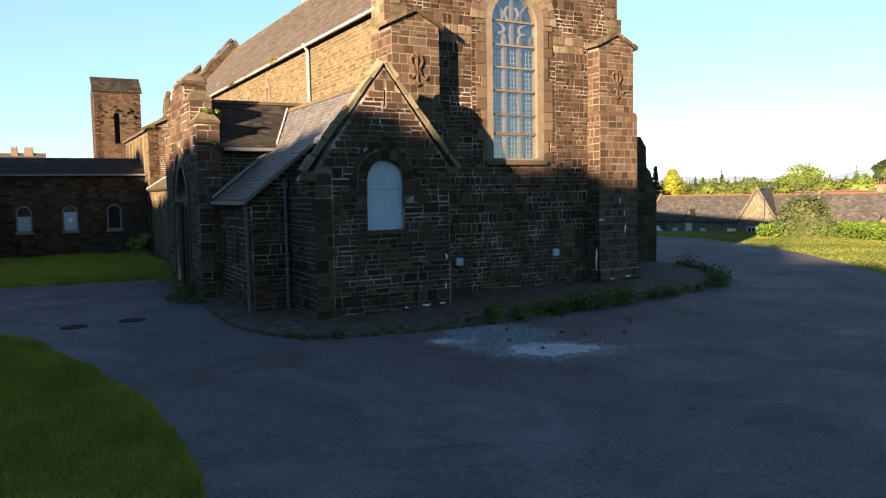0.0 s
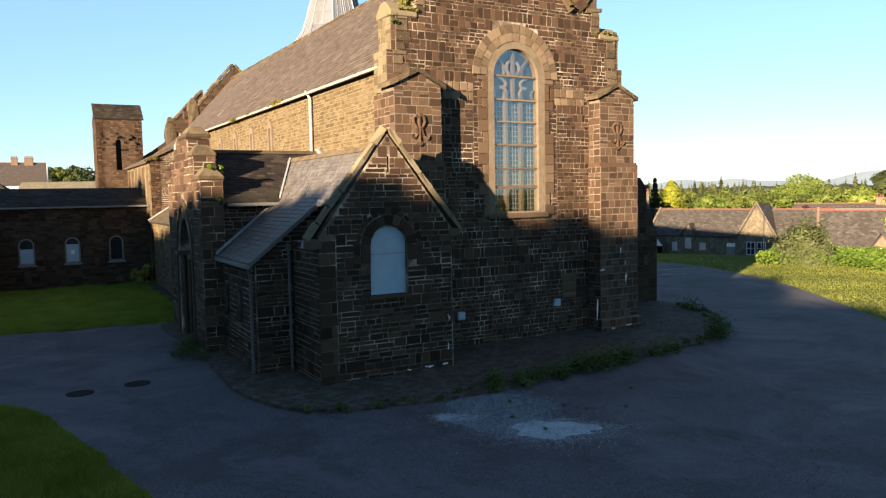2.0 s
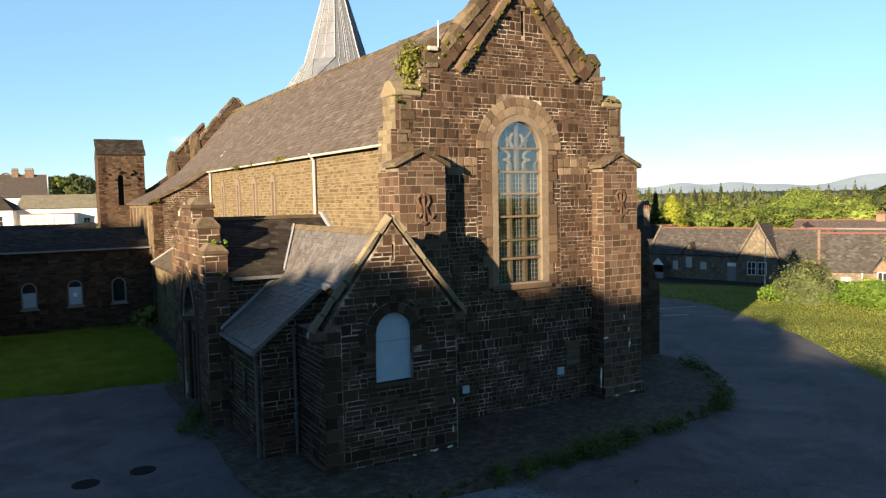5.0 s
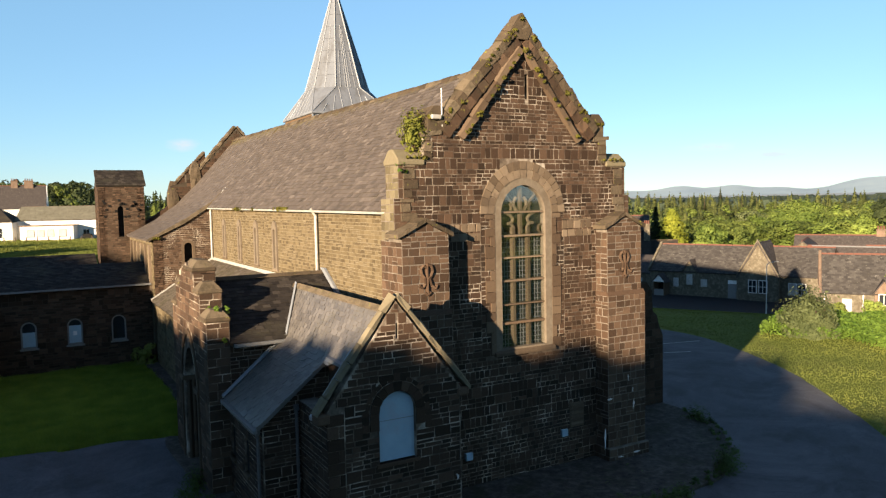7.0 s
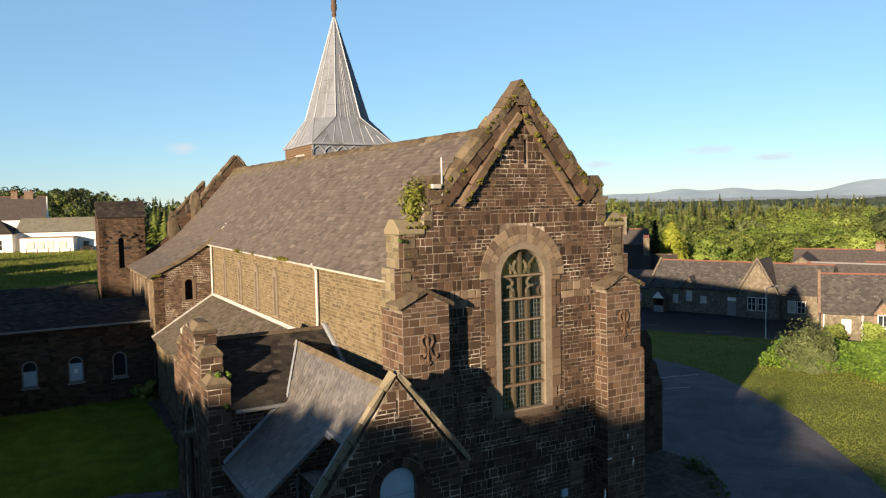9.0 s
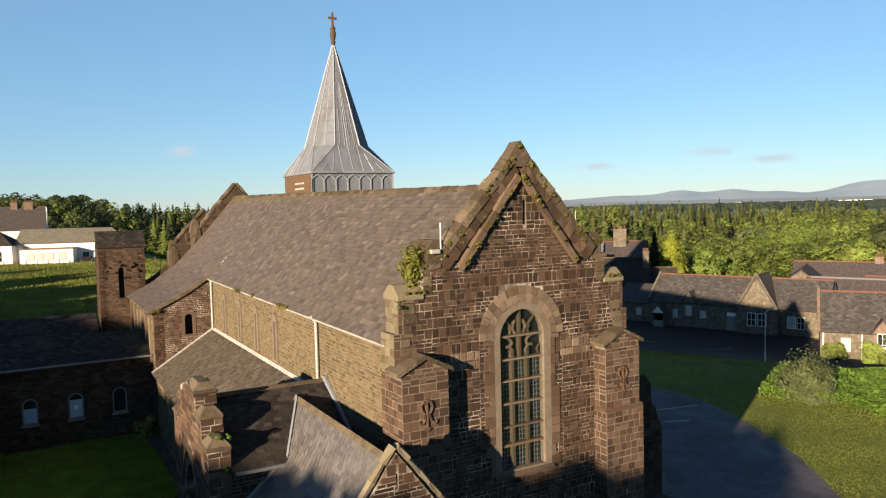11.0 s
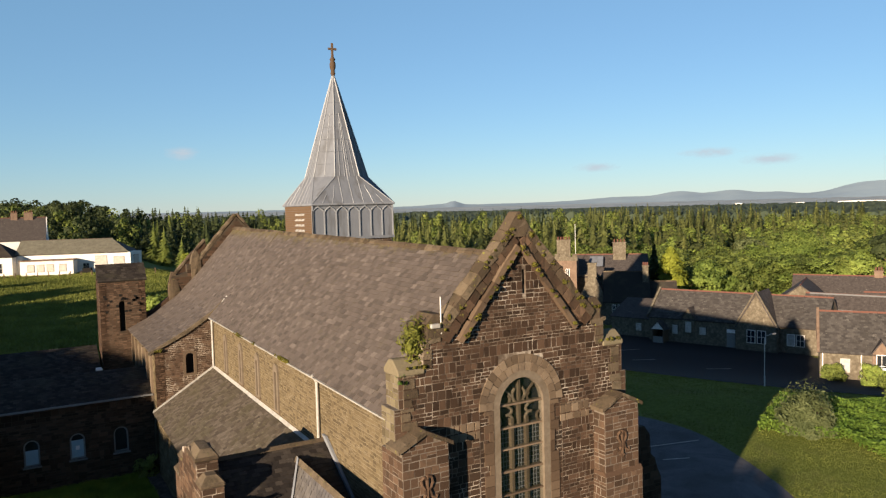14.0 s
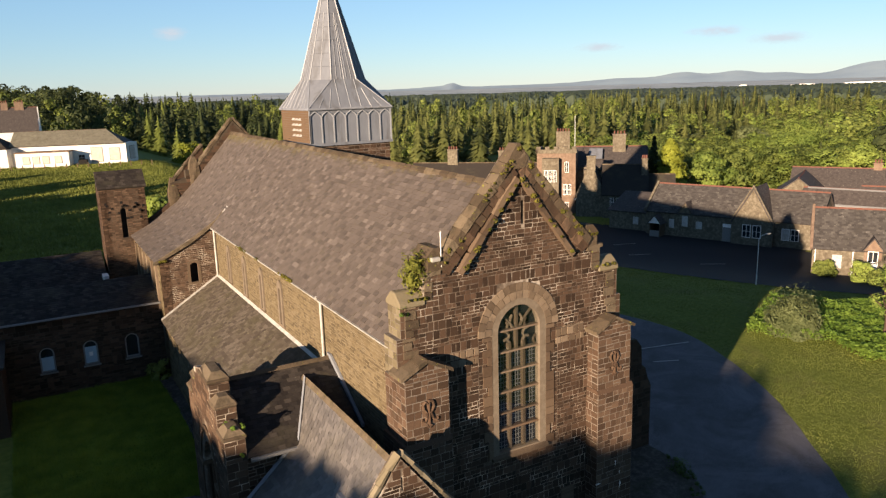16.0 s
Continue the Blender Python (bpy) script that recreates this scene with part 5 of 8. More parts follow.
prism("vestry_ridge", [(VC - 0.14, VY + 0.5, VR - 0.1), (VC, VY + 0.5, VR + 0.07), (VC + 0.14, VY + 0.5, VR - 0.1)], (0, 8.4, 0), M_COPING, vestry)
for pa, pb in ((Vector((WE[0] - 0.05, wy1, WE[1] + 0.04)), Vector((WK[0], wy2, WK[1] + 0.04))), (Vector((WK[0], wy2, WK[1] + 0.04)), Vector((VC - 0.05, 6.95, VR + 0.04)))):
    prism("lead_valley", [pa, pa + Vector((0.0, -0.17, 0.0)), pa + Vector((0, -0.17, 0.04)), pa + Vector((0, 0, 0.09))], pb - pa, M_ROLL, vestry, "bright lead valley gutter")
# lead behind the front gable: an eaves trough, then a strip down the back of the coping into a lead flat
s = Soup()
s.prism([(WK[0] - 0.16, wyf + 0.02, WK[1] - 0.12), (WK[0] + 0.02, wyf + 0.02, WK[1] - 0.12), (WK[0] + 0.02, wyf + 0.02, WK[1] - 0.02), (WK[0] - 0.16, wyf + 0.02, WK[1] - 0.02)], (0, wy0 - wyf - 0.02, 0))
s.prism([(WK[0] - 0.20, wy0 - 0.34, WK[1] - 0.22), (WK[0] - 0.02, wy0 - 0.34, WK[1] - 0.14), (WK[0] - 0.02, wy0 - 0.34, WK[1] - 0.02), (WK[0] - 0.20, wy0 - 0.34, WK[1] - 0.10)], (0, 0.34, 0))
s.obj("lead_trough", M_ROLL, vestry, "pale lead eaves trough")
s = Soup()
s.prism([(-4.36, wyf - 0.02, 3.90), (-4.36, wyf + 0.34, 3.86), (-4.36, wyf + 0.34, 3.96), (-4.36, wyf - 0.02, 4.00)], (WK[0] + 0.04 + 4.36, 0, 1.347 * (WK[0] + 0.04 + 4.36)))
s.obj("lead_gutter", M_ROLL, vestry, "blue-grey lead strip behind the coping")
box("lead_flat", (VX0, VY + 0.6, 3.84), (WK[0] + 0.02, 0.6, 3.94), M_LEAD, vestry)
box("roof_cheek", (WK[0], VY + 0.6, 3.8), (WK[0] + 0.3, 0.62, WK[1] - 0.14), M_STONE, vestry)
F_WF = Frame((0, 0.6, 0), (1, 0, 0), (0, -1, 0))
WF = [(-5.18, 0), (WK[0], 0), (WK[0], WK[1] - 0.15), (-5.18, 3.42)]
wf = wall("wing_wall", F_WF, WF, [], 0.4, M_MORTAR, vestry)
masonry("rubble_facing", F_WF, WF, [], M_STONE, wf, 171, (0.13, 0.22), (0.25, 0.6))
F_WL = Frame((-5.2, 0.64, 0), (0, 1, 0), (-1, 0, 0))
w_holes = [arch(1.55, 2.08, 1.38, 2.26, 8), arch(3.26, 3.79, 1.38, 2.26, 8), [(1.5, 0.25), (1.72, 0.25), (1.72, 0.6), (1.5, 0.6)], [(3.46, 0.25), (3.68, 0.25), (3.68, 0.6), (3.46, 0.6)]]
wl = wall("wing_wall", F_WL, [(0, 0), (4.0, 0), (4.0, 3.3), (0, 3.3)], w_holes, 0.45, M_MORTAR, vestry)
masonry("rubble_facing", F_WL, [(0, 0), (4.0, 0), (4.0, 3.25), (0, 3.25)], w_holes, M_STONE, wl, 173, (0.13, 0.22), (0.25, 0.6))
box("slit_back", (-5.13, 0.9, 0.15), (-5.12, 4.55, 3.2), M_DARK, vestry)
for ya in (2.16, 3.87):
    box("window_sill", (-5.28, ya, 1.28), (-4.9, ya + 0.60, 1.38), M_DRESSED, vestry)
gut = Soup()
gut.box((-5.53, 0.4, 3.24), (-5.40, 4.4, 3.35))
gut.obj("gutter", M_GREYPIPE, vestry)
for px, py, zt in ((-5.31, 0.72, 3.28), (-4.22, 0.42, 3.90)):
    pipe = Soup()
    pipe.tube([(px - 0.06, py, zt), (px, py, zt - 0.3), (px, py, 0.1)], 0.05, 8)
    pipe.obj("downpipe", M_PIPE, vestry, "grey rainwater downpipe")
    hop = Soup()
    hop.box((px - 0.08, py - 0.08, zt - 0.16), (px + 0.06, py + 0.08, zt))
    hop.obj("hopper", M_PIPE, vestry)

# ---- wall boxes on the gable foot ----
vent = thing("wall_panel", "brown louvred vent panel set in the gable foot", "vent panel", at=(6.48, GY, 1.4))
box("panel", (-0.32, -0.05, 0), (0.32, 0.02, 0.9), M_DRESSED, vent, soft=0.01)
for i in range(6):
    prism("slat", [(-0.28, -0.05, 0.08 + 0.13 * i), (-0.28, -0.09, 0.10 + 0.13 * i), (-0.28, -0.05, 0.17 + 0.13 * i)], (0.56, 0, 0), M_JAMB, vent)
for x, z in ((5.88, 1.12), (1.77, 1.02)):
    mb = thing("meter_box", "small pale blue meter box on the stone wall", "meter box", "meter boxes", (x, GY, z))
    box("casing", (-0.14, -0.1, 0), (0.14, 0.02, 0.26), M_BOARD, mb, soft=0.01)
    box("lid", (-0.12, -0.115, 0.02), (0.12, -0.10, 0.24), M_BOARD, mb, soft=0.008)

# lime that has run from the joints of a buttress
rng = random.Random(19)
for x, z, w, h in ((7.45, 2.40, 0.42, 0.10), (8.66, 2.05, 0.10, 0.42), (8.62, 2.62, 0.07, 0.2), (7.25, 0.95, 0.09, 0.9), (8.4, 3.1, 0.06, 0.25), (8.7, 0.25, 0.5, 0.07), (7.9, 0.2, 0.3, 0.06), (-0.05, 1.6, 0.10, 0.22), (-0.08, 0.75, 0.08, 0.3), (-0.2, 0.22, 0.3, 0.09), (-0.75, 0.2, 0.4, 0.08), (-1.4, 0.18, 0.16, 0.08)):
    n = 15
    pts = [(x + w / 2 * math.cos(i * math.tau / n) * rng.uniform(0.15, 1.1), VY - 0.045 if x < 1 else -0.11 if z > 0.55 else -0.23, z + h / 2 * math.sin(i * math.tau / n) * rng.uniform(0.15, 1.1)) for i in range(n)]
    tagged(fixed(prism("lime_stain", pts, (0, 0.02, 0), M_WHITE)), "white lime run on the dark stones", "stain", "lime runs on the walls", kind="structure")


# ---- steeple over the far transept ----
steeple = thing("steeple", "lead-clad broach spire with arcaded base and stone cross", "steeple")
SC = Vector((11.95, 37.15, 0))
SH, Z0, Z1, Z2, Z3 = 3.47, 14.1, 16.80, 19.0, 27.6


def sp(x, y, z):
    return (SC.x + x, SC.y + y, z)


stone_box("steeple_base", sp(-3.3, -3.3, 0.0), sp(3.3, 3.3, Z0), steeple, 201, M_STONE, (0.22, 0.3), (0.3, 0.6), "fl", "brown stone base of the steeple")
box("belfry", sp(-3.38, -3.38, Z0), sp(3.38, 3.38, Z1), M_LEAD, steeple)
box("belfry_sill", sp(-3.5, -3.5, Z0 - 0.12), sp(3.5, 3.5, Z0 + 0.1), M_LEAD, steeple)
box("belfry_cornice", sp(-3.58, -3.58, Z1 - 0.12), sp(3.58, 3.58, Z1 + 0.06), M_LEAD, steeple, soft=0.05)
for i in range(7):                      # arcade of lead panels on the front
    x = -2.95 + 0.983 * i
    s = Soup()
    s.box(sp(x - 0.53, -3.47, Z0 + 0.1), sp(x - 0.44, -3.38, Z1 - 0.5))
    s.obj("colonnette", M_ROLL, steeple)
    s = Soup()
    pts = [sp(x - 0.46 + 0.92 * k / 8, -3.42, Z1 - 0.62 + 0.42 * (1 - abs(k - 4) / 4) ** 0.6) for k in range(9)]
    s.tube(pts, 0.055, 5)
    s.obj("arch_rib", M_ROLL, steeple)
s = Soup()
s.box(sp(3.37, -3.47, Z0 + 0.1), sp(3.46, -3.38, Z1 - 0.1))
s.obj("corner_roll", M_ROLL, steeple)
s = Soup()
s.box(sp(-3.47, -3.47, Z0 + 0.1), sp(-3.36, -3.36, Z1 - 0.1))
s.obj("corner_roll", M_ROLL, steeple)
zz = Z0 + 0.12
while zz < Z1 - 0.15:                   # brown boards on the side, with pale vents
    box("weatherboard", sp(-3.45, -3.3, zz), sp(-3.38, 3.3, zz + 0.17), M_WOODB, steeple)
    zz += 0.19
for r in range(4):
    for c in range(3):
        s = Soup()
        y, z = -1.6 + 0.75 * c, Z0 + 0.55 + 0.42 * r
        s.prism([sp(-3.46, y, z), sp(-3.60, y, z + 0.02), sp(-3.46, y, z + 0.18)], (0, 0.5, 0))
        fixed(s.obj("vent_cowl", M_GUTTER, steeple, "white vent cowl"))
OA, OB = 2.36, 1.05
sq = [sp(-SH - 0.05, -SH - 0.05, Z1), sp(SH + 0.05, -SH - 0.05, Z1), sp(SH + 0.05, SH + 0.05, Z1), sp(-SH - 0.05, SH + 0.05, Z1)]
oc = [sp(x, y, Z2) for x, y in ((-OB, -OA), (OB, -OA), (OA, -OB), (OA, OB), (OB, OA), (-OB, OA), (-OA, OB), (-OA, -OB))]
V = sq + oc + [sp(0, 0, Z3)]
FC = [(0, 1, 5, 4), (1, 2, 7, 6), (2, 3, 9, 8), (3, 0, 11, 10), (0, 4, 11), (1, 6, 5), (2, 8, 7), (3, 10, 9)] + [(4 + i, 4 + (i + 1) % 8, 12) for i in range(8)]
fixed(obj("spire", V, FC, M_LEAD, steeple, "octagonal lead spire with standing seams"))


def seam(a, b, r=0.045):
    s = Soup()
    s.tube([a, b], r, 5)
    s.obj("lead_roll", M_ROLL if r > 0.02 else M_LEAD, steeple)


tip = Vector(sp(0, 0, Z3))
for i in range(8):
    seam(oc[i], tip, 0.06)
for a, b in ((0, 4), (0, 11), (1, 5), (1, 6), (3, 10), (3, 9)):
    seam(V[a], V[b] if b < 12 else V[b], 0.05)
for fa, fb, ba, bb in ((4, 5, 0, 1), (11, 10, 0, 3)):
    A, B, C, D = (Vector(V[k]) for k in (fa, fb, ba, bb))
    for k in range(1, 5):
        u = k / 5
        top = A.lerp(B, u).lerp(tip, 0.55 if k in (2, 3) else 0.35)
        seam(top, A.lerp(B, u), 0.035)
    for k in range(9):
        u = k / 8
        lo = C.lerp(D, u)
        up = A.lerp(B, min(1, max(0, (u - 0.335) / 0.33)))
        hgt = 1 if 0.3 < u < 0.7 else (u / 0.335 if u < 0.5 else (1 - u) / 0.335)
        seam(lo, lo + (up - lo) * min(1, hgt) * (1 if 0.3 < u < 0.7 else 0.9), 0.035)
for fa, fb in ((4, 11), (5, 6), (4, 5)):
    A, B = Vector(V[fa]), Vector(V[fb])
    for k in range(1, 8):
        t = k / 8.5
        seam(A.lerp(tip, t), B.lerp(tip, t), 0.018)
    seam(A.lerp(B, 0.5), A.lerp(B, 0.5).lerp(tip, 0.6), 0.035)
cx, cy = SC.x, SC.y
prof = [(0.16, 27.3), (0.30, 27.55), (0.22, 27.75), (0.34, 28.0), (0.36, 28.35), (0.24, 28.55), (0.34, 28.68), (0.20, 28.85), (0.12, 28.95)]
vs, fs = [], []
for r, z in prof:
    r *= 0.72
    vs += [(cx + r * math.cos(i * math.tau / 10), cy + r * math.sin(i * math.tau / 10), z) for i in range(10)]
for j in range(len(prof) - 1):
    fs += [(j * 10 + i, j * 10 + (i + 1) % 10, (j + 1) * 10 + (i + 1) % 10, (j + 1) * 10 + i) for i in range(10)]
obj("finial", vs, fs, M_JAMB, steeple, "carved stone finial", True)
s = Soup()
s.box((cx - 0.08, cy - 0.08, 28.9), (cx + 0.08, cy + 0.08, 30.0))
s.box((cx - 0.36, cy - 0.07, 29.45), (cx + 0.36, cy + 0.07, 29.62))
s.obj("cross", M_JAMB, steeple, "stone cross")

# ---- stair tower ----
tower = thing("stair_tower", "square brown stone tower with lean slate cap", "tower")
TX0, TX1, TY0, TY1 = -6.15, -2.95, 39.65, 42.6
F_T = Frame((0, TY0, 0), (1, 0, 0), (0, -1, 0))
t_slit = arch(-4.85, -4.45, 7.6, 9.7, 8)
tf = wall("tower_front", F_T, [(TX0, 0), (TX1, 0), (TX1, 11.5), (TX0, 11.5)], [t_slit], 0.5, M_MORTAR_DULL, tower)
rng = random.Random(77)
dark_plates = []
for k in range(26):
    x, z = rng.uniform(TX0 + 0.2, TX1 - 0.2), rng.choice((9.95, 10.1, 10.25, 10.0, 9.6, 9.1)) + rng.uniform(-0.08, 0.08)
    dark_plates.append((x, z))
masonry("rubble_facing", F_T, [(TX0, 4), (TX1, 4), (TX1, 11.45), (TX0, 11.45)], [t_slit], M_ASHLAR, tf, 211, (0.11, 0.158), (0.18, 0.42))
# small dark plates set just proud of the tower's face
for x, z in dark_plates:
    box("putlog_hole", (x - 0.09, TY0 - 0.045, z - 0.08), (x + 0.09, TY0 - 0.035, z + 0.08), M_DARK, tower)
ts = wall("tower_side", Frame((TX0, TY0, 0), (0, 1, 0), (-1, 0, 0)), [(0, 0), (TY1 - TY0, 0), (TY1 - TY0, 11.5), (0, 11.5)], [], 0.5, M_MORTAR_DULL, tower)
masonry("rubble_facing", Frame((TX0, TY0, 0), (0, 1, 0), (-1, 0, 0)), [(0, 4), (TY1 - TY0, 4), (TY1 - TY0, 11.45), (0, 11.45)], [], M_STONE, ts, 213, (0.11, 0.158), (0.18, 0.42))
wall("tower_side", Frame((TX1, TY0, 0), (0, 1, 0), (1, 0, 0)), [(0, 0), (TY1 - TY0, 0), (TY1 - TY0, 11.5), (0, 11.5)], [], 0.5, M_STONE, tower)
wall("tower_back", Frame((0, TY1, 0), (1, 0, 0), (0, 1, 0)), [(TX0, 0), (TX1, 0), (TX1, 11.5), (TX0, 11.5)], [], 0.5, M_STONE, tower)
box("slit_back", (-5.0, TY0 + 0.3, 7.5), (-4.3, TY0 + 0.32, 10.0), M_DARK, tower)
a, b, c, d = (TX0 - 0.12, TY0 - 0.15, 11.45), (TX1 + 0.12, TY0 - 0.15, 11.45), (TX0 - 0.12, TY0 + 1.3, 12.65), (TX1 + 0.12, TY0 + 1.3, 12.65)
r = slab("tower_roof", a, b, c, d, M_SLATE_DARK, tower)
slates("slate_covering", a, b, c, d, M_SLATE_DARK, r, 31, 0.3, 0.22)
prism("tower_gable", [(TX0, TY0, 11.45), (TX0, TY1, 11.45), (TX0, TY0 + 1.3, 12.6)], (TX1 - TX0, 0, 0), M_SLATE_DARK, tower)

# ---- low wing beside the lawn ----
wing = thing("low_wing", "long single-storey dark stone wing with slate roof", "wing")
LY = 29.2
F_L = Frame((0, LY, 0), (1, 0, 0), (0, -1, 0))
l_open = []
l_x = (-11.05, -8.6, -6.15)
for xc in l_x:
    l_open.append(arch(xc - 0.42, xc + 0.42, 1.55, 2.72, 10))
lw = wall("wing_front", F_L, [(-34, 0), (-4.15, 0), (-4.15, 5.0), (-34, 5.0)], l_open, 0.5, M_MORTAR_DULL, wing)
masonry("rubble_facing", F_L, [(-14, 0), (-4.15, 0), (-4.15, 4.95), (-14, 4.95)], l_open, M_STONE, lw, 221, (0.14, 0.22), (0.25, 0.6), 0.018, (0.003, 0.010))
for k, xc in enumerate(l_x):
    fr = thing("wing_window", "", "")
    fr.parent = wing
    wall("window_frame", Frame((0, LY + 0.08, 0), (1, 0, 0), (0, -1, 0)), arch(xc - 0.42, xc + 0.42, 1.55, 2.72, 10), [arch(xc - 0.33, xc + 0.33, 1.65, 2.72, 10)], 0.08, M_GREYPIPE, fr)
    box("window_sill", (xc - 0.5, LY - 0.08, 1.45), (xc + 0.5, LY + 0.2, 1.55), M_GREYPIPE, fr)
    wall("pane", Frame((0, LY + 0.13, 0), (1, 0, 0), (0, -1, 0)), arch(xc - 0.36, xc + 0.36, 1.6, 2.72, 10), [], 0.02, M_GLASS, fr)
    if k < 2:
        box("window_board", (xc - 0.34, LY + 0.10, 1.63), (xc + 0.34, LY + 0.125, 2.5 + 0.2 * k), M_BOARD, fr, "pale blue boarding")
    if k == 1:
        box("notice", (xc - 0.1, LY + 0.085, 2.1), (xc + 0.1, LY + 0.1, 2.35), M_WHITE, fr)
for (ye, ze), (yr, zr), x1 in (((LY - 0.2, 5.0), (32.6, 6.15), -4.15), ((36.2, 5.0), (32.6, 6.15), -4.15), ((38.6, 4.6), (43.0, 6.25), -6.3), ((47.4, 4.6), (43.0, 6.25), -6.3)):
    a, b, c, d = (-34, ye, ze), (x1, ye, ze), (-34, yr, zr), (x1, yr, zr)
    r = slab("wing_roof", a, b, c, d, M_SLATE_DARK, wing)
    if ye < yr:
        slates("slate_covering", (-18, ye, ze), b, (-18, yr, zr), d, M_SLATE_DARK, r, 33, 0.32, 0.24)
gut = Soup()
gut.box((-34, LY - 0.32, 4.9), (-4.2, LY - 0.2, 5.0))
gut.obj("gutter", M_GREYPIPE, wing)
box("wing_back", (-34, 36.0, 0), (-4.2, 36.3, 4.7), M_STONE, wing)
box("wing_front", (-34, 38.8, 0), (-6.35, 39.2, 4.6), M_STONE, wing)
box("lead_corner", (-6.7, 38.3, 4.6), (-6.3, 39.4, 5.1), M_WHITE, wing)
box("yard_wall", (-13.9, 24.0, 0), (-13.3, LY, 4.0), M_STONE, wing)
box("yard_wall_front", (-24, 24.0, 0), (-13.9, 24.6, 4.0), M_STONE, wing)
s = Soup()
s.prism([(-24, 23.8, 3.95), (-13.1, 23.8, 3.95), (-13.1, 29.4, 3.95), (-24, 29.4, 3.95)], (0, 0, 0.12))
s.obj("lean_roof", M_SLATE_DARK, wing)


# ---- fast meshes for leaves and grass ----
def bulk(name, V, k, mat, parent=None, label=""):
    """Loose polygons of k corners each, from an array of corners."""
    V = np.asarray(V, dtype=np.float32).reshape(-1, 3)
    n = len(V) // k
    me = bpy.data.meshes.new(name)
    me.vertices.add(n * k)
    me.vertices.foreach_set("co", V[: n * k].ravel())
    me.loops.add(n * k)
    me.loops.foreach_set("vertex_index", np.arange(n * k, dtype=np.int32))
    me.polygons.add(n)
    me.polygons.foreach_set("loop_start", np.arange(0, n * k, k, dtype=np.int32))
    me.polygons.foreach_set("loop_total", np.full(n, k, dtype=np.int32))
    me.update(calc_edges=True)
    me.materials.append(mat)
    ob = new(name, me)
    if parent is not None:
        ob.parent = parent
    if label:
        ob["label"] = label
    return ob


def unit(a):
    return a / np.maximum(np.linalg.norm(a, axis=-1, keepdims=True), 1e-6)


def cards(P, N, size, rs, aspect=1.6, loose=0.38):
    """Leaf-shaped four-sided cards at P, facing about N."""
    n = len(P)
    N = unit(N + rs.normal(0, loose, (n, 3)))
    A = unit(np.cross(N, rs.normal(0, 1, (n, 3))))
    B = np.cross(N, A)
    s = (size * rs.uniform(0.6, 1.35, n))[:, None]
    return np.stack([P - A * s * aspect / 2, P + B * s * 0.45, P + A * s * aspect / 2, P - B * s * 0.45], 1).reshape(-1, 3)


def broad_crown(rs, height, radius, count, size, low=0.18, lobes=16, loose=0.3):
    """The leaves of a broad-leaved crown: many clumps, with gaps between them."""
    out = []
    per = count // lobes
    for i in range(lobes):
        h = low + (0.97 - low) * (i + rs.uniform(0, 1)) / lobes
        w = radius * (math.sin(math.pi * min(1, max(0.08, (h - low) / (1 - low) * 0.86 + 0.12))) ** 0.7)
        a = rs.uniform(0, math.tau)
        d = w * math.sqrt(rs.uniform(0.05, 0.75))
        c = np.array([d * math.cos(a), d * math.sin(a), h * height])
        r = radius * rs.uniform(0.28, 0.48) * min(1.0, math.sqrt(24 / lobes))
        D = unit(rs.normal(0, 1, (per, 3)) + 0.5 * unit(c - np.array([0, 0, 0.4 * height])))
        R = r * rs.uniform(0.65, 1.05, (per, 1))
        P = c + D * R * np.array([1, 1, 0.75])
        out.append(cards(P, D + np.array([0, 0, 0.25]), size, rs, 1.5, loose))
    return np.concatenate(out)


def cone_crown(rs, height, radius, count, size, low=0.08, power=0.9):
    """The sprays of a conifer: tiers of drooping cards, ragged at the edge."""
    t = rs.uniform(0, 1, count) ** 1.25
    tiers = max(8, int(height / 0.9))
    t = np.clip((np.floor(t * tiers) + rs.uniform(0.05, 0.75, count)) / tiers, 0, 1)
    a = rs.uniform(0, math.tau, count)
    w = radius * (1 - t) ** power * (0.8 + 0.35 * np.sin(a * 5 + t * 40)) * rs.uniform(0.55, 1.05, count) + 0.05
    P = np.stack([w * np.cos(a), w * np.sin(a), height * (low + (1 - low) * t) - w * 0.22], 1)
    N = np.stack([np.cos(a), np.sin(a), np.full(count, 0.9)], 1)
    return cards(P, N, size, rs, 1.8)


def spruce_crown(rs, height, radius, tiers, around=11, low=0.06, power=0.85):
    """A spruce's whorls: drooping boughs in tiers, each bough a kite, with a ragged outline."""
    out = []
    for i in range(tiers):
        t = (i + rs.uniform(0.2, 0.8)) / tiers
        n = max(5, int(around * (1 - 0.45 * t)))
        a = np.arange(n) * math.tau / n + rs.uniform(0, math.tau) + rs.normal(0, 0.12, n)
        r = radius * ((1 - t) ** power) * rs.uniform(0.62, 1.18, n) + 0.004 * height
        z = height * (low + (1 - low) * t)
        fall = r * rs.uniform(0.45, 0.95, n)
        half = math.pi / n * rs.uniform(1.0, 1.5, n)
        root = np.stack([0 * a, 0 * a, np.full(n, z + 0.05 * height)], 1)
        side = lambda q: np.stack([0.62 * r * np.cos(a + q), 0.62 * r * np.sin(a + q), z - 0.35 * fall], 1)
        tip = np.stack([r * np.cos(a), r * np.sin(a), z - fall + 0.25 * r], 1)
        out.append(np.stack([root, side(-half), tip, side(half)], 1).reshape(-1, 3))
    out.append(np.array([[0.012, 0, 0.9], [0, 0.012, 0.9], [0, 0, 1.02], [-0.012, 0, 0.9]]) * height)
    return np.concatenate(out)


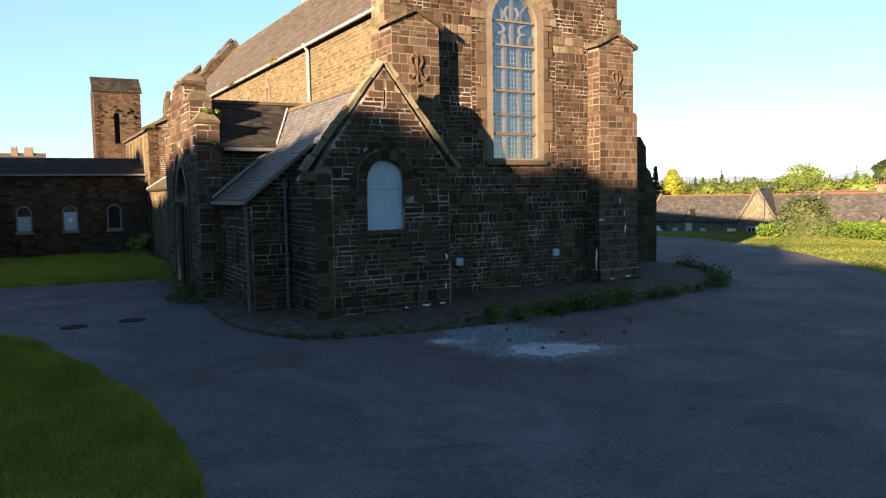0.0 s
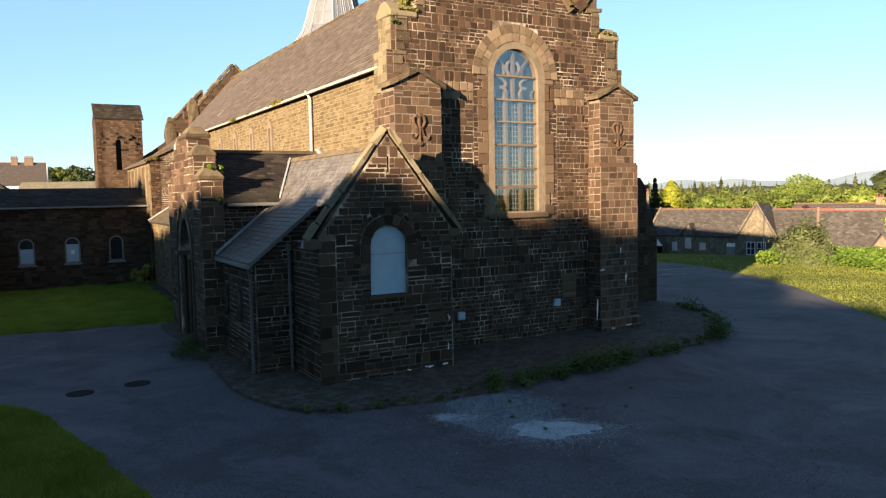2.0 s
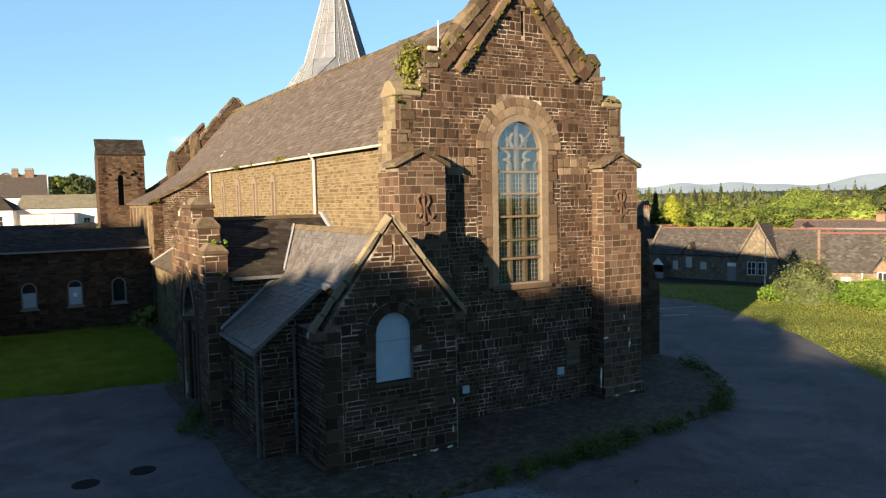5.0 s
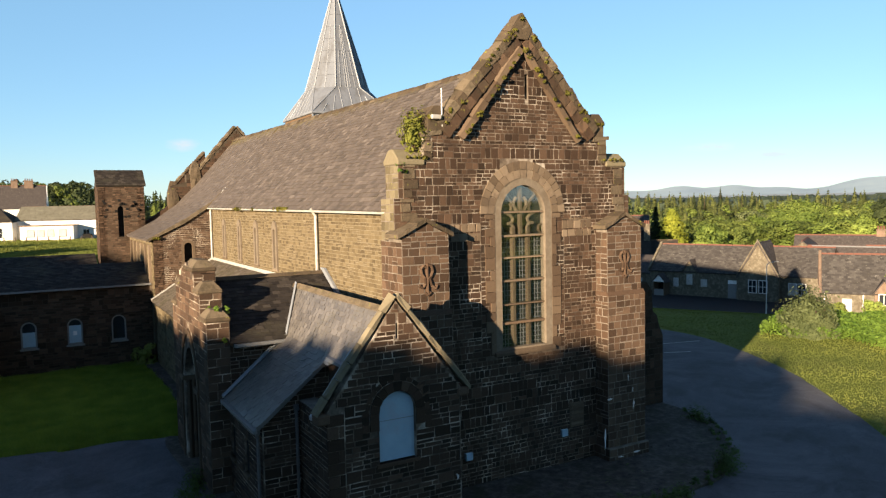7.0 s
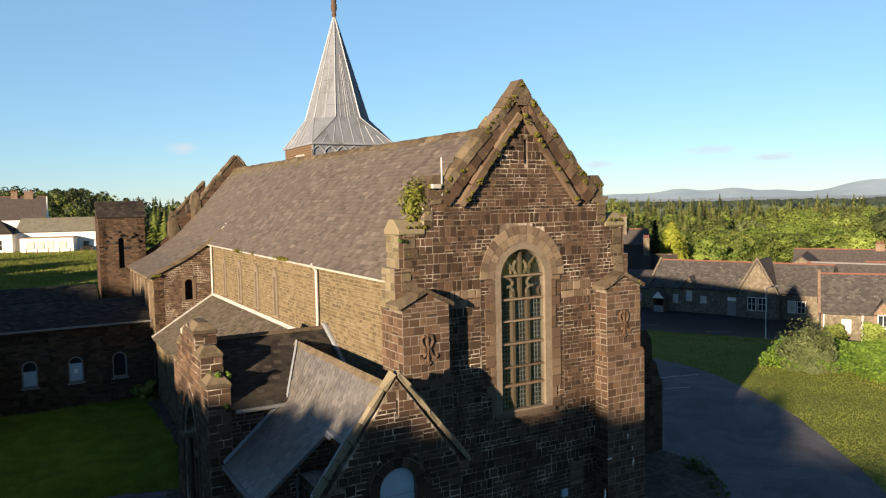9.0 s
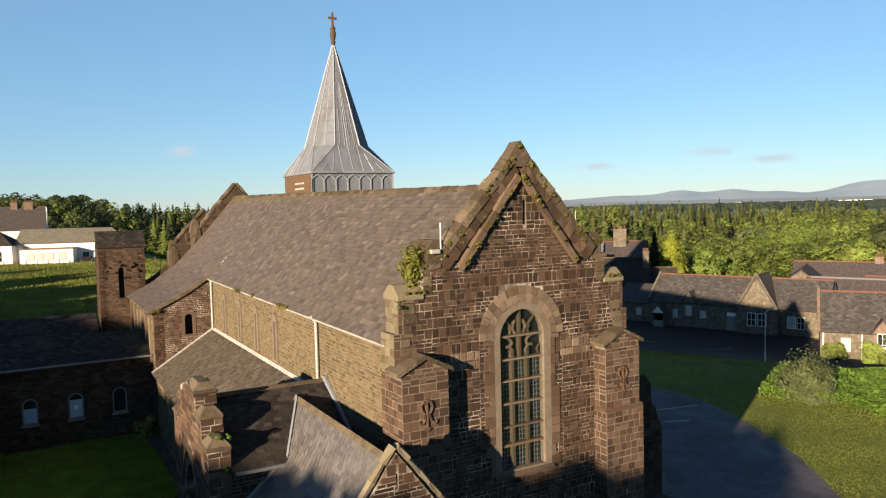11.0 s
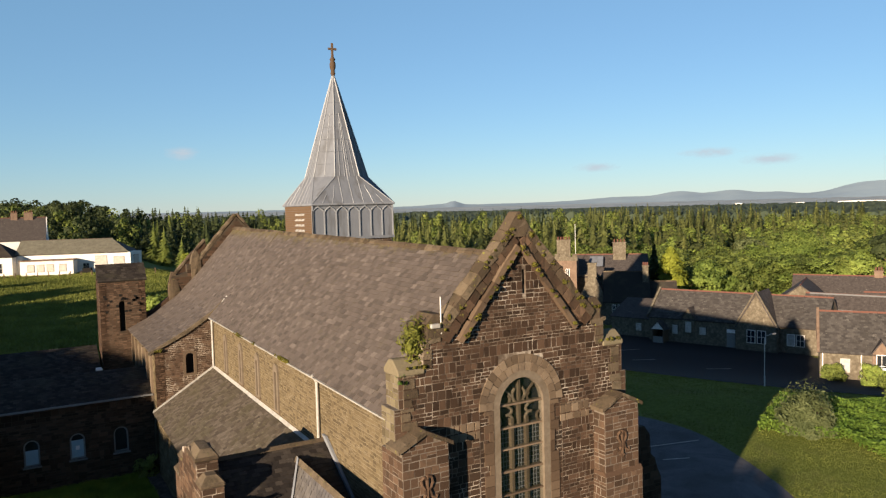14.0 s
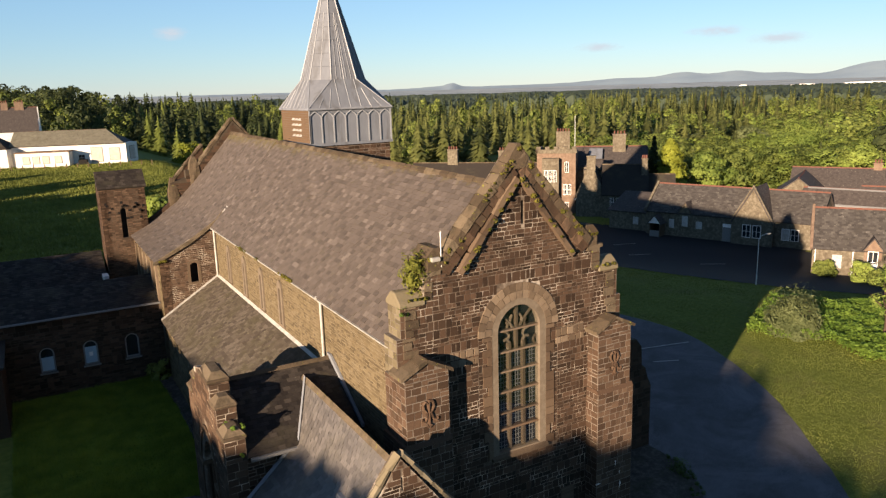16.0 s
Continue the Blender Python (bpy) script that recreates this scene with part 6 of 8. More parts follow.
def trunk_mesh(name, height, r, mat, parent, limbs=0, seed=1, lean=0.0):
    rng = random.Random(seed)
    s = Soup()

    def limb(a, d, length, rad, levels=4):
        p = Vector(a)
        d = Vector(d).normalized()
        prev = None
        for k in range(levels + 1):
            q = rad * (1 - 0.85 * k / levels)
            x = d.orthogonal().normalized()
            y = d.cross(x)
            rg = [p + (x * math.cos(i * math.tau / 7) + y * math.sin(i * math.tau / 7)) * q for i in range(7)]
            if prev:
                s.add(prev + rg, [(i, (i + 1) % 7, 7 + (i + 1) % 7, 7 + i) for i in range(7)])
            prev = rg
            d = (d + Vector((rng.uniform(-0.15, 0.15), rng.uniform(-0.15, 0.15), 0.06))).normalized()
            p = p + d * length / levels
    limb((0, 0, -0.3), (lean, 0, 1), height, r, 6)
    for i in range(limbs):
        a = rng.uniform(0, math.tau)
        limb((0, 0, height * rng.uniform(0.25, 0.75)), (math.cos(a), math.sin(a), 0.7), height * 0.4, r * 0.45)
    return s.obj(name, mat, parent, smooth=True)


def tree(name, at, label, kind, height, radius, leaf, seed, count=1800, size=0.42, category="tree", group="", low=0.18, power=0.9):
    t = thing(name, label, category, group, (at[0], at[1], land(*at)))
    rs = np.random.RandomState(seed)
    trunk_mesh("trunk", height * (0.72 if kind == "broad" else 0.9), height * 0.018 + 0.05, M_BARK, t, 7 if kind == "broad" else 0, seed)
    V = spruce_crown(rs, height, radius, 26, 15) if kind == "spruce" else cone_crown(rs, height, radius, count, size, low, power) if kind == "cone" else broad_crown(rs, height, radius, count, size, low)
    bulk("crown", V, 4, leaf, t)
    return t


def thicket(name, spots, label, leaf, seed, per=330, size=0.06, kind="stuff"):
    """A wood as one object: spots of (x, y, height, radius, is_cone)."""
    rs = np.random.RandomState(seed)
    stock = {c: [(spruce_crown(rs, 1.0, 0.2, 15 if per < 400 else 22, 10 if per < 400 else 14) if c else broad_crown(rs, 1.0, 0.36, per, size, 0.12, 13, 0.16)) for _ in range(6)] for c in (0, 1)}
    out = []
    for x, y, h, r, c in spots:
        M = stock[c][rs.randint(6)].copy()
        a = rs.uniform(0, math.tau)
        ca_, sa_ = math.cos(a), math.sin(a)
        k = r / (0.2 if c else 0.36)
        X = (M[:, 0] * ca_ - M[:, 1] * sa_) * k + x
        Y = (M[:, 0] * sa_ + M[:, 1] * ca_) * k + y
        out.append(np.stack([X, Y, M[:, 2] * h + land(x, y) - 0.3], 1))
    ob = bulk(name, np.concatenate(out), 4, leaf)
    return tagged(ob, label, "woodland", kind=kind)


CAM0 = (-10.8, -20.4)


def polar(az, dist):
    """A place by its bearing (degrees east of +y) and distance from the drive's corner."""
    return CAM0[0] + dist * math.sin(radians(az)), CAM0[1] + dist * math.cos(radians(az))


# ---- unseen belt of tall trees to the south-west, added to shade the church's foot ----
rng = random.Random(41)
spots = []
BELT = -62.0
across = Vector((-S_DIR.y, S_DIR.x, 0))
for row in range(2):
    for i in range(-44, 54):
        p = S_DIR * (BELT - 3.5 * row + rng.uniform(-1.0, 1.0)) + across * (i * 2.1 + rng.uniform(-0.6, 0.6))
        spots.append((p.x, p.y, 15.2 + rng.uniform(-0.3, 0.3), 3.0, 0))
thicket("tree_belt", spots, "unseen dense belt of tall broad-leaved trees, added to cast shade", M_LEAF, 401, 200, 0.10)
# leaf screen whose top edge is shaped to place the shade line
rs = np.random.RandomState(411)
n = 45000
al, dp = rs.uniform(-92, 190, n), rs.uniform(-2.2, 2.2, n)
lift = lambda q: np.clip(q, 0, 1) ** 2 * (3 - 2 * np.clip(q, 0, 1))
tops = 16.25 + 0.12 * np.sin(al * 0.45) + 0.06 * np.sin(al * 1.7 + 1.0)
tops += 0.22 * lift((-1.2 - al) / 2) - 0.2 * lift((al - 1) / 2) + (-3.0 + 0.6 * np.sin(al * 0.9)) * lift((-5.5 - al) / 6)      # lower towards the lawn, to leave it sunlit
tops += 3.7 * lift((al - 25.5) / 4.5) + (4.6 + 2.2 * np.sin(al * 0.31) + 1.2 * np.sin(al * 0.83)) * lift((al - 46) / 8)      # taller by the meadow, to shade it and the low wing
P = np.stack([S_DIR.x * (BELT + dp) + across.x * al, S_DIR.y * (BELT + dp) + across.y * al, 4.0 + (tops - 4.0) * rs.uniform(0, 1, n) ** 0.6], 1)
tagged(bulk("belt_hedge", cards(P, np.tile([-S_DIR.x, -S_DIR.y, 0.2], (n, 1)), 1.0, rs), 4, M_LEAF), "unseen leaf screen in the belt, its top shaped to set the shade line", "woodland", kind="stuff")
s = Soup()
for x, y, h, r, c in spots[::2]:
    s.tube([(x, y, -0.2), (x + 0.2, y, h * 0.6)], 0.22, 6)
tagged(s.obj("belt_trunks", M_BARK), "trunks of the unseen tree belt", "woodland", kind="stuff")

# ---- woods ----
rng = random.Random(42)
dark, pines, mid, pale = [], [], [], []
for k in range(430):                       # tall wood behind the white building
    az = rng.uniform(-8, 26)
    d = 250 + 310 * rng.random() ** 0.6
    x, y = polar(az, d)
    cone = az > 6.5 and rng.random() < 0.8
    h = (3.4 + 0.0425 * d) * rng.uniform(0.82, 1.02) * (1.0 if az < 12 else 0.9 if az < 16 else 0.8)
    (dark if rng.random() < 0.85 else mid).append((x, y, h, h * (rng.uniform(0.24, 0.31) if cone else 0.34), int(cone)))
for k in range(330):                       # pines in the middle distance
    az = rng.uniform(20, 44)
    d = rng.uniform(190, 480)
    x, y = polar(az, d)
    h = rng.uniform(11, 18)
    cone = rng.random() < 0.85
    (pines if cone else mid).append((x, y, h, h * (0.28 if cone else 0.30), int(cone)))
for k in range(800):                       # mixed wood to the east
    az = rng.uniform(40, 66)
    d = 165 + 520 * rng.random() ** 1.4
    x, y = polar(az, d)
    cone = rng.random() < (0.84 if d > 230 and az < 53 else 0.42 if d > 250 else 0.05)
    h = min(rng.uniform(7.5, 11), 8.0 + 0.008 * d) if not cone else (8.0 + 0.0185 * d) * (0.55 + 0.47 * rng.random() ** 2)
    r = rng.random()
    (pines if cone or r < 0.08 else mid if r < 0.66 else pale).append((x, y, h, h * (rng.uniform(0.25, 0.33) if cone else 0.50), int(cone)))
for k in range(230):                       # spruces that stand above the far wood
    az = rng.uniform(18, 66)
    d = rng.uniform(380, 760)
    x, y = polar(az, d)
    h = 10 + 8.5 * rng.random() ** 1.6 if az > 44 else rng.uniform(15, 19.5)
    (dark if az < 40 else pines).append((x, y, h, h * 0.22, 1))
ring_ = []
for k in range(240):                       # woods that close the place to the south-east and north-west
    az = rng.uniform(72, 178) if k < 170 else rng.uniform(-80, -12)
    d = rng.uniform(120, 170) if k < 170 else rng.uniform(210, 260)
    x, y = polar(az, d)
    ring_.append((x, y, rng.uniform(5, 7) if 60 < az < 180 else rng.uniform(11, 15), 5.5, 0))
for k in range(70):                        # unseen tall trees to the west, added to shade the wood's lower part
    ring_.append((rng.uniform(-85, -48), rng.uniform(235, 430), rng.uniform(17, 22), 6.0, 0))
thicket("outer_wood", ring_, "belt of mixed trees around the grounds, the western ones added as shade", M_LEAF, 405, 130, 0.09)
NEAR = 225.0
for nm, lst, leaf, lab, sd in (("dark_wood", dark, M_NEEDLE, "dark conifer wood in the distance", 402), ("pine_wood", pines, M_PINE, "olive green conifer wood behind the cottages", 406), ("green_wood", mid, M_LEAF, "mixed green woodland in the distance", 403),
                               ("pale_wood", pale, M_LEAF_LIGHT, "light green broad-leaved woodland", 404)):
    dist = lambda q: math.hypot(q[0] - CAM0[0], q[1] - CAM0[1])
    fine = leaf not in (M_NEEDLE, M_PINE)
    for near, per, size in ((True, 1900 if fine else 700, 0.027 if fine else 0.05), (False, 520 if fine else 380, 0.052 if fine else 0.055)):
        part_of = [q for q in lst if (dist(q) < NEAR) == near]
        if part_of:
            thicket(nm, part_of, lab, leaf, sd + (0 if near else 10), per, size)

# the closed canopy beyond, one bumpy sheet, its leaf colours tinted with haze
rs = np.random.RandomState(7)
AZ = np.radians(np.linspace(-8, 72, 420))
RR = 640 * (2700 / 640) ** np.linspace(0, 1, 150)
A, R = np.meshgrid(AZ, RR)
X, Y = CAM0[0] + R * np.sin(A), CAM0[1] + R * np.cos(A)
Z = 4.5 + rs.uniform(-2.2, 2.2, X.shape) + 2.0 * np.sin(X / 37) * np.cos(Y / 53) + 1.5 * np.sin(X / 11 + Y / 17)
Z -= 9.0 * np.clip((R - 1300) / 1300, 0, 1)
Z[0, :] = -6
n0, n1 = X.shape
idx = np.arange(n0 * n1).reshape(n0, n1)
q = np.stack([idx[:-1, :-1], idx[:-1, 1:], idx[1:, 1:], idx[1:, :-1]], -1).reshape(-1)
P = np.stack([X, Y, Z], -1).reshape(-1, 3)[q]
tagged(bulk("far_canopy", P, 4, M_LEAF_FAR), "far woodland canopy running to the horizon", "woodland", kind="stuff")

# plain and hills, the air's haze put into their base colours
M_HAZY_PLAIN = surface("haze_tinted_land", [(0.3, (0.20, 0.24, 0.255)), (0.7, (0.345, 0.38, 0.375))], 0.006, 1.0, per="none", relief=0, stretch=(1, 1, 4))
M_HILL = surface("haze_tinted_hills", [(0.3, (0.205, 0.275, 0.330)), (0.7, (0.258, 0.332, 0.368))], 0.0035, 1.0, per="none", relief=0, stretch=(1, 1, 5))


def hill_rise(az):
    g = lambda c, w, h: h * math.exp(-((az - c) / w) ** 2)
    rise = 0.0012 + 0.0015 * smooth((az - 20) / 20) + g(47.6, 1.7, 0.0085) + g(51.2, 1.9, 0.0092) + g(54.3, 1.4, 0.0045) + g(43.5, 3.2, 0.0045) + g(62.0, 4.0, 0.0155) + g(59, 1.6, 0.004)
    return rise + 0.0045 * math.exp(-((az - 30.6) / 0.55) ** 2) + 0.0018 * math.exp(-((az - 29.5) / 1.6) ** 2) + 0.0004 * noise.noise(Vector((az * 1.3, 0, 0)))


def far_strip(name, R0, R1, rise, mat, label):
    v, f = [], []
    n = 260
    for i in range(n + 1):
        az = -15 + 95 * i / n
        x0, y0 = polar(az, R0)
        x1, y1 = polar(az, R1)
        v += [(x0, y0, -8), (x1, y1, 16 + R1 * rise(az))]
        if i:
            f.append((2 * i - 2, 2 * i, 2 * i + 1, 2 * i - 1))
    tagged(obj(name, v, f, mat, None, "", True), label, "backdrop", kind="structure")


far_strip("backdrop_hills", 3900, 4450, hill_rise, M_HILL, "skyline hills, blue with haze put into their colour")
far_strip("backdrop_plain", 2500, 3850, lambda az: -0.0009 + 0.0005 * noise.noise(Vector((az * 0.8, 3, 0))), M_HAZY_PLAIN, "far plain with fields, haze put into its colour")

for a0, a1, z0, z1 in ((54.7, 56.5, -8, 2.0), (58.0, 60.9, -8, 4.0), (51.4, 51.9, -8, 4.0)):
    (x0, y0), (x1, y1), (x2, y2) = polar(a0, 2440), polar(a1, 2440), polar(a1, 2475)
    s = Soup()
    s.prism([(x0, y0, z0), (x1, y1, z0), (x1, y1, z1 - 1.5), ((x0 + x1) / 2, (y0 + y1) / 2, z1), (x0, y0, z1 - 1.5)], (x2 - x1, y2 - y1, 0))
    tagged(s.obj("far_shed", M_RENDER), "long low white shed far out on the plain", "shed", "sheds on the plain")

# the clouds' sunlit look is emission: each card glows by itself
M_CLOUD, t_, b_ = nodes_of("glowing_cloud")
co = t_.nodes.new("ShaderNodeTexCoord")
mp = add(t_, "ShaderNodeMapping", Location=(-1, -1, -1), Scale=(2, 2, 2))
t_.links.new(co.outputs["Generated"], mp.inputs["Vector"])
gr = t_.nodes.new("ShaderNodeTexGradient")
gr.gradient_type = "QUADRATIC_SPHERE"
t_.links.new(mp.outputs["Vector"], gr.inputs["Vector"])
puff = t_.nodes.new("ShaderNodeMath")
puff.operation = "MULTIPLY"
t_.links.new(gr.outputs["Fac"], puff.inputs[0])
t_.links.new(noise_at(t_, 0.012, 6, 0.6, place(t_, (1, 1, 2.5))), puff.inputs[1])
em = add(t_, "ShaderNodeEmission", Color=(0.62, 0.80, 0.95, 1), Strength=0.31)
tp = t_.nodes.new("ShaderNodeBsdfTransparent")
ms_ = t_.nodes.new("ShaderNodeMixShader")
t_.links.new(ramp(t_, puff.outputs[0], [(0.10, (0, 0, 0)), (0.40, (0.8, 0.8, 0.8))]), ms_.inputs["Fac"])
t_.links.new(tp.outputs[0], ms_.inputs[1])
t_.links.new(em.outputs[0], ms_.inputs[2])
t_.links.new(ms_.outputs[0], t_.nodes["Material Output"].inputs["Surface"])
for az, el, wide, tall in ((49.8, 3.45, 12.5, 1.5), (53.8, 2.8, 11.0, 1.7), (41.6, 2.7, 9.5, 1.4), (62.6, 3.8, 6.5, 1.4), (62.0, 2.5, 8.0, 1.1), (10.3, 4.4, 7.0, 2.0)):
    v_ = []
    for da, de in ((-0.5, -0.5), (0.5, -0.5), (0.5, 0.5), (-0.5, 0.5)):
        x, y = polar(az + da * wide, 4420)
        v_.append((x, y, 15.2 + 4420 * math.tan(radians(el + de * tall))))
    tagged(obj("cloud", v_, [(0, 1, 2, 3)], M_CLOUD), "small pale evening cloud low over the hills", "cloud", "low clouds", kind="structure")

M_WILLOW = leaf_material("silver_leaves", (0.070, 0.092, 0.034), (0.215, 0.25, 0.110), 0.8)
# ---- trees and shrubs that stand out ----
T = lambda az, d: polar(az, d)
tree("golden_cypress", T(46.9, 150), "golden yellow-green cypress behind the cottage roofs", "cone", 12.5, 5.0, M_LEAF_GOLD, 51, 12000, 0.36, low=0.02, power=0.62)
tree("golden_cypress", T(47.6, 147), "golden yellow-green cypress behind the cottage roofs", "cone", 6.8, 2.2, M_LEAF_GOLD, 52, 3200, 0.34, low=0.02)
tree("dark_cypress", T(45.7, 150), "dark narrow cypress beside a golden one", "cone", 13.0, 2.2, M_NEEDLE, 53, 4600, 0.34, low=0.02)
tree("sycamore", T(55.8, 188), "large rounded sycamore in full leaf", "broad", 11.3, 8.6, M_LEAF_LIGHT, 54, 18000, 0.32)
tree("sycamore", T(59.4, 168), "rounded sycamore in full leaf", "broad", 9.2, 6.0, M_LEAF_LIGHT, 55, 7000, 0.40)
tree("sycamore", T(52.0, 164), "low rounded tree in full leaf", "broad", 8.0, 6.0, M_LEAF, 56, 6500, 0.36)
tree("sycamore", T(49.4, 158), "bright green tree behind the cottages", "broad", 8.6, 5.5, M_LEAF_LIGHT, 57, 6000, 0.36)
tree("willow_tree", T(52.6, 215), "pale grey-green willow among darker trees", "broad", 9.8, 6.0, M_WILLOW, 58, 6000, 0.38)
for k, (az, d, h) in enumerate(((45.2, 480, 17.5), (48.5, 470, 17.0), (49.0, 480, 16.5), (50.3, 480, 20.0), (52.0, 470, 15.5), (52.6, 480, 15.8), (43.6, 430, 17.5))):
    tree("spruce", T(az, d), "dark spruce standing above the wood", "spruce", h, h * 0.2, M_NEEDLE, 60 + k, 1900, 0.6, group="spruces above the wood")
pine = thing("scots_pine", "tall pine with a bare reddish trunk", "tree", "", (*T(61.2, 170), land(*T(61.2, 170))))
trunk_mesh("trunk", 11.5, 0.3, M_WOOD, pine, 5, 70)
bulk("crown", broad_crown(np.random.RandomState(70), 15.0, 4.0, 1600, 0.6, 0.62, 10), 4, M_NEEDLE, pine)
tree("ash_tree", (1.0, 66.0), "young leafy tree beyond the stair tower", "broad", 7.0, 3.0, M_LEAF_LIGHT, 71, 2200, 0.4)
tree("gorse_bush", T(10.6, 245), "yellow-green bush at the wood's edge", "broad", 6.5, 5.0, M_LEAF_GOLD, 72, 1500, 0.55, "bush")
tree("gorse_bush", T(12.2, 245), "yellow-green bush at the wood's edge", "broad", 5.5, 4.0, M_LEAF_GOLD, 73, 1200, 0.55, "bush")


def shrub(name, at, label, height, radius, leaf, seed, count=900, size=0.16, stems=14, lobes=14):
    b = thing(name, label, "shrub", "", (at[0], at[1], at[2] if len(at) > 2 else land(*at)))
    rs_ = np.random.RandomState(seed)
    rng_ = random.Random(seed)
    s_ = Soup()
    for i in range(stems):
        a = rng_.uniform(0, math.tau)
        r_ = radius * rng_.uniform(0.2, 0.8)
        s_.tube([(0, 0, -0.05), (r_ * 0.5 * math.cos(a), r_ * 0.5 * math.sin(a), height * 0.4), (r_ * math.cos(a), r_ * math.sin(a), height * rng_.uniform(0.6, 0.9))], 0.012 * height, 4)
    s_.obj("stem", M_BARK, b)
    bulk("foliage", broad_crown(rs_, height, radius, count, size, 0.05, lobes), 4, leaf, b)
    return b


tree("sapling", (39.5, 6.7), "slender young tree at the edge of the weeds", "broad", 5.4, 1.2, M_LEAF_LIGHT, 74, 900, 0.13, low=0.3)
ws = thing("willow_shrub", "pale silvery willow shrub on the lawn", "shrub", at=(36.0, 11.2, land(36.0, 11.2)))
rs = np.random.RandomState(81)
n = 8500
D_ = unit(rs.normal(0, 1, (n, 3)))
D_[:, 2] = np.abs(D_[:, 2])
lump = 1 + 0.16 * np.sin(D_[:, 0] * 7 + 1) * np.sin(D_[:, 1] * 6) + 0.12 * np.sin(D_[:, 2] * 11 + D_[:, 0] * 9)
P = D_ * np.array([1.85, 1.85, 2.7]) * (lump * rs.uniform(0.25, 1, n) ** 0.25)[:, None]
sprig = rs.uniform(0, 1, n) < 0.20
P[sprig] *= rs.uniform(1.0, 1.28, (sprig.sum(), 1)) * np.array([0.95, 0.95, 1.1])
bulk("foliage", cards(P, D_ + np.array([0, 0, 0.25]), 0.12, rs, 2.2), 4, M_WILLOW, ws)
s = Soup()
for k in range(9):
    a = k * 0.7
    s.tube([(0, 0, -0.05), (0.5 * math.cos(a), 0.5 * math.sin(a), 1.0), (1.1 * math.cos(a), 1.1 * math.sin(a), 1.9)], 0.04, 5)
s.obj("stem", M_BARK, ws)
for k, (x, y, h, r) in enumerate(((67.5, 28.8, 1.8, 1.3), (66.8, 24.6, 2.2, 1.6), (66.0, 21.5, 1.6, 1.6), (64.5, 18.5, 2.4, 2.0), (69.0, 30.6, 1.5, 1.0))):
    shrub("garden_shrub", (x, y), "overgrown green shrub against the cottage wall", h, r, M_LEAF_LIGHT if k % 2 else M_LEAF, 90 + k, 2400, 0.16, 8, 40)
shrub("ivy_shrub", (-4.7, 28.4), "small dark shrub in the corner of the lawn", 1.1, 0.9, M_LEAF, 97, 700, 0.14)

# ---- grass ----
def inside(poly, P_):
    c = np.zeros(len(P_), bool)
    x, y = P_[:, 0], P_[:, 1]
    for (xa, ya), (xb, yb) in zip(poly, poly[1:] + poly[:1]):
        if ya != yb:
            c ^= ((ya > y) != (yb > y)) & (x < (xb - xa) * (y - ya) / (yb - ya) + xa)
    return c


def ease(a):
    a = np.clip(a, 0, 1)
    return a * a * (3 - 2 * a)


def tufts(name, count, area, accept, tall, wide, mat, seed, label):
    """Single blades, a triangle each, thicker and thinner in patches."""
    rs_ = np.random.RandomState(seed)
    x0, x1, y0, y1 = area
    P_ = np.stack([rs_.uniform(x0, x1, count), rs_.uniform(y0, y1, count)], 1)
    P_ = P_[accept(P_)]
    n = len(P_)
    x, y = P_[:, 0], P_[:, 1]
    z_ = -5.0 * ease((0.85 * x + 0.53 * y - 40) / 42) * ease((x - 15) / 25) + 2.0 * ease((y - 70) / 110) * ease((60 - x) / 50)
    patch = 1.0 + 0.35 * np.sin(x * 0.9 + 2 * np.sin(y * 0.5)) * np.sin(y * 1.1 + 1.7 * np.sin(x * 0.4)) + 0.2 * np.sin(x * 3.1) * np.sin(y * 2.7)
    a = rs_.uniform(0, math.tau, n)
    h = tall * rs_.uniform(0.45, 1.25, n) * patch
    w = wide * rs_.uniform(0.6, 1.3, n)
    lean = rs_.normal(0, 0.35, (n, 2)) * h[:, None]
    B = np.stack([x - w * np.cos(a), y - w * np.sin(a), z_], 1)
    C = np.stack([x + w * np.cos(a), y + w * np.sin(a), z_], 1)
    D = np.stack([x + lean[:, 0], y + lean[:, 1], z_ + h], 1)
    return tagged(bulk(name, np.stack([B, C, D], 1).reshape(-1, 3), 3, mat), label, "grass", kind="stuff")


off_road = lambda q: ~inside(ROAD, q) & ~inside(APRON, q)
tufts("lawn_grass", 170000, (-15.5, -8.8, -14, 5), off_road, 0.10, 0.012, M_GRASS, 301, "short rough lawn beside the drive")
tufts("yard_grass", 110000, (-13.2, -4.3, 11.5, 29), off_road, 0.20, 0.022, M_LUSH, 302, "unmown grass of the small yard")
tufts("verge_grass", 200000, (18, 62, -10, 44), lambda q: off_road(q) & ~inside(CARPARK, q), 0.06, 0.03, M_MEADOW, 303, "rough grass beyond the drive")
tufts("meadow_grass", 150000, (-30, 30, 48, 190), off_road, 0.38, 0.10, M_MEADOW, 304, "long meadow grass towards the white building")
M_NETTLE = leaf_material("bright_weeds", (0.075, 0.150, 0.022), (0.215, 0.335, 0.055), 0.9)
STAND = [(33.2, 13.0), (34.6, 10.2), (36.3, 8.6), (34.5, 4.8), (42, 3), (52, 8), (46, 13), (42, 17.5)]
rs = np.random.RandomState(305)
n = 60000
P = np.stack([rs.uniform(33, 52, n), rs.uniform(3, 17.5, n), np.zeros(n)], 1)
P = P[inside(STAND, P)]
n = len(P)
tuft_h = 0.75 + 0.2 * np.sin(P[:, 0] * 2.1 + 2 * np.sin(P[:, 1])) * np.sin(P[:, 1] * 1.7)
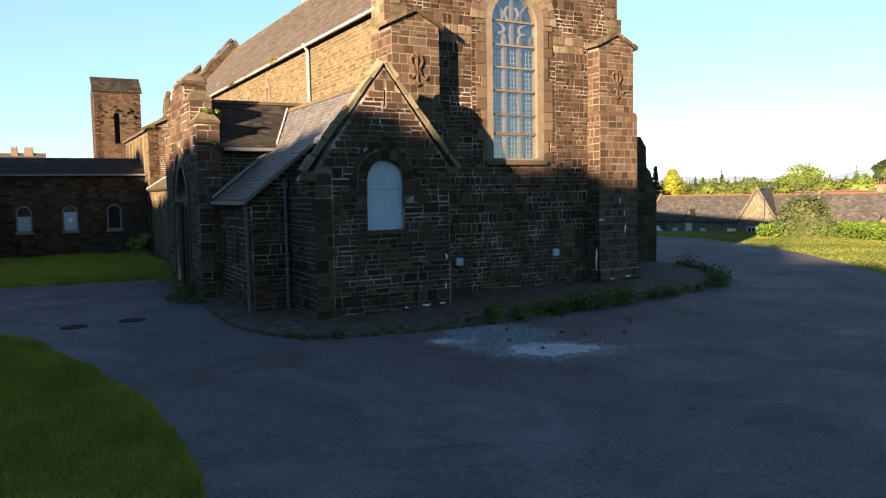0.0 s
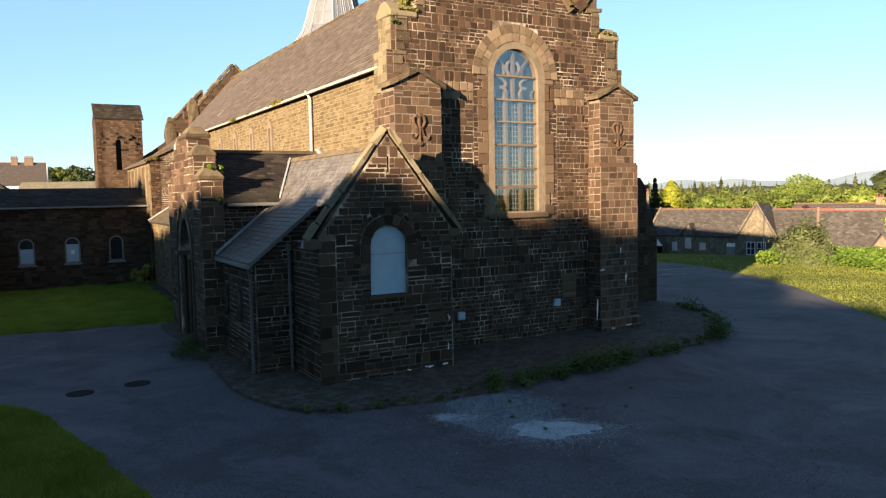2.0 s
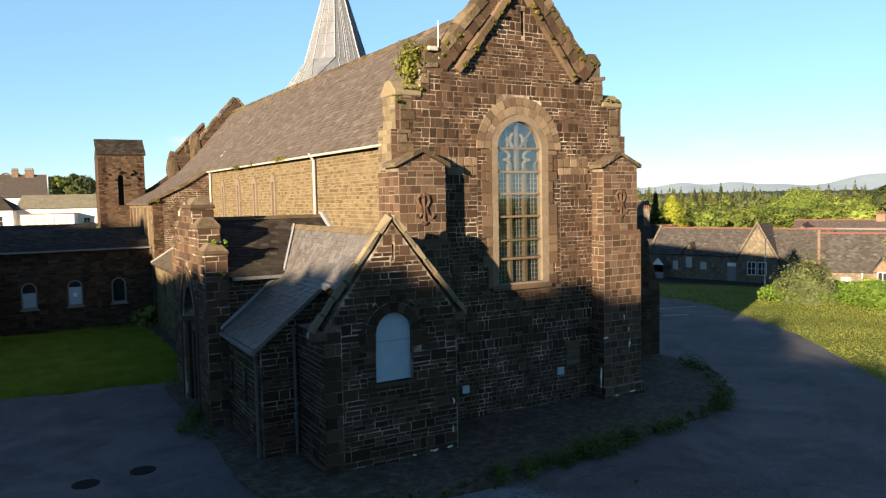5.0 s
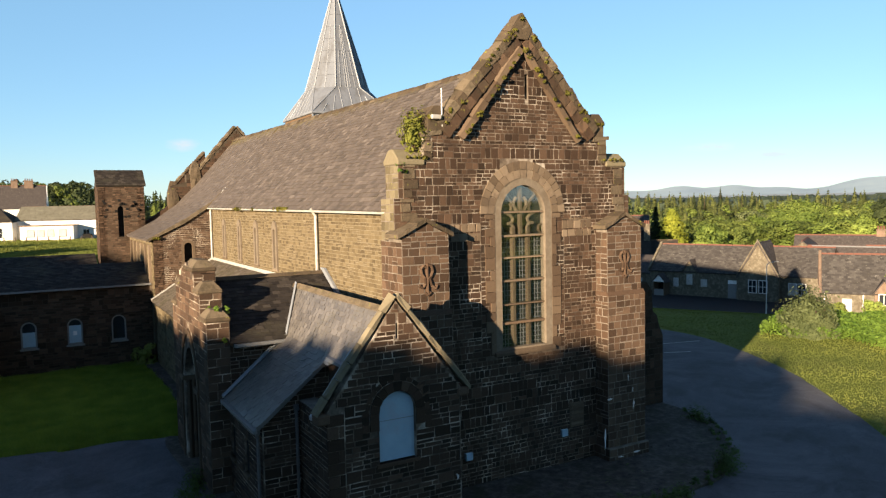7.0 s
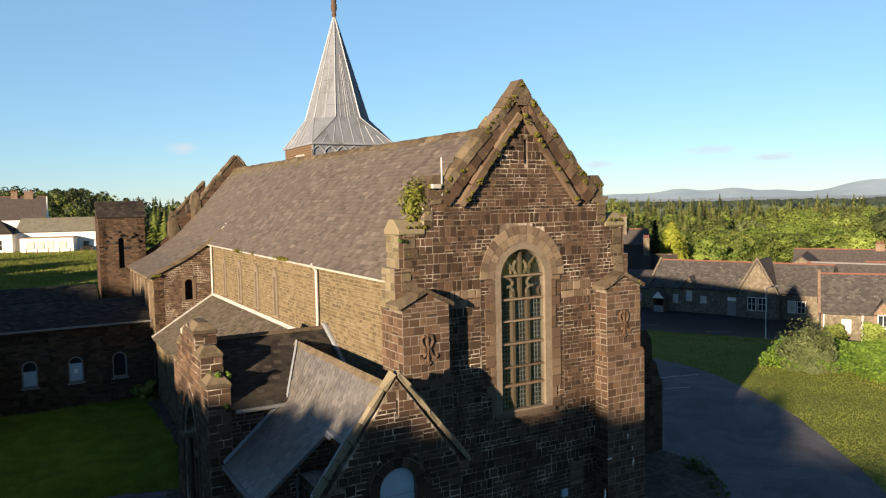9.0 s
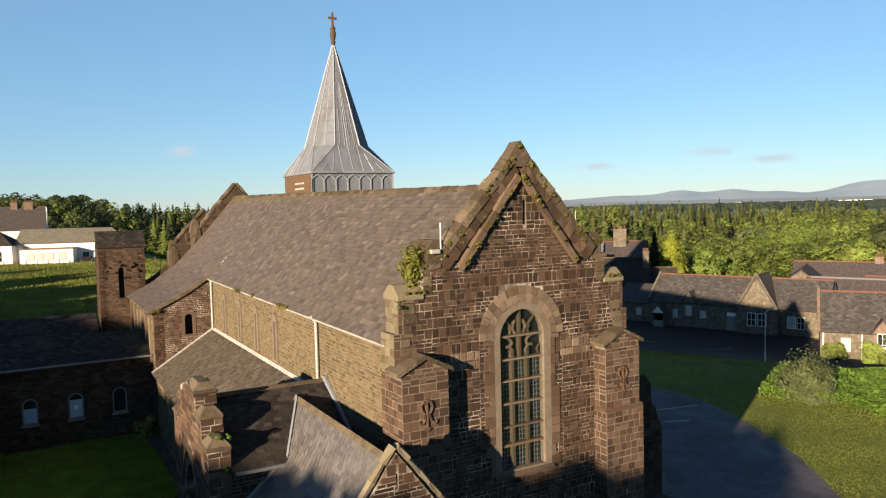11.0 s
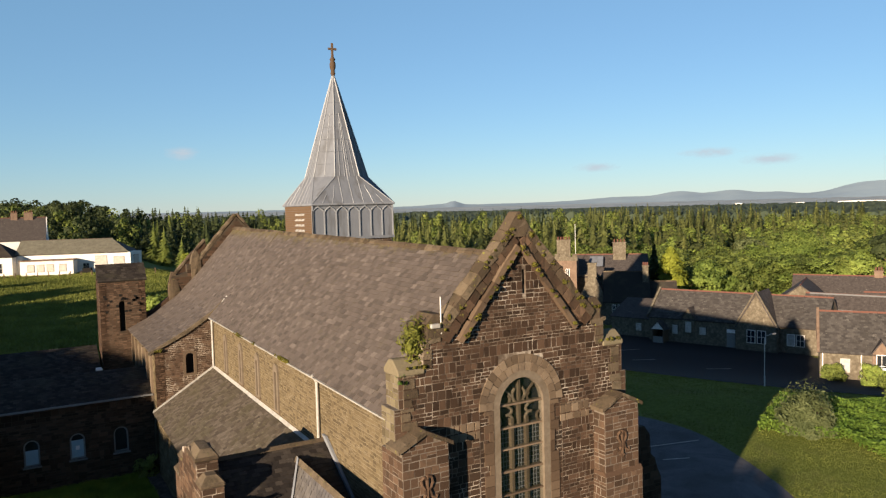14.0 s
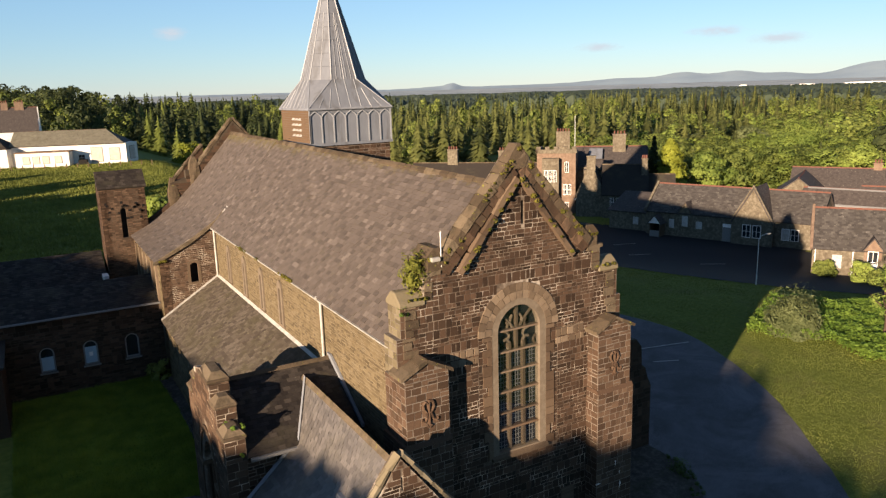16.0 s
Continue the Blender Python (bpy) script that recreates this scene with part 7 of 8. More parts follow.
P[:, 2] = -5.0 * ease((0.85 * P[:, 0] + 0.53 * P[:, 1] - 40) / 42) * ease((P[:, 0] - 15) / 25) + tuft_h * rs.uniform(0, 1, n) ** 0.5
tagged(bulk("tall_weeds", cards(P, np.stack([rs.normal(0, 0.6, n), rs.normal(0, 0.6, n), np.ones(n)], 1), 0.13, rs, 2.0), 4, M_NETTLE), "stand of tall bright green weeds", "weeds", kind="stuff")


def weeds(name, pts, tall, leaf, seed, label):
    """Leafy weeds rooted in a joint, clump by clump."""
    rs_ = np.random.RandomState(seed)
    out = []
    for x, y, k in pts:
        n = int(190 * k)
        D_ = unit(rs_.normal(0, 1, (n, 3)))
        D_[:, 2] = np.abs(D_[:, 2])
        P_ = np.array([x, y, 0.06]) + D_ * np.array([0.42, 0.42, tall]) * k * rs_.uniform(0.3, 1.0, (n, 1))
        out.append(cards(P_, D_ + np.array([0, 0, 0.6]), 0.055, rs_))
    return tagged(bulk(name, np.concatenate(out), 4, leaf), label, "weeds", kind="stuff")


rng = random.Random(71)
edge = []
n = len(APRON)
for i, (x, y) in enumerate(APRON):
    if -5.2 < x < 14.9 and y < 3:
        for _ in range(3):
            k = rng.uniform(0.12, 0.42) + (0.6 if (2.4 < x < 5.6 or -0.3 < x < 1.8) and y < -3 else 0)
            if x < 0 and rng.random() < 0.5:
                continue
            edge.append((x + rng.uniform(-0.3, 0.3), y + rng.uniform(-0.1, 0.45), k))
edge += [(3.0, -4.35, 1.3), (3.4, -4.4, 1.5), (3.8, -4.35, 1.2), (2.3, -4.3, 0.9), (1.4, -4.3, 0.8), (4.7, -4.2, 1.0), (5.0, -4.1, 0.9), (6.4, -3.9, 1.0), (6.9, -3.85, 1.1), (7.4, -3.75, 0.9), (10.0, -3.2, 1.2), (10.3, -3.0, 1.6), (10.6, -2.8, 1.7), (10.9, -2.6, 1.3), (14.1, 1.9, 1.3), (14.4, 1.7, 1.1), (-6.6, 4.5, 1.1), (-6.4, 5.2, 1.2), (-6.1, 6.1, 1.2), (-6.2, 3.8, 0.9), (-6.3, 5.7, 1.3), (-6.8, 4.9, 0.8)]
weeds("edge_weeds", edge, 0.62, M_WEED, 311, "leafy weeds along the apron's broken edge")
weeds("drive_weeds", [(rng.uniform(-2.5, 3), rng.uniform(-8, -5.4), rng.uniform(0.08, 0.16)) for _ in range(7)], 0.12, M_WEED, 312, "small weeds through the asphalt")

# plants on the masonry
weeds_on = thing("wall_bush", "leafy bush rooted in the gable's shoulder", "shrub", at=(0.10, GY + 0.25, 11.38))
rs = np.random.RandomState(313)
D_ = unit(rs.normal(0, 1, (1150, 3)))
lump = 1 + 0.2 * np.sin(D_[:, 0] * 6 + D_[:, 2] * 8) + 0.12 * np.sin(D_[:, 2] * 15 + 2)
P = np.array([-0.02, 0, 0.66]) + D_ * np.array([0.42, 0.36, 0.68]) * (lump * rs.uniform(0.05, 1.35, 1150) ** 0.5)[:, None]
bulk("foliage", cards(P, D_ + np.array([0, 0, 0.3]), 0.066, rs, 2.4), 4, M_IVY, weeds_on)
s = Soup()
for a in (0.0, 0.2, -0.2):
    s.tube([(0, 0, -0.1), (a * 0.5, 0, 0.6), (a, 0.05, 1.25)], 0.02, 5)
s.obj("stem", M_BARK, weeds_on)
rs = np.random.RandomState(315)
out = []
for k in range(95):                # moss cushions on the gable's copings and ledges
    sg = rs.choice([-1, 1])
    u = rs.uniform(0, 1)
    if k < 52:
        c = np.array([AX + sg * (1 - u) * 3.15, GY + (-0.13 if rs.rand() < 0.65 else 0.2), 12.2 + u * 3.45 + rs.choice([0.02, 0.2, 0.3])])
    elif k < 75:
        c = np.array([AX + sg * ((1 - u) * 2.4), GY - 0.22, 11.85 + u * 3.05 + 0.05])
    else:
        c = np.array([AX + sg * rs.uniform(2.9, 4.7), GY - 0.06, 0.0])
        c[2] = 12.5 if abs(c[0] - AX) < 3.7 else 11.2
    m = 26
    D_ = unit(rs.normal(0, 1, (m, 3)))
    out.append(cards(c + D_ * np.array([1, 0.7, 0.7]) * rs.uniform(0.04, 0.12), D_, 0.06, rs))
for k in range(60):                 # and on the eaves and the transept's verge
    c = np.array([WL - 0.3, rs.choice([12.0, 12.6, 17.0, 20.5]) + rs.normal(0, 0.5), EAVE - 0.22]) if k < 40 else np.array([-4.2 + rs.uniform(0, 0.5), YT - 0.1, 7.85])
    D_ = unit(rs.normal(0, 1, (26, 3)))
    out.append(cards(c + D_ * np.array([0.7, 1, 0.8]) * rs.uniform(0.04, 0.13), D_, 0.06, rs))
tagged(bulk("moss", np.concatenate(out), 4, M_MOSS), "yellow-green moss cushions on copings and eaves", "moss", kind="stuff")
for k, (x, y, z, h) in enumerate(((PX1 - 0.02, 4.75, 6.15, 0.26), (-5.5, 4.65, 6.28, 0.16), (-5.6, 5.35, 6.2, 0.16), (-5.3, 4.55, 5.2, 0.16), (0.1, GY - 0.05, 8.95, 0.2), (-0.5, GY - 0.02, 10.7, 0.35))):
    f = thing("wall_fern", "small fern sprouting from the stonework", "plant", "wall ferns", (x, y, z))
    bulk("fronds", broad_crown(np.random.RandomState(320 + k), h, h * 0.6, 140, 0.06, 0.0, 6), 4, M_NETTLE, f)

# ---- spilt gravel ----
base = np.array([[-1, -1, 0], [1, -1, 0], [1, 1, 0], [-1, 1, 0], [0, 0, 1.1]], float)
tri = [(0, 1, 4), (1, 2, 4), (2, 3, 4), (3, 0, 4)]
M_GRAVEL_GREY = surface("blue_grey_gravel", [(0.1, (0.036, 0.046, 0.051)), (0.5, (0.102, 0.126, 0.137)), (0.95, (0.32, 0.37, 0.385))], 38, 0.95)


def strewn(name, mat, n, centre, reach, turn, soft, seed, label, lo=0.004, hi=0.014):
    """Loose chippings over an uneven patch that thins out at its edge."""
    rs_ = np.random.RandomState(seed)
    a = rs_.uniform(0, math.tau, n)
    rim = 1 + 0.14 * np.sin(3 * a + 1) + 0.09 * np.sin(7 * a) + 0.05 * np.sin(13 * a + 2)
    r = np.sqrt(rs_.uniform(0, 1, n)) * rim + np.abs(rs_.normal(0, soft, n)) * (rs_.uniform(0, 1, n) < 0.3)
    u, w = r * np.cos(a) * reach[0], r * np.sin(a) * reach[1]
    c, k = math.cos(radians(turn)), math.sin(radians(turn))
    P_ = np.stack([centre[0] + u * c - w * k, centre[1] + u * k + w * c, np.full(n, 0.012)], 1)
    d = rs_.uniform(lo, hi, n)
    P_ = P_[:, None, :] + base[None] * d[:, None, None] * rs_.uniform(0.6, 1.3, (n, 5, 3))
    tagged(bulk(name, P_[:, np.array(tri).ravel()].reshape(-1, 3), 3, mat), label, "gravel", kind="stuff")


strewn("gravel", M_GRAVEL_GREY, 22000, (-1.1, -5.95), (1.24, 1.55), -33, 0.22, 9, "blue-grey chippings scattered on the drive")
strewn("pale_grit", M_GRAVEL, 16000, (-0.95, -7.9), (0.95, 0.60), -32, 0.7, 10, "pale washed grit at the edge of the gravel", 0.004, 0.009)
strewn("pale_grit", M_GRAVEL, 2200, (-2.3, -6.0), (0.5, 0.28), -30, 0.5, 11, "thin pale grit among the gravel", 0.004, 0.009)

# ---- crumbled bits on the apron ----
rs = np.random.RandomState(29)
n = 130
bx, by = rs.uniform(-5.6, 13.5, n), rs.uniform(-4.4, 0.4, n)
ok = inside([(x * 0.985, y * 0.97) for x, y in APRON], np.stack([bx, by], 1)) & ~((bx > -5.3) & (bx < 0.2) & (by > -1.85)) & ~((by > -0.25) & (bx > -1) & (bx < 9.4))
bx, by = bx[ok], by[ok]
sz = rs.uniform(0.012, 0.05, len(bx)) * rs.choice([0.5, 1.0, 1.0, 1.5], len(bx))
P = np.stack([bx, by, np.full(len(bx), 0.10)], 1)[:, None, :] + base[None] * sz[:, None, None] * rs.uniform(0.5, 1.2, (len(bx), 5, 3))
tagged(bulk("crumbled_stone", P[:, np.array(tri).ravel()].reshape(-1, 3), 3, M_APRON), "crumbled bits of stone and lime on the apron", "debris", kind="stuff")
moss_spots = [(x, y, k) for x, y, k in zip(rs.uniform(-5.4, 13, 46), rs.uniform(-4.2, -0.4, 46), rs.uniform(0.12, 0.4, 46))]
moss_spots = [q for q in moss_spots if in_poly(APRON, q[0], q[1]) and not (-5.4 < q[0] < 0.3 and q[1] > -1.95)]
weeds("apron_weeds", [(x, y, k) for x, y, k in moss_spots], 0.16, M_WEED, 331, "low weeds and moss in the apron's cracks")


M_BEIGE = surface("beige_board", [(0.2, (0.31, 0.275, 0.24)), (0.8, (0.45, 0.41, 0.365))], 1.5, 0.8, per="none", relief=0.1)


# ---- cottages and other houses ----
class Place:
    """A house's own axes: origin at the front left foot, u along the front, w into the depth."""

    def __init__(self, x, y, z, ux, uy):
        self.o, self.u = Vector((x, y, z)), Vector((ux, uy, 0)).normalized()
        self.w = Vector((-self.u.y, self.u.x, 0))

    def __call__(self, a, b, c):
        return self.o + self.u * a + self.w * b + Vector((0, 0, c))


def pbox(name, pl, lo, hi, mat, parent, label=""):
    s = Soup()
    a, b = lo, hi
    pts = [pl(a[0], a[1], a[2]), pl(b[0], a[1], a[2]), pl(b[0], b[1], a[2]), pl(a[0], b[1], a[2])]
    s.prism(pts, (0, 0, b[2] - a[2]))
    return s.obj(name, mat, parent, label)


def far_window(pl, parent, x, z, w, h, boarded=True, face=0.0, style="board"):
    win = thing("window", "", "")
    win.parent = parent
    pbox("window_frame", pl, (x - w / 2 - 0.08, face - 0.07, z - 0.08), (x + w / 2 + 0.08, face + 0.05, z + h + 0.08), M_WHITE if style == "sash" else M_SANDHOUSE, win)
    if boarded:
        pbox("window_board", pl, (x - w / 2, face - 0.09, z), (x + w / 2, face - 0.06, z + h), M_BEIGE if style == "stone" else M_GUTTER, win)
    else:
        pbox("pane", pl, (x - w / 2, face - 0.085, z), (x + w / 2, face - 0.06, z + h), M_GLASS, win)
        pbox("glazing_bar", pl, (x - 0.03, face - 0.11, z), (x + 0.03, face - 0.08, z + h), M_WHITE, win)
        pbox("glazing_bar", pl, (x - w / 2, face - 0.11, z + h / 2 - 0.03), (x + w / 2, face - 0.08, z + h / 2 + 0.03), M_WHITE, win)
    return win


def gabled_roof(pl, parent, L, D, eave, ridge, mat=None, over=0.25, rows=True, seed=1, ends="gg", name="roof"):
    mat = mat or M_SLATE_FAR
    h0 = (0 if ends[0] == "g" else D / 2)
    h1 = (0 if ends[1] == "g" else D / 2)
    a, b, c, d = pl(-over, -over, eave), pl(L + over, -over, eave), pl(-over + h0, D / 2, ridge), pl(L + over - h1, D / 2, ridge)
    e, f = pl(-over, D + over, eave), pl(L + over, D + over, eave)
    slab(name, a, b, c, d, mat, parent, 0.15)
    slab(name, f, e, d, c, mat, parent, 0.15)
    if rows:
        slates("slate_covering", a, b, c, d, M_SLATE_COT if mat is M_SLATE_FAR else mat, parent, seed, 0.42, 0.3, 0.02)
    for k, (p, q, r_) in enumerate(((a, e, c), (b, f, d))):
        if ends[k] == "h":
            prism("hip_roof", [p, q, r_], (0, 0, -0.12), mat, parent)
    n = max(4, int((d - c).length / 0.9))
    side = pl.w * 0.16
    first = None
    for i in range(n):
        p = c + (d - c) * (i / n)
        if first is None:
            s = Soup()
            s.prism([-side - Vector((0, 0, 0.08)), Vector((0, 0, 0.12)), side - Vector((0, 0, 0.08))], (d - c) * (0.96 / n))
            tile = first = s.obj("ridge_tile", M_RED if mat is M_SLATE_FAR else M_COPING, parent)
        else:
            tile = new("ridge_tile", first.data)
            tile.parent = parent
        tile.location = p


def gable_walls(pl, parent, L, D, eave, ridge, mat, parapet=0.0):
    for x, t in ((0, 0.35), (L - 0.35, 0.35)):
        prism("end_wall", [pl(x, 0, -0.6), pl(x, D, -0.6), pl(x, D, eave + parapet), pl(x, D / 2, ridge + parapet), pl(x, 0, eave + parapet)], pl.u * t, mat, parent)
    pbox("front_wall", pl, (0.35, 0, -0.6), (L - 0.35, 0.35, eave), mat, parent)
    pbox("back_wall", pl, (0.35, D - 0.35, -0.6), (L - 0.35, D, eave), mat, parent)


def chimney(pl, parent, x, y, z0, z1, w=1.0, d=0.7, pots=3, mat=None):
    ch = pbox("chimney", pl, (x - w / 2, y - d / 2, z0), (x + w / 2, y + d / 2, z1), mat or M_SANDHOUSE, parent)
    pbox("chimney_cap", pl, (x - w / 2 - 0.1, y - d / 2 - 0.1, z1), (x + w / 2 + 0.1, y + d / 2 + 0.1, z1 + 0.2), mat or M_SANDHOUSE, parent)
    for i in range(pots):
        xx = x - w / 2 + w * (i + 0.5) / pots
        s = Soup()
        s.tube([pl(xx, y, z1 + 0.2), pl(xx, y, z1 + 0.75)], 0.14, 7)
        s.obj("chimney_pot", M_RED, parent)


# long cottage with a stone front gable
ca_ = thing("cottage", "long low stone cottage with slate roof and boarded windows", "cottage")
PA = Place(70.9, 65.6, -5.0, 0.36, -0.933)
E_A, R_A, D_A, L_A = 3.6, 7.4, 9.5, 28.5
PA2 = Place(*(PA(4.0, 0, 0).xy), -5.0, 0.36, -0.933)
gable_walls(PA2, ca_, L_A - 4, D_A, E_A, R_A, M_SANDHOUSE)
gabled_roof(PA2, ca_, L_A - 4, D_A, E_A, R_A, seed=501)
pbox("lean_to", PA, (-3.0, 1.5, -0.6), (4.0, 8.0, 3.0), M_SANDHOUSE, ca_)
prism("lean_to_roof", [PA(-3.3, 1.2, 2.9), PA(4.0, 1.2, 2.9), PA(4.0, 8, 5.2), PA(-3.3, 8, 5.2)], (0, 0, 0.12), M_SLATE_FAR, ca_)
pbox("end_coping", PA2, (-0.3, -0.3, E_A), (0.05, 0.3, E_A + 0.4), M_SANDHOUSE, ca_)
s = Soup()
s.prism([PA2(-0.3, -0.3, E_A), PA2(-0.3, D_A / 2, R_A), PA2(-0.3, D_A / 2, R_A + 0.35), PA2(-0.3, -0.3, E_A + 0.35)], PA2.u * 0.35)
fixed(s.obj("end_coping", M_SANDHOUSE, ca_))
g0, g1, gz = 17.4, 22.8, 8.3
gm = (g0 + g1) / 2
prism("front_gable", [PA(g0, -0.9, -0.6), PA(g1, -0.9, -0.6), PA(g1, -0.9, E_A - 0.2), PA(gm, -0.9, gz), PA(g0, -0.9, E_A - 0.2)], PA.w * 0.4, M_SANDHOUSE, ca_, "cream sandstone front gable")
for sg in (-1, 1):
    e = gm + sg * (gm - g0 + 0.2)
    a, b, c, d = PA(e, -1.1, E_A - 0.35), PA(e, 5.0, E_A - 0.35), PA(gm, -1.1, gz), PA(gm, 5.0, gz)
    slab("gable_roof", a, b, c, d, M_SLATE_FAR, ca_, 0.15)
    s = Soup()
    s.prism([PA(e, -1.12, E_A - 0.3), PA(gm, -1.12, gz + 0.1), PA(gm, -1.12, gz + 0.4), PA(e, -1.12, E_A)], PA.w * 0.35)
    fixed(s.obj("gable_coping", M_SANDHOUSE, ca_))
for sg in (-1, 1):
    pbox("side_cheek", PA, (gm + sg * (gm - g0) - 0.1, -0.9, -0.6), (gm + sg * (gm - g0) + 0.1, 0, E_A), M_SANDHOUSE, ca_)
for x, w, h, z, bd in ((8.1, 0.8, 1.35, 1.3, True), (12.3, 0.95, 1.1, 1.5, True)):
    far_window(PA, ca_, x, z, w, h, bd)
for x in (19.4, 20.8):
    far_window(PA, ca_, x, 1.2, 1.0, 1.7, False, -0.9, "sash")
for x in (24.4, 25.6):
    far_window(PA, ca_, x, 1.1, 0.9, 1.5, x < 25, 0.0, "sash")
far_window(PA, ca_, 1.6, 1.0, 0.9, 1.2, True, 1.5)
# wall dormer, door, porch hut
prism("dormer", [PA(9.3, -0.15, 2.6), PA(11.1, -0.15, 2.6), PA(11.1, -0.15, 3.9), PA(10.2, -0.15, 5.3), PA(9.3, -0.15, 3.9)], PA.w * 3.0, M_SANDHOUSE, ca_, "small stone dormer")
for sg in (-1, 1):
    slab("dormer_roof", PA(10.2 + sg * 1.15, -0.4, 3.75), PA(10.2 + sg * 1.15, 3, 3.75), PA(10.2, -0.4, 5.45), PA(10.2, 3, 5.45), M_SLATE_FAR, ca_, 0.1)
far_window(PA, ca_, 10.2, 1.7, 0.9, 1.6, True, -0.15)
dr = thing("cottage_door", "", "")
dr.parent = ca_
pbox("door_frame", PA, (15.6, -0.12, 0), (17.2, 0.05, 2.75), M_SANDHOUSE, dr)
pbox("door_leaf", PA, (15.8, -0.16, 0), (17.0, -0.1, 2.1), M_GREYPIPE, dr)
pbox("fanlight", PA, (15.8, -0.16, 2.15), (17.0, -0.1, 2.65), M_WHITE, dr)
hut = thing("porch_hut", "small pale timber porch with pitched roof", "porch")
pbox("hut_wall", PA, (5.3, -1.9, -0.3), (5.42, 0, 2.1), M_WOOD, hut)
pbox("hut_wall", PA, (6.9, -1.9, -0.3), (7.02, 0, 2.1), M_WOOD, hut)
pbox("hut_wall", PA, (5.42, -0.15, -0.3), (6.9, -0.05, 2.1), M_DARK, hut)
prism("hut_gable", [PA(5.2, -1.95, 2.1), PA(7.1, -1.95, 2.1), PA(6.15, -1.95, 3.2)], PA.w * 0.1, M_WHITE, hut, "white gable board")
pbox("hut_screen", PA, (5.42, -1.9, -0.3), (6.9, -1.84, 1.0), M_GREYPIPE, hut)
for sg in (-1, 1):
    slab("hut_roof", PA(6.15 + sg * 1.15, -2.1, 2.0), PA(6.15 + sg * 1.15, 0, 2.0), PA(6.15, -2.1, 3.35), PA(6.15, 0, 3.35), M_SLATE_FAR, hut, 0.08)

# the sunlit cottage
cb_ = thing("cottage", "sunlit cottage with slate roof and small stone dormers", "cottage")
PB = Place(68.7, 31.5, -5.0, 0.56, -0.83)
E_B, R_B, D_B, L_B = 3.4, 7.6, 9.0, 26.0
gable_walls(PB, cb_, L_B, D_B, E_B, R_B, M_SANDHOUSE)
gabled_roof(PB, cb_, L_B, D_B, E_B, R_B, seed=503)
s = Soup()
s.prism([PB(-0.3, -0.3, E_B), PB(-0.3, D_B / 2, R_B), PB(-0.3, D_B + 0.3, E_B), PB(-0.3, D_B / 2, R_B + 0.4)], PB.u * 0.3)
fixed(s.obj("end_coping", M_REDSTONE, cb_))
for x in (2.6, 9.5, 16):
    far_window(PB, cb_, x, 1.2, 1.0, 1.6, True)
for x in (6.2, 13.0):
    prism("dormer", [PB(x - 0.9, -0.2, 2.4), PB(x + 0.9, -0.2, 2.4), PB(x + 0.9, -0.2, 3.7), PB(x, -0.2, 4.9), PB(x - 0.9, -0.2, 3.7)], PB.w * 2.6, M_REDSTONE, cb_)
    far_window(PB, cb_, x, 1.0, 0.9, 2.4, False, -0.2, "sash")
    pbox("window_board", PB, (x - 0.45, -0.32, 1.0), (x + 0.45, -0.29, 2.0), M_WHITE, cb_)
    for sg in (-1, 1):
        slab("dormer_roof", PB(x + sg * 1.1, -0.45, 3.5), PB(x + sg * 1.1, 2.6, 3.5), PB(x, -0.45, 5.05), PB(x, 2.6, 5.05), M_SLATE_FAR, cb_, 0.1)
pipe = Soup()
pipe.tube([PB(0.3, -0.1, E_B), PB(0.3, -0.1, 0)], 0.07, 6)
pipe.obj("downpipe", M_WHITE, cb_)
pipe = Soup()
pipe.tube([PB(4.2, -0.1, E_B), PB(4.2, -0.1, 0)], 0.07, 6)
pipe.obj("downpipe", M_WHITE, cb_)

# link between the two, and the roofs behind
cl_ = thing("cottage", "low linking cottage with patched slate roof", "cottage")
PL = Place(*(PA(24.0, 6.0, 0).xy), -5.0, 0.36, -0.933)
gable_walls(PL, cl_, 16, 10, 3.4, 7.2, M_SANDHOUSE)
gabled_roof(PL, cl_, 16, 10, 3.4, 7.2, seed=505)
for q, hgt, th in ((2.0, 0.32, 0.16), (4.6, 0.32, 0.16)):      # raised patched strip with pale lead edges
    rise_ = 3.4 + (7.2 - 3.4) * q / 5
    s = Soup()
    s.prism([PL(0.4, q - 0.1, rise_ + 0.12), PL(12.5, q - 0.1, rise_ + 0.12), PL(12.5, q + 0.1, rise_ + 0.30), PL(0.4, q + 0.1, rise_ + 0.30)], (0, 0, 0.12))
    fixed(s.obj("lead_edge", M_GREYPIPE, cl_, "pale lead edge strip"))
s = Soup()
s.prism([PL(0.4, 2.0, 3.4 + 3.8 * 0.4 + 0.18), PL(12.4, 2.0, 3.4 + 3.8 * 0.4 + 0.18), PL(12.4, 4.6, 3.4 + 3.8 * 0.92 + 0.22), PL(0.4, 4.6, 3.4 + 3.8 * 0.92 + 0.22)], (0, 0, 0.08))
fixed(s.obj("patched_roof", M_SLATE_FAR, cl_, "patched paler roofing panel"))
cc_ = thing("cottage", "further cottage roof with clay ridge and brick stack", "cottage")
PC = Place(104.5, 60.0, -5.0, 0.5, -0.866)
gable_walls(PC, cc_, 30, 10, 4.0, 7.6, M_SANDHOUSE)
gabled_roof(PC, cc_, 30, 10, 4.0, 7.6, seed=507, rows=False)
chimney(PC, cc_, 13, 5, 6.5, 8.4, 1.3, 0.8, 3, M_REDSTONE)
cd_ = thing("cottage", "cross roof of the rear cottage", "cottage")
PD = Place(*(PC(6, -9, 0).xy), -5.0, 0.866, 0.5)
gable_walls(PD, cd_, 12, 8, 4.0, 7.3, M_SANDHOUSE)
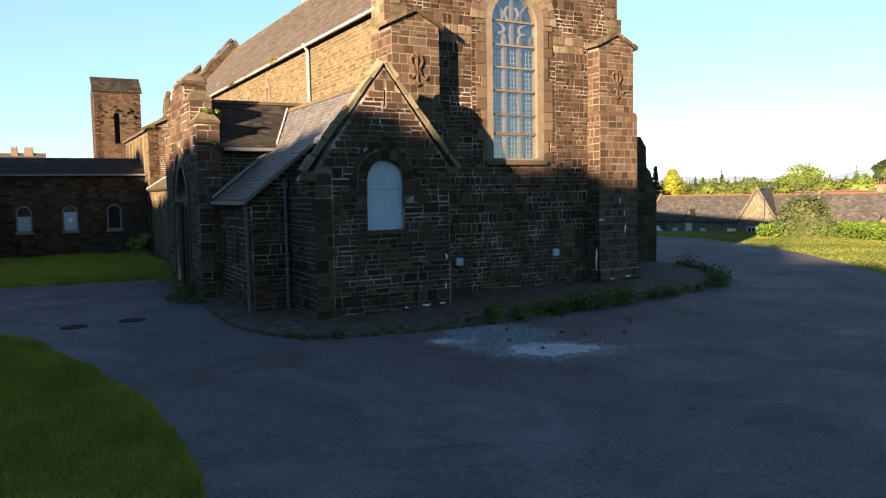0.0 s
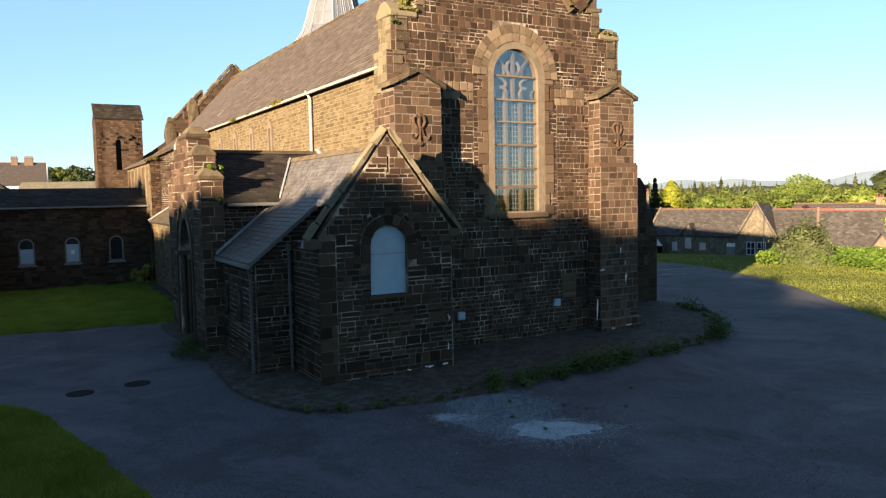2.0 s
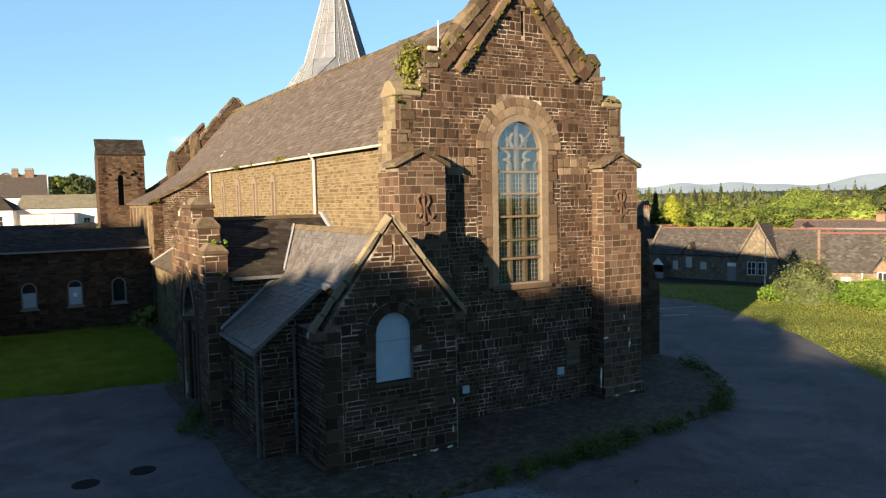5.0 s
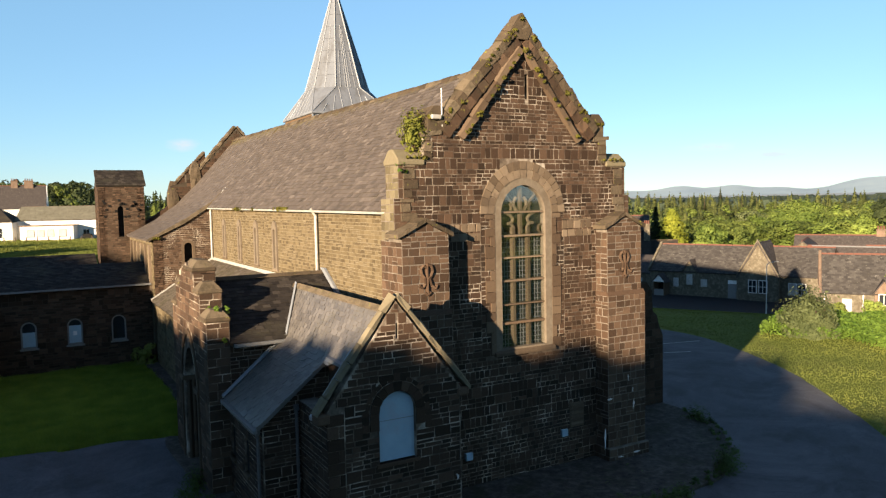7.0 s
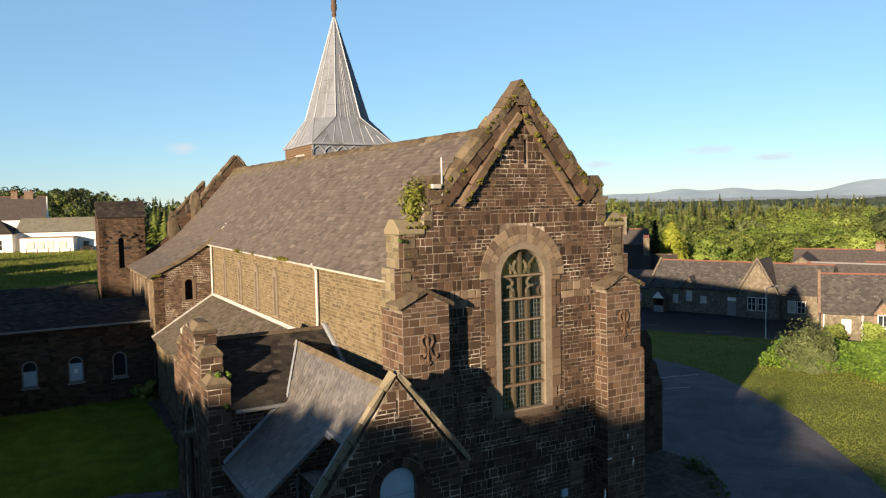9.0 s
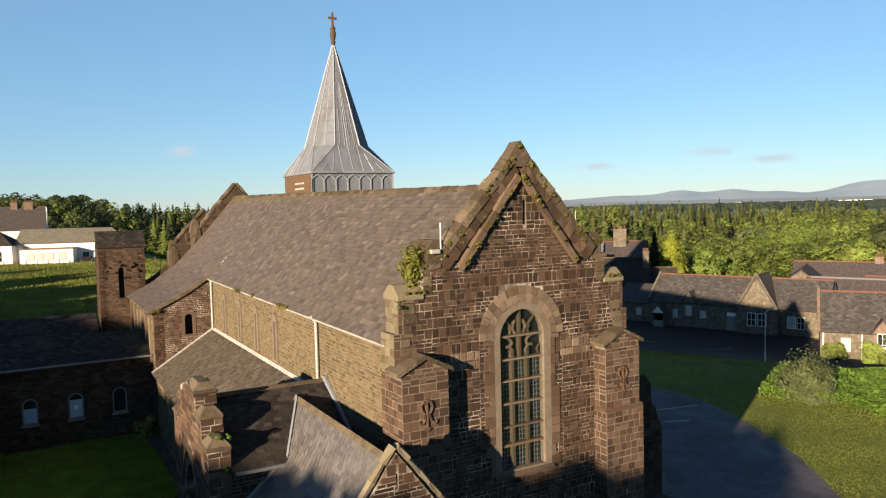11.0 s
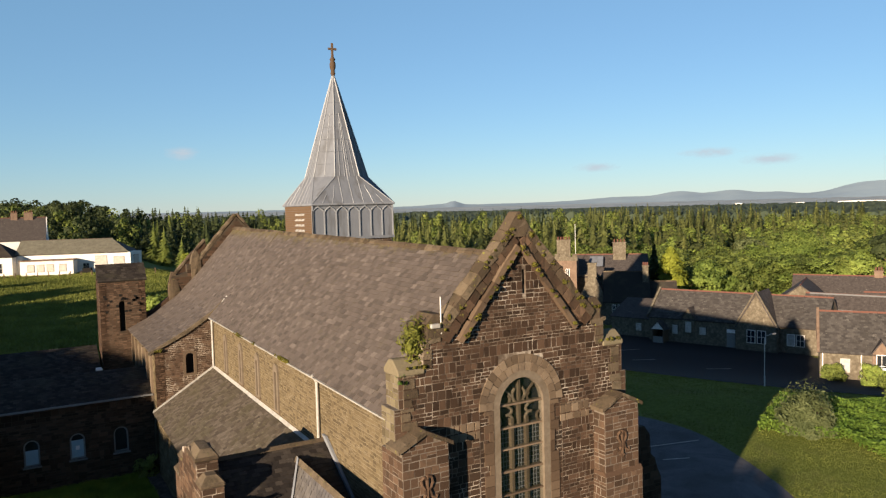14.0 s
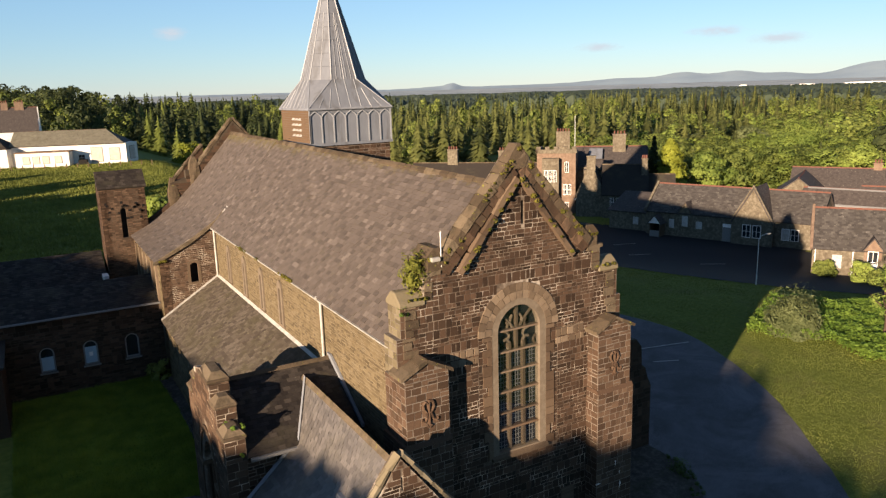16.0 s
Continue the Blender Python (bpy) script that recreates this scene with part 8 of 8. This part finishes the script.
gabled_roof(PD, cd_, 12, 8, 4.0, 7.3, seed=509, rows=False)
ce_ = thing("cottage", "cottage with stone stacks beyond the yard", "cottage")
PE = Place(94.0, 41.0, -5.0, 0.5, -0.866)
gable_walls(PE, ce_, 22, 9, 3.6, 7.0, M_SANDHOUSE)
gabled_roof(PE, ce_, 22, 9, 3.6, 7.0, seed=511, rows=False)
chimney(PE, ce_, 4, 4.5, 6, 8.6, 1.6, 0.8, 3, M_REDSTONE)
chimney(PE, ce_, 9, 4.5, 6, 8.6, 2.2, 0.8, 4, M_REDSTONE)

# ---- the mansion beyond the gable ----
mn = thing("mansion", "rambling stone mansion with tower, gables and stacks", "mansion")
PM = Place(71.1, 87.5, -7.0, 0.72, -0.69)
pbox("tower_block", PM, (-0.5, 0, -0.6), (6.5, 7.0, 13.0), M_REDSTONE, mn, "flat-roofed stone tower")
pbox("parapet", PM, (-0.7, -0.2, 13.0), (6.7, 0.3, 13.7), M_SANDHOUSE, mn)
pbox("parapet", PM, (-0.7, -0.2, 13.0), (-0.2, 7.2, 13.7), M_SANDHOUSE, mn)
pbox("bay", PM, (0.6, -1.4, -0.6), (3.6, 0, 12.2), M_SANDHOUSE, mn)
for x in (1.3, 2.1, 2.9):
    far_window(PM, mn, x, 8.0, 0.45, 2.0, False, -1.4, "sash")
for x in (4.6, 5.4):
    far_window(PM, mn, x, 5.5, 0.5, 1.8, False, 0.0, "sash")
for x, z in ((1.0, 3.5), (2.6, 3.5), (4.9, 9.6), (5.0, 2.2)):
    far_window(PM, mn, x, z, 0.55, 1.8, False, -1.4 if x < 3.6 else 0.0, "sash")
for k in range(5):
    pbox("merlon", PM, (-0.6 + 1.6 * k, -0.22, 13.7), (0.2 + 1.6 * k, 0.28, 14.2), M_SANDHOUSE, mn)
PM2 = Place(*(PM(6.8, -3.2, 0).xy), -7.0, 0.72, -0.69)
prism("front_gable", [PM2(0, 0, -0.6), PM2(5.2, 0, -0.6), PM2(5.2, 0, 6.0), PM2(3.1, 0, 10.4), PM2(2.1, 0, 10.4), PM2(0, 0, 6.0)], PM2.w * 0.5, M_SANDHOUSE, mn, "crow-stepped stone gable")
for sg in (-1, 1):
    e = 2.6 + sg * 2.8
    slab("gable_roof", PM2(e, 0.3, 5.7), PM2(e, 8, 5.7), PM2(2.6, 0.3, 10.6), PM2(2.6, 8, 10.6), M_SLATE_FAR, mn, 0.15)
chimney(PM2, mn, 2.6, 0.4, 10.2, 12.6, 1.5, 0.9, 0)
PM3 = Place(*(PM(11.5, -4.4, 0).xy), -7.0, 0.72, -0.69)
gable_walls(PM3, mn, 7.5, 8, 6.0, 11.0, M_SANDHOUSE)
gabled_roof(PM3, mn, 7.5, 8, 6.0, 11.0, M_SLATE_DARK, seed=513, rows=False)
chimney(PM3, mn, 7.0, 3.0, 6, 12.0, 1.0, 1.0, 3)
for x in (1.6, 2.6, 3.6, 4.6):
    far_window(PM3, mn, x, 4.0, 0.5, 1.5, False, 0.0, "sash")
chimney(PM, mn, 3.5, 9.0, 11, 16.2, 2.6, 0.9, 5)
chimney(PM, mn, 14.0, 9.0, 8, 15.6, 2.4, 1.2, 4)
pbox("rear_block", PM, (6.5, 4, -0.6), (18, 16, 10.0), M_SANDHOUSE, mn)
gabled_roof(Place(*(PM(6.0, 4, 0).xy), -7.4, 0.72, -0.69), mn, 13, 12, 10.0, 13.8, seed=515, rows=False)
s = Soup()
s.prism([PM(8.5, 5.6, 11.45), PM(11.0, 5.6, 11.45), PM(11.0, 8.2, 13.1), PM(8.5, 8.2, 13.1)], (0, 0, 0.06))
s.obj("skylight", M_LEAD, mn, "pale glazed skylight")
PM4 = Place(*(PM(17.6, -3.5, 0).xy), -6.4, 0.72, -0.69)
gable_walls(PM4, mn, 6, 8, 5.0, 8.6, M_STONE)
gabled_roof(PM4, mn, 6, 8, 5.0, 8.6, M_SLATE_DARK, seed=517, rows=False)
PM5 = Place(*(PM(-26, 3, 0).xy), -7.4, 0.72, -0.69)
gable_walls(PM5, mn, 25, 9, 7.5, 11.0, M_RENDER)
gabled_roof(PM5, mn, 25, 9, 7.5, 11.0, M_SLATE_DARK, seed=519, rows=False)
chimney(PM5, mn, 8, 4.5, 10, 13.5, 2.0, 1.0, 4)
chimney(PM5, mn, 18, 4.5, 10, 13.2, 1.6, 1.0, 3)
mast = Soup()
mast.tube([PM(6.0, 5, 13), PM(6.0, 5, 19.5)], 0.06, 6)
mast.obj("mast", M_IRON, mn, "thin roof mast")
fh = thing("flat_hut", "small pale flat-roofed outbuilding by the yard", "outbuilding")
PH = Place(75.5, 82.5, -5.0, 0.72, -0.69)
pbox("hut_wall", PH, (0, 0, -0.4), (6.0, 4, 2.6), M_RENDER, fh)
pbox("hut_roof", PH, (-0.4, -0.4, 2.6), (6.4, 4.4, 2.85), M_LEAD, fh)
far_window(PH, fh, 1.2, 1.0, 0.8, 1.0)
far_window(PH, fh, 3.8, 0.6, 0.7, 1.6)

# ---- white building across the meadow ----
wb = thing("white_building", "long white harled building with hipped slate roof", "building")
PW = Place(-13.0, 190.0, 2.0, 0.95, -0.30)
pbox("front_wall", PW, (0, 0, -0.6), (26, 10, 5.0), M_RENDER, wb)
gabled_roof(PW, wb, 26, 10, 5.0, 8.4, M_SLATE_FAR, rows=False, ends="gh", seed=521)
M_PALEROOF = surface("pale_lichened_slate", [(0.3, (0.16, 0.15, 0.11)), (0.7, (0.25, 0.235, 0.18))], 1.0, 0.9, per="none", relief=0.1)
a, b, c, d = PW(-0.3, -0.32, 5.05), PW(26.3, -0.32, 5.05), PW(-0.3, 5, 8.5), PW(21.3, 5, 8.5)
slates("slate_covering", a, b, c, d, M_PALEROOF, wb, 523, 0.7, 0.5, 0.03)
pbox("extension", PW, (2, -4.0, -0.6), (14.0, 0, 3.6), M_RENDER, wb)
pbox("extension_roof", PW, (1.8, -4.2, 3.6), (14.2, 0, 3.85), M_REDSTONE, wb)
for x in (4.4, 6.6, 8.8, 11.6):
    far_window(PW, wb, x, 1.0, 1.5, 1.7, True, -4.0, "stone")
far_window(PW, wb, 16.0, 1.0, 1.4, 1.5, False, 0.0, "sash")
far_window(PW, wb, 19.6, 0.6, 2.6, 3.6, True, 0.0, "stone")
far_window(PW, wb, 23.8, 0.9, 2.4, 3.0, True, 0.0, "stone")
pbox("skip", PW, (15.6, -2.4, -0.2), (17.6, -1.0, 1.4), M_DARK, wb)
P2 = Place(*(PW(26, 0, 0).xy), 2.0, 0.55, 0.83)
pbox("end_bay", P2, (0, -0.6, -0.6), (6, 4, 5.0), M_RENDER, wb)
far_window(P2, wb, 3, 0.9, 2.6, 3.2, True, -0.6, "stone")
vi = thing("villa", "grey slate villa with tall chimney behind the white building", "villa")
PV = Place(-40.0, 212.0, 2.0, 0.998, -0.06)
gable_walls(PV, vi, 34.5, 11, 8.0, 14.4, M_RENDER)
gabled_roof(PV, vi, 34, 11, 8.0, 14.4, M_SLATE_FAR, rows=False, seed=525)
chimney(PV, vi, 30.0, 5.5, 8, 15.6, 2.2, 1.4, 4, M_REDSTONE)
chimney(PV, vi, 26.5, 5.5, 12, 15.6, 1.6, 1.2, 3, M_REDSTONE)
PV2 = Place(*(PW(-9, -3, 0).xy), 2.0, 0.95, -0.30)
pbox("front_wall", PV2, (0, 0, -0.6), (9, 9, 4.8), M_RENDER, vi)
gabled_roof(PV2, vi, 9, 9, 4.8, 8.3, M_SLATE_DARK, rows=False, ends="hh", seed=527)
far_window(PV2, vi, 6.0, 0.9, 1.4, 2.4, False, 0.0, "sash")
fence = thing("field_fence", "post and wire fence along the meadow", "fence")
PF = Place(-18, 181.0, 1.9, 0.95, -0.30)
for i in range(16):
    pbox("fence_post", PF, (i * 2.4, 0, -0.3), (i * 2.4 + 0.18, 0.18, 1.4), M_WOOD, fence)

# ---- lamp post ----
lx, ly = 49.6, 24.6
lz = land(lx, ly)
lp = thing("lamp_post", "slim grey steel lamp post at the yard's edge", "lamp post", at=(lx, ly, lz))
s = Soup()
s.tube([(0, 0, -0.2), (0, 0, 1.0)], 0.065, 10)
s.obj("lamp_base", M_IRON, lp)
s = Soup()
s.tube([(0, 0, 1.0), (0, 0, 4.6)], 0.036, 10)
s.obj("pole", M_IRON, lp)
s = Soup()
s.tube([(0, 0, 4.6), (0.15, -0.05, 4.85), (0.75, -0.2, 4.95)], 0.03, 8)
s.obj("arm", M_IRON, lp)
s = Soup()
s.prism([(0.6, -0.28, 4.9), (1.15, -0.42, 4.93), (1.2, -0.24, 4.93), (0.65, -0.1, 4.9)], (0, 0, 0.12))
s.obj("lamp_head", M_GREYPIPE, lp)

# ---- small things on the church ----
mast = thing("roof_aerial", "thin white aerial pole on the gable shoulder", "aerial", at=(0.95, GY - 0.09, 12.3))
s = Soup()
s.tube([(0, 0, -0.1), (0, 0, 1.12)], 0.02, 8)
s.obj("pole", M_WHITE, mast)
box("camera_box", (-0.42, -0.12, 0.12), (-0.08, 0.06, 0.26), M_GUTTER, mast, soft=0.015)

# ---- drive ironwork and lines ----
for k, (x, y) in enumerate(((-9.9, 1.5), (-8.4, 1.75))):
    mh = thing("manhole_cover", "rusty iron manhole cover set in the drive", "manhole", "manhole covers", (x, y, 0.013))
    vs = [(0.36 * math.cos(i * math.tau / 20), 0.36 * math.sin(i * math.tau / 20)) for i in range(20)]
    prism("rim", [(a, b, 0) for a, b in vs], (0, 0, 0.012), M_DARK, mh)
    prism("lid", [(a * 0.86, b * 0.86, 0.012) for a, b in vs], (0, 0, 0.004), M_DARK, mh)
for k, (xa, ya, xb, yb) in enumerate(((24.6, 14.9, 28.4, 14.0), (23.6, 12.6, 25.2, 11.9))):
    d = Vector((xb - xa, yb - ya, 0))
    nn = Vector((-d.y, d.x, 0)).normalized() * 0.05
    p = Vector((xa, ya, 0.025))
    ln = prism("road_line", [p - nn, p + nn, p + d + nn, p + d - nn], (0, 0, 0.004), M_GUTTER)
    tagged(ln, "worn white painted line on the asphalt", "road marking", kind="structure")
for k, (xa, ya) in enumerate(((62.2, 58.2), (58.8, 51.6), (61.4, 41.6))):
    s = Soup()
    p = Vector((xa, ya, land(xa, ya) + 0.09))
    q = Vector((xa + 3.2, ya - 1.2, land(xa + 3.2, ya - 1.2) + 0.09))
    s.add([p, q, q + Vector((0.08, 0.15, 0)), p + Vector((0.08, 0.15, 0))], [(0, 1, 2, 3)])
    tagged(s.obj("road_line", M_GREYPIPE), "worn white parking line", "road marking", kind="structure")
# fine cracks in the asphalt
rng = random.Random(88)
cr = Soup()
for k in range(46):
    p = Vector((rng.uniform(-8, 14), rng.uniform(-15, -5), 0.026))
    a0 = rng.choice((0.75, -0.8, 2.3)) + rng.uniform(-0.35, 0.35)
    for j in range(rng.randint(6, 30)):
        a = a0 + rng.uniform(-0.75, 0.75)
        q = p + Vector((math.cos(a), math.sin(a), 0)) * rng.uniform(0.08, 0.24)
        w = Vector((-math.sin(a), math.cos(a), 0)) * rng.uniform(0.002, 0.007)
        cr.add([p - w, q - w, q + w, p + w], [(0, 1, 2, 3)])
        p = q
tagged(cr.obj("asphalt_cracks", M_DARK), "fine dark cracks in the drive", "cracks", kind="stuff")
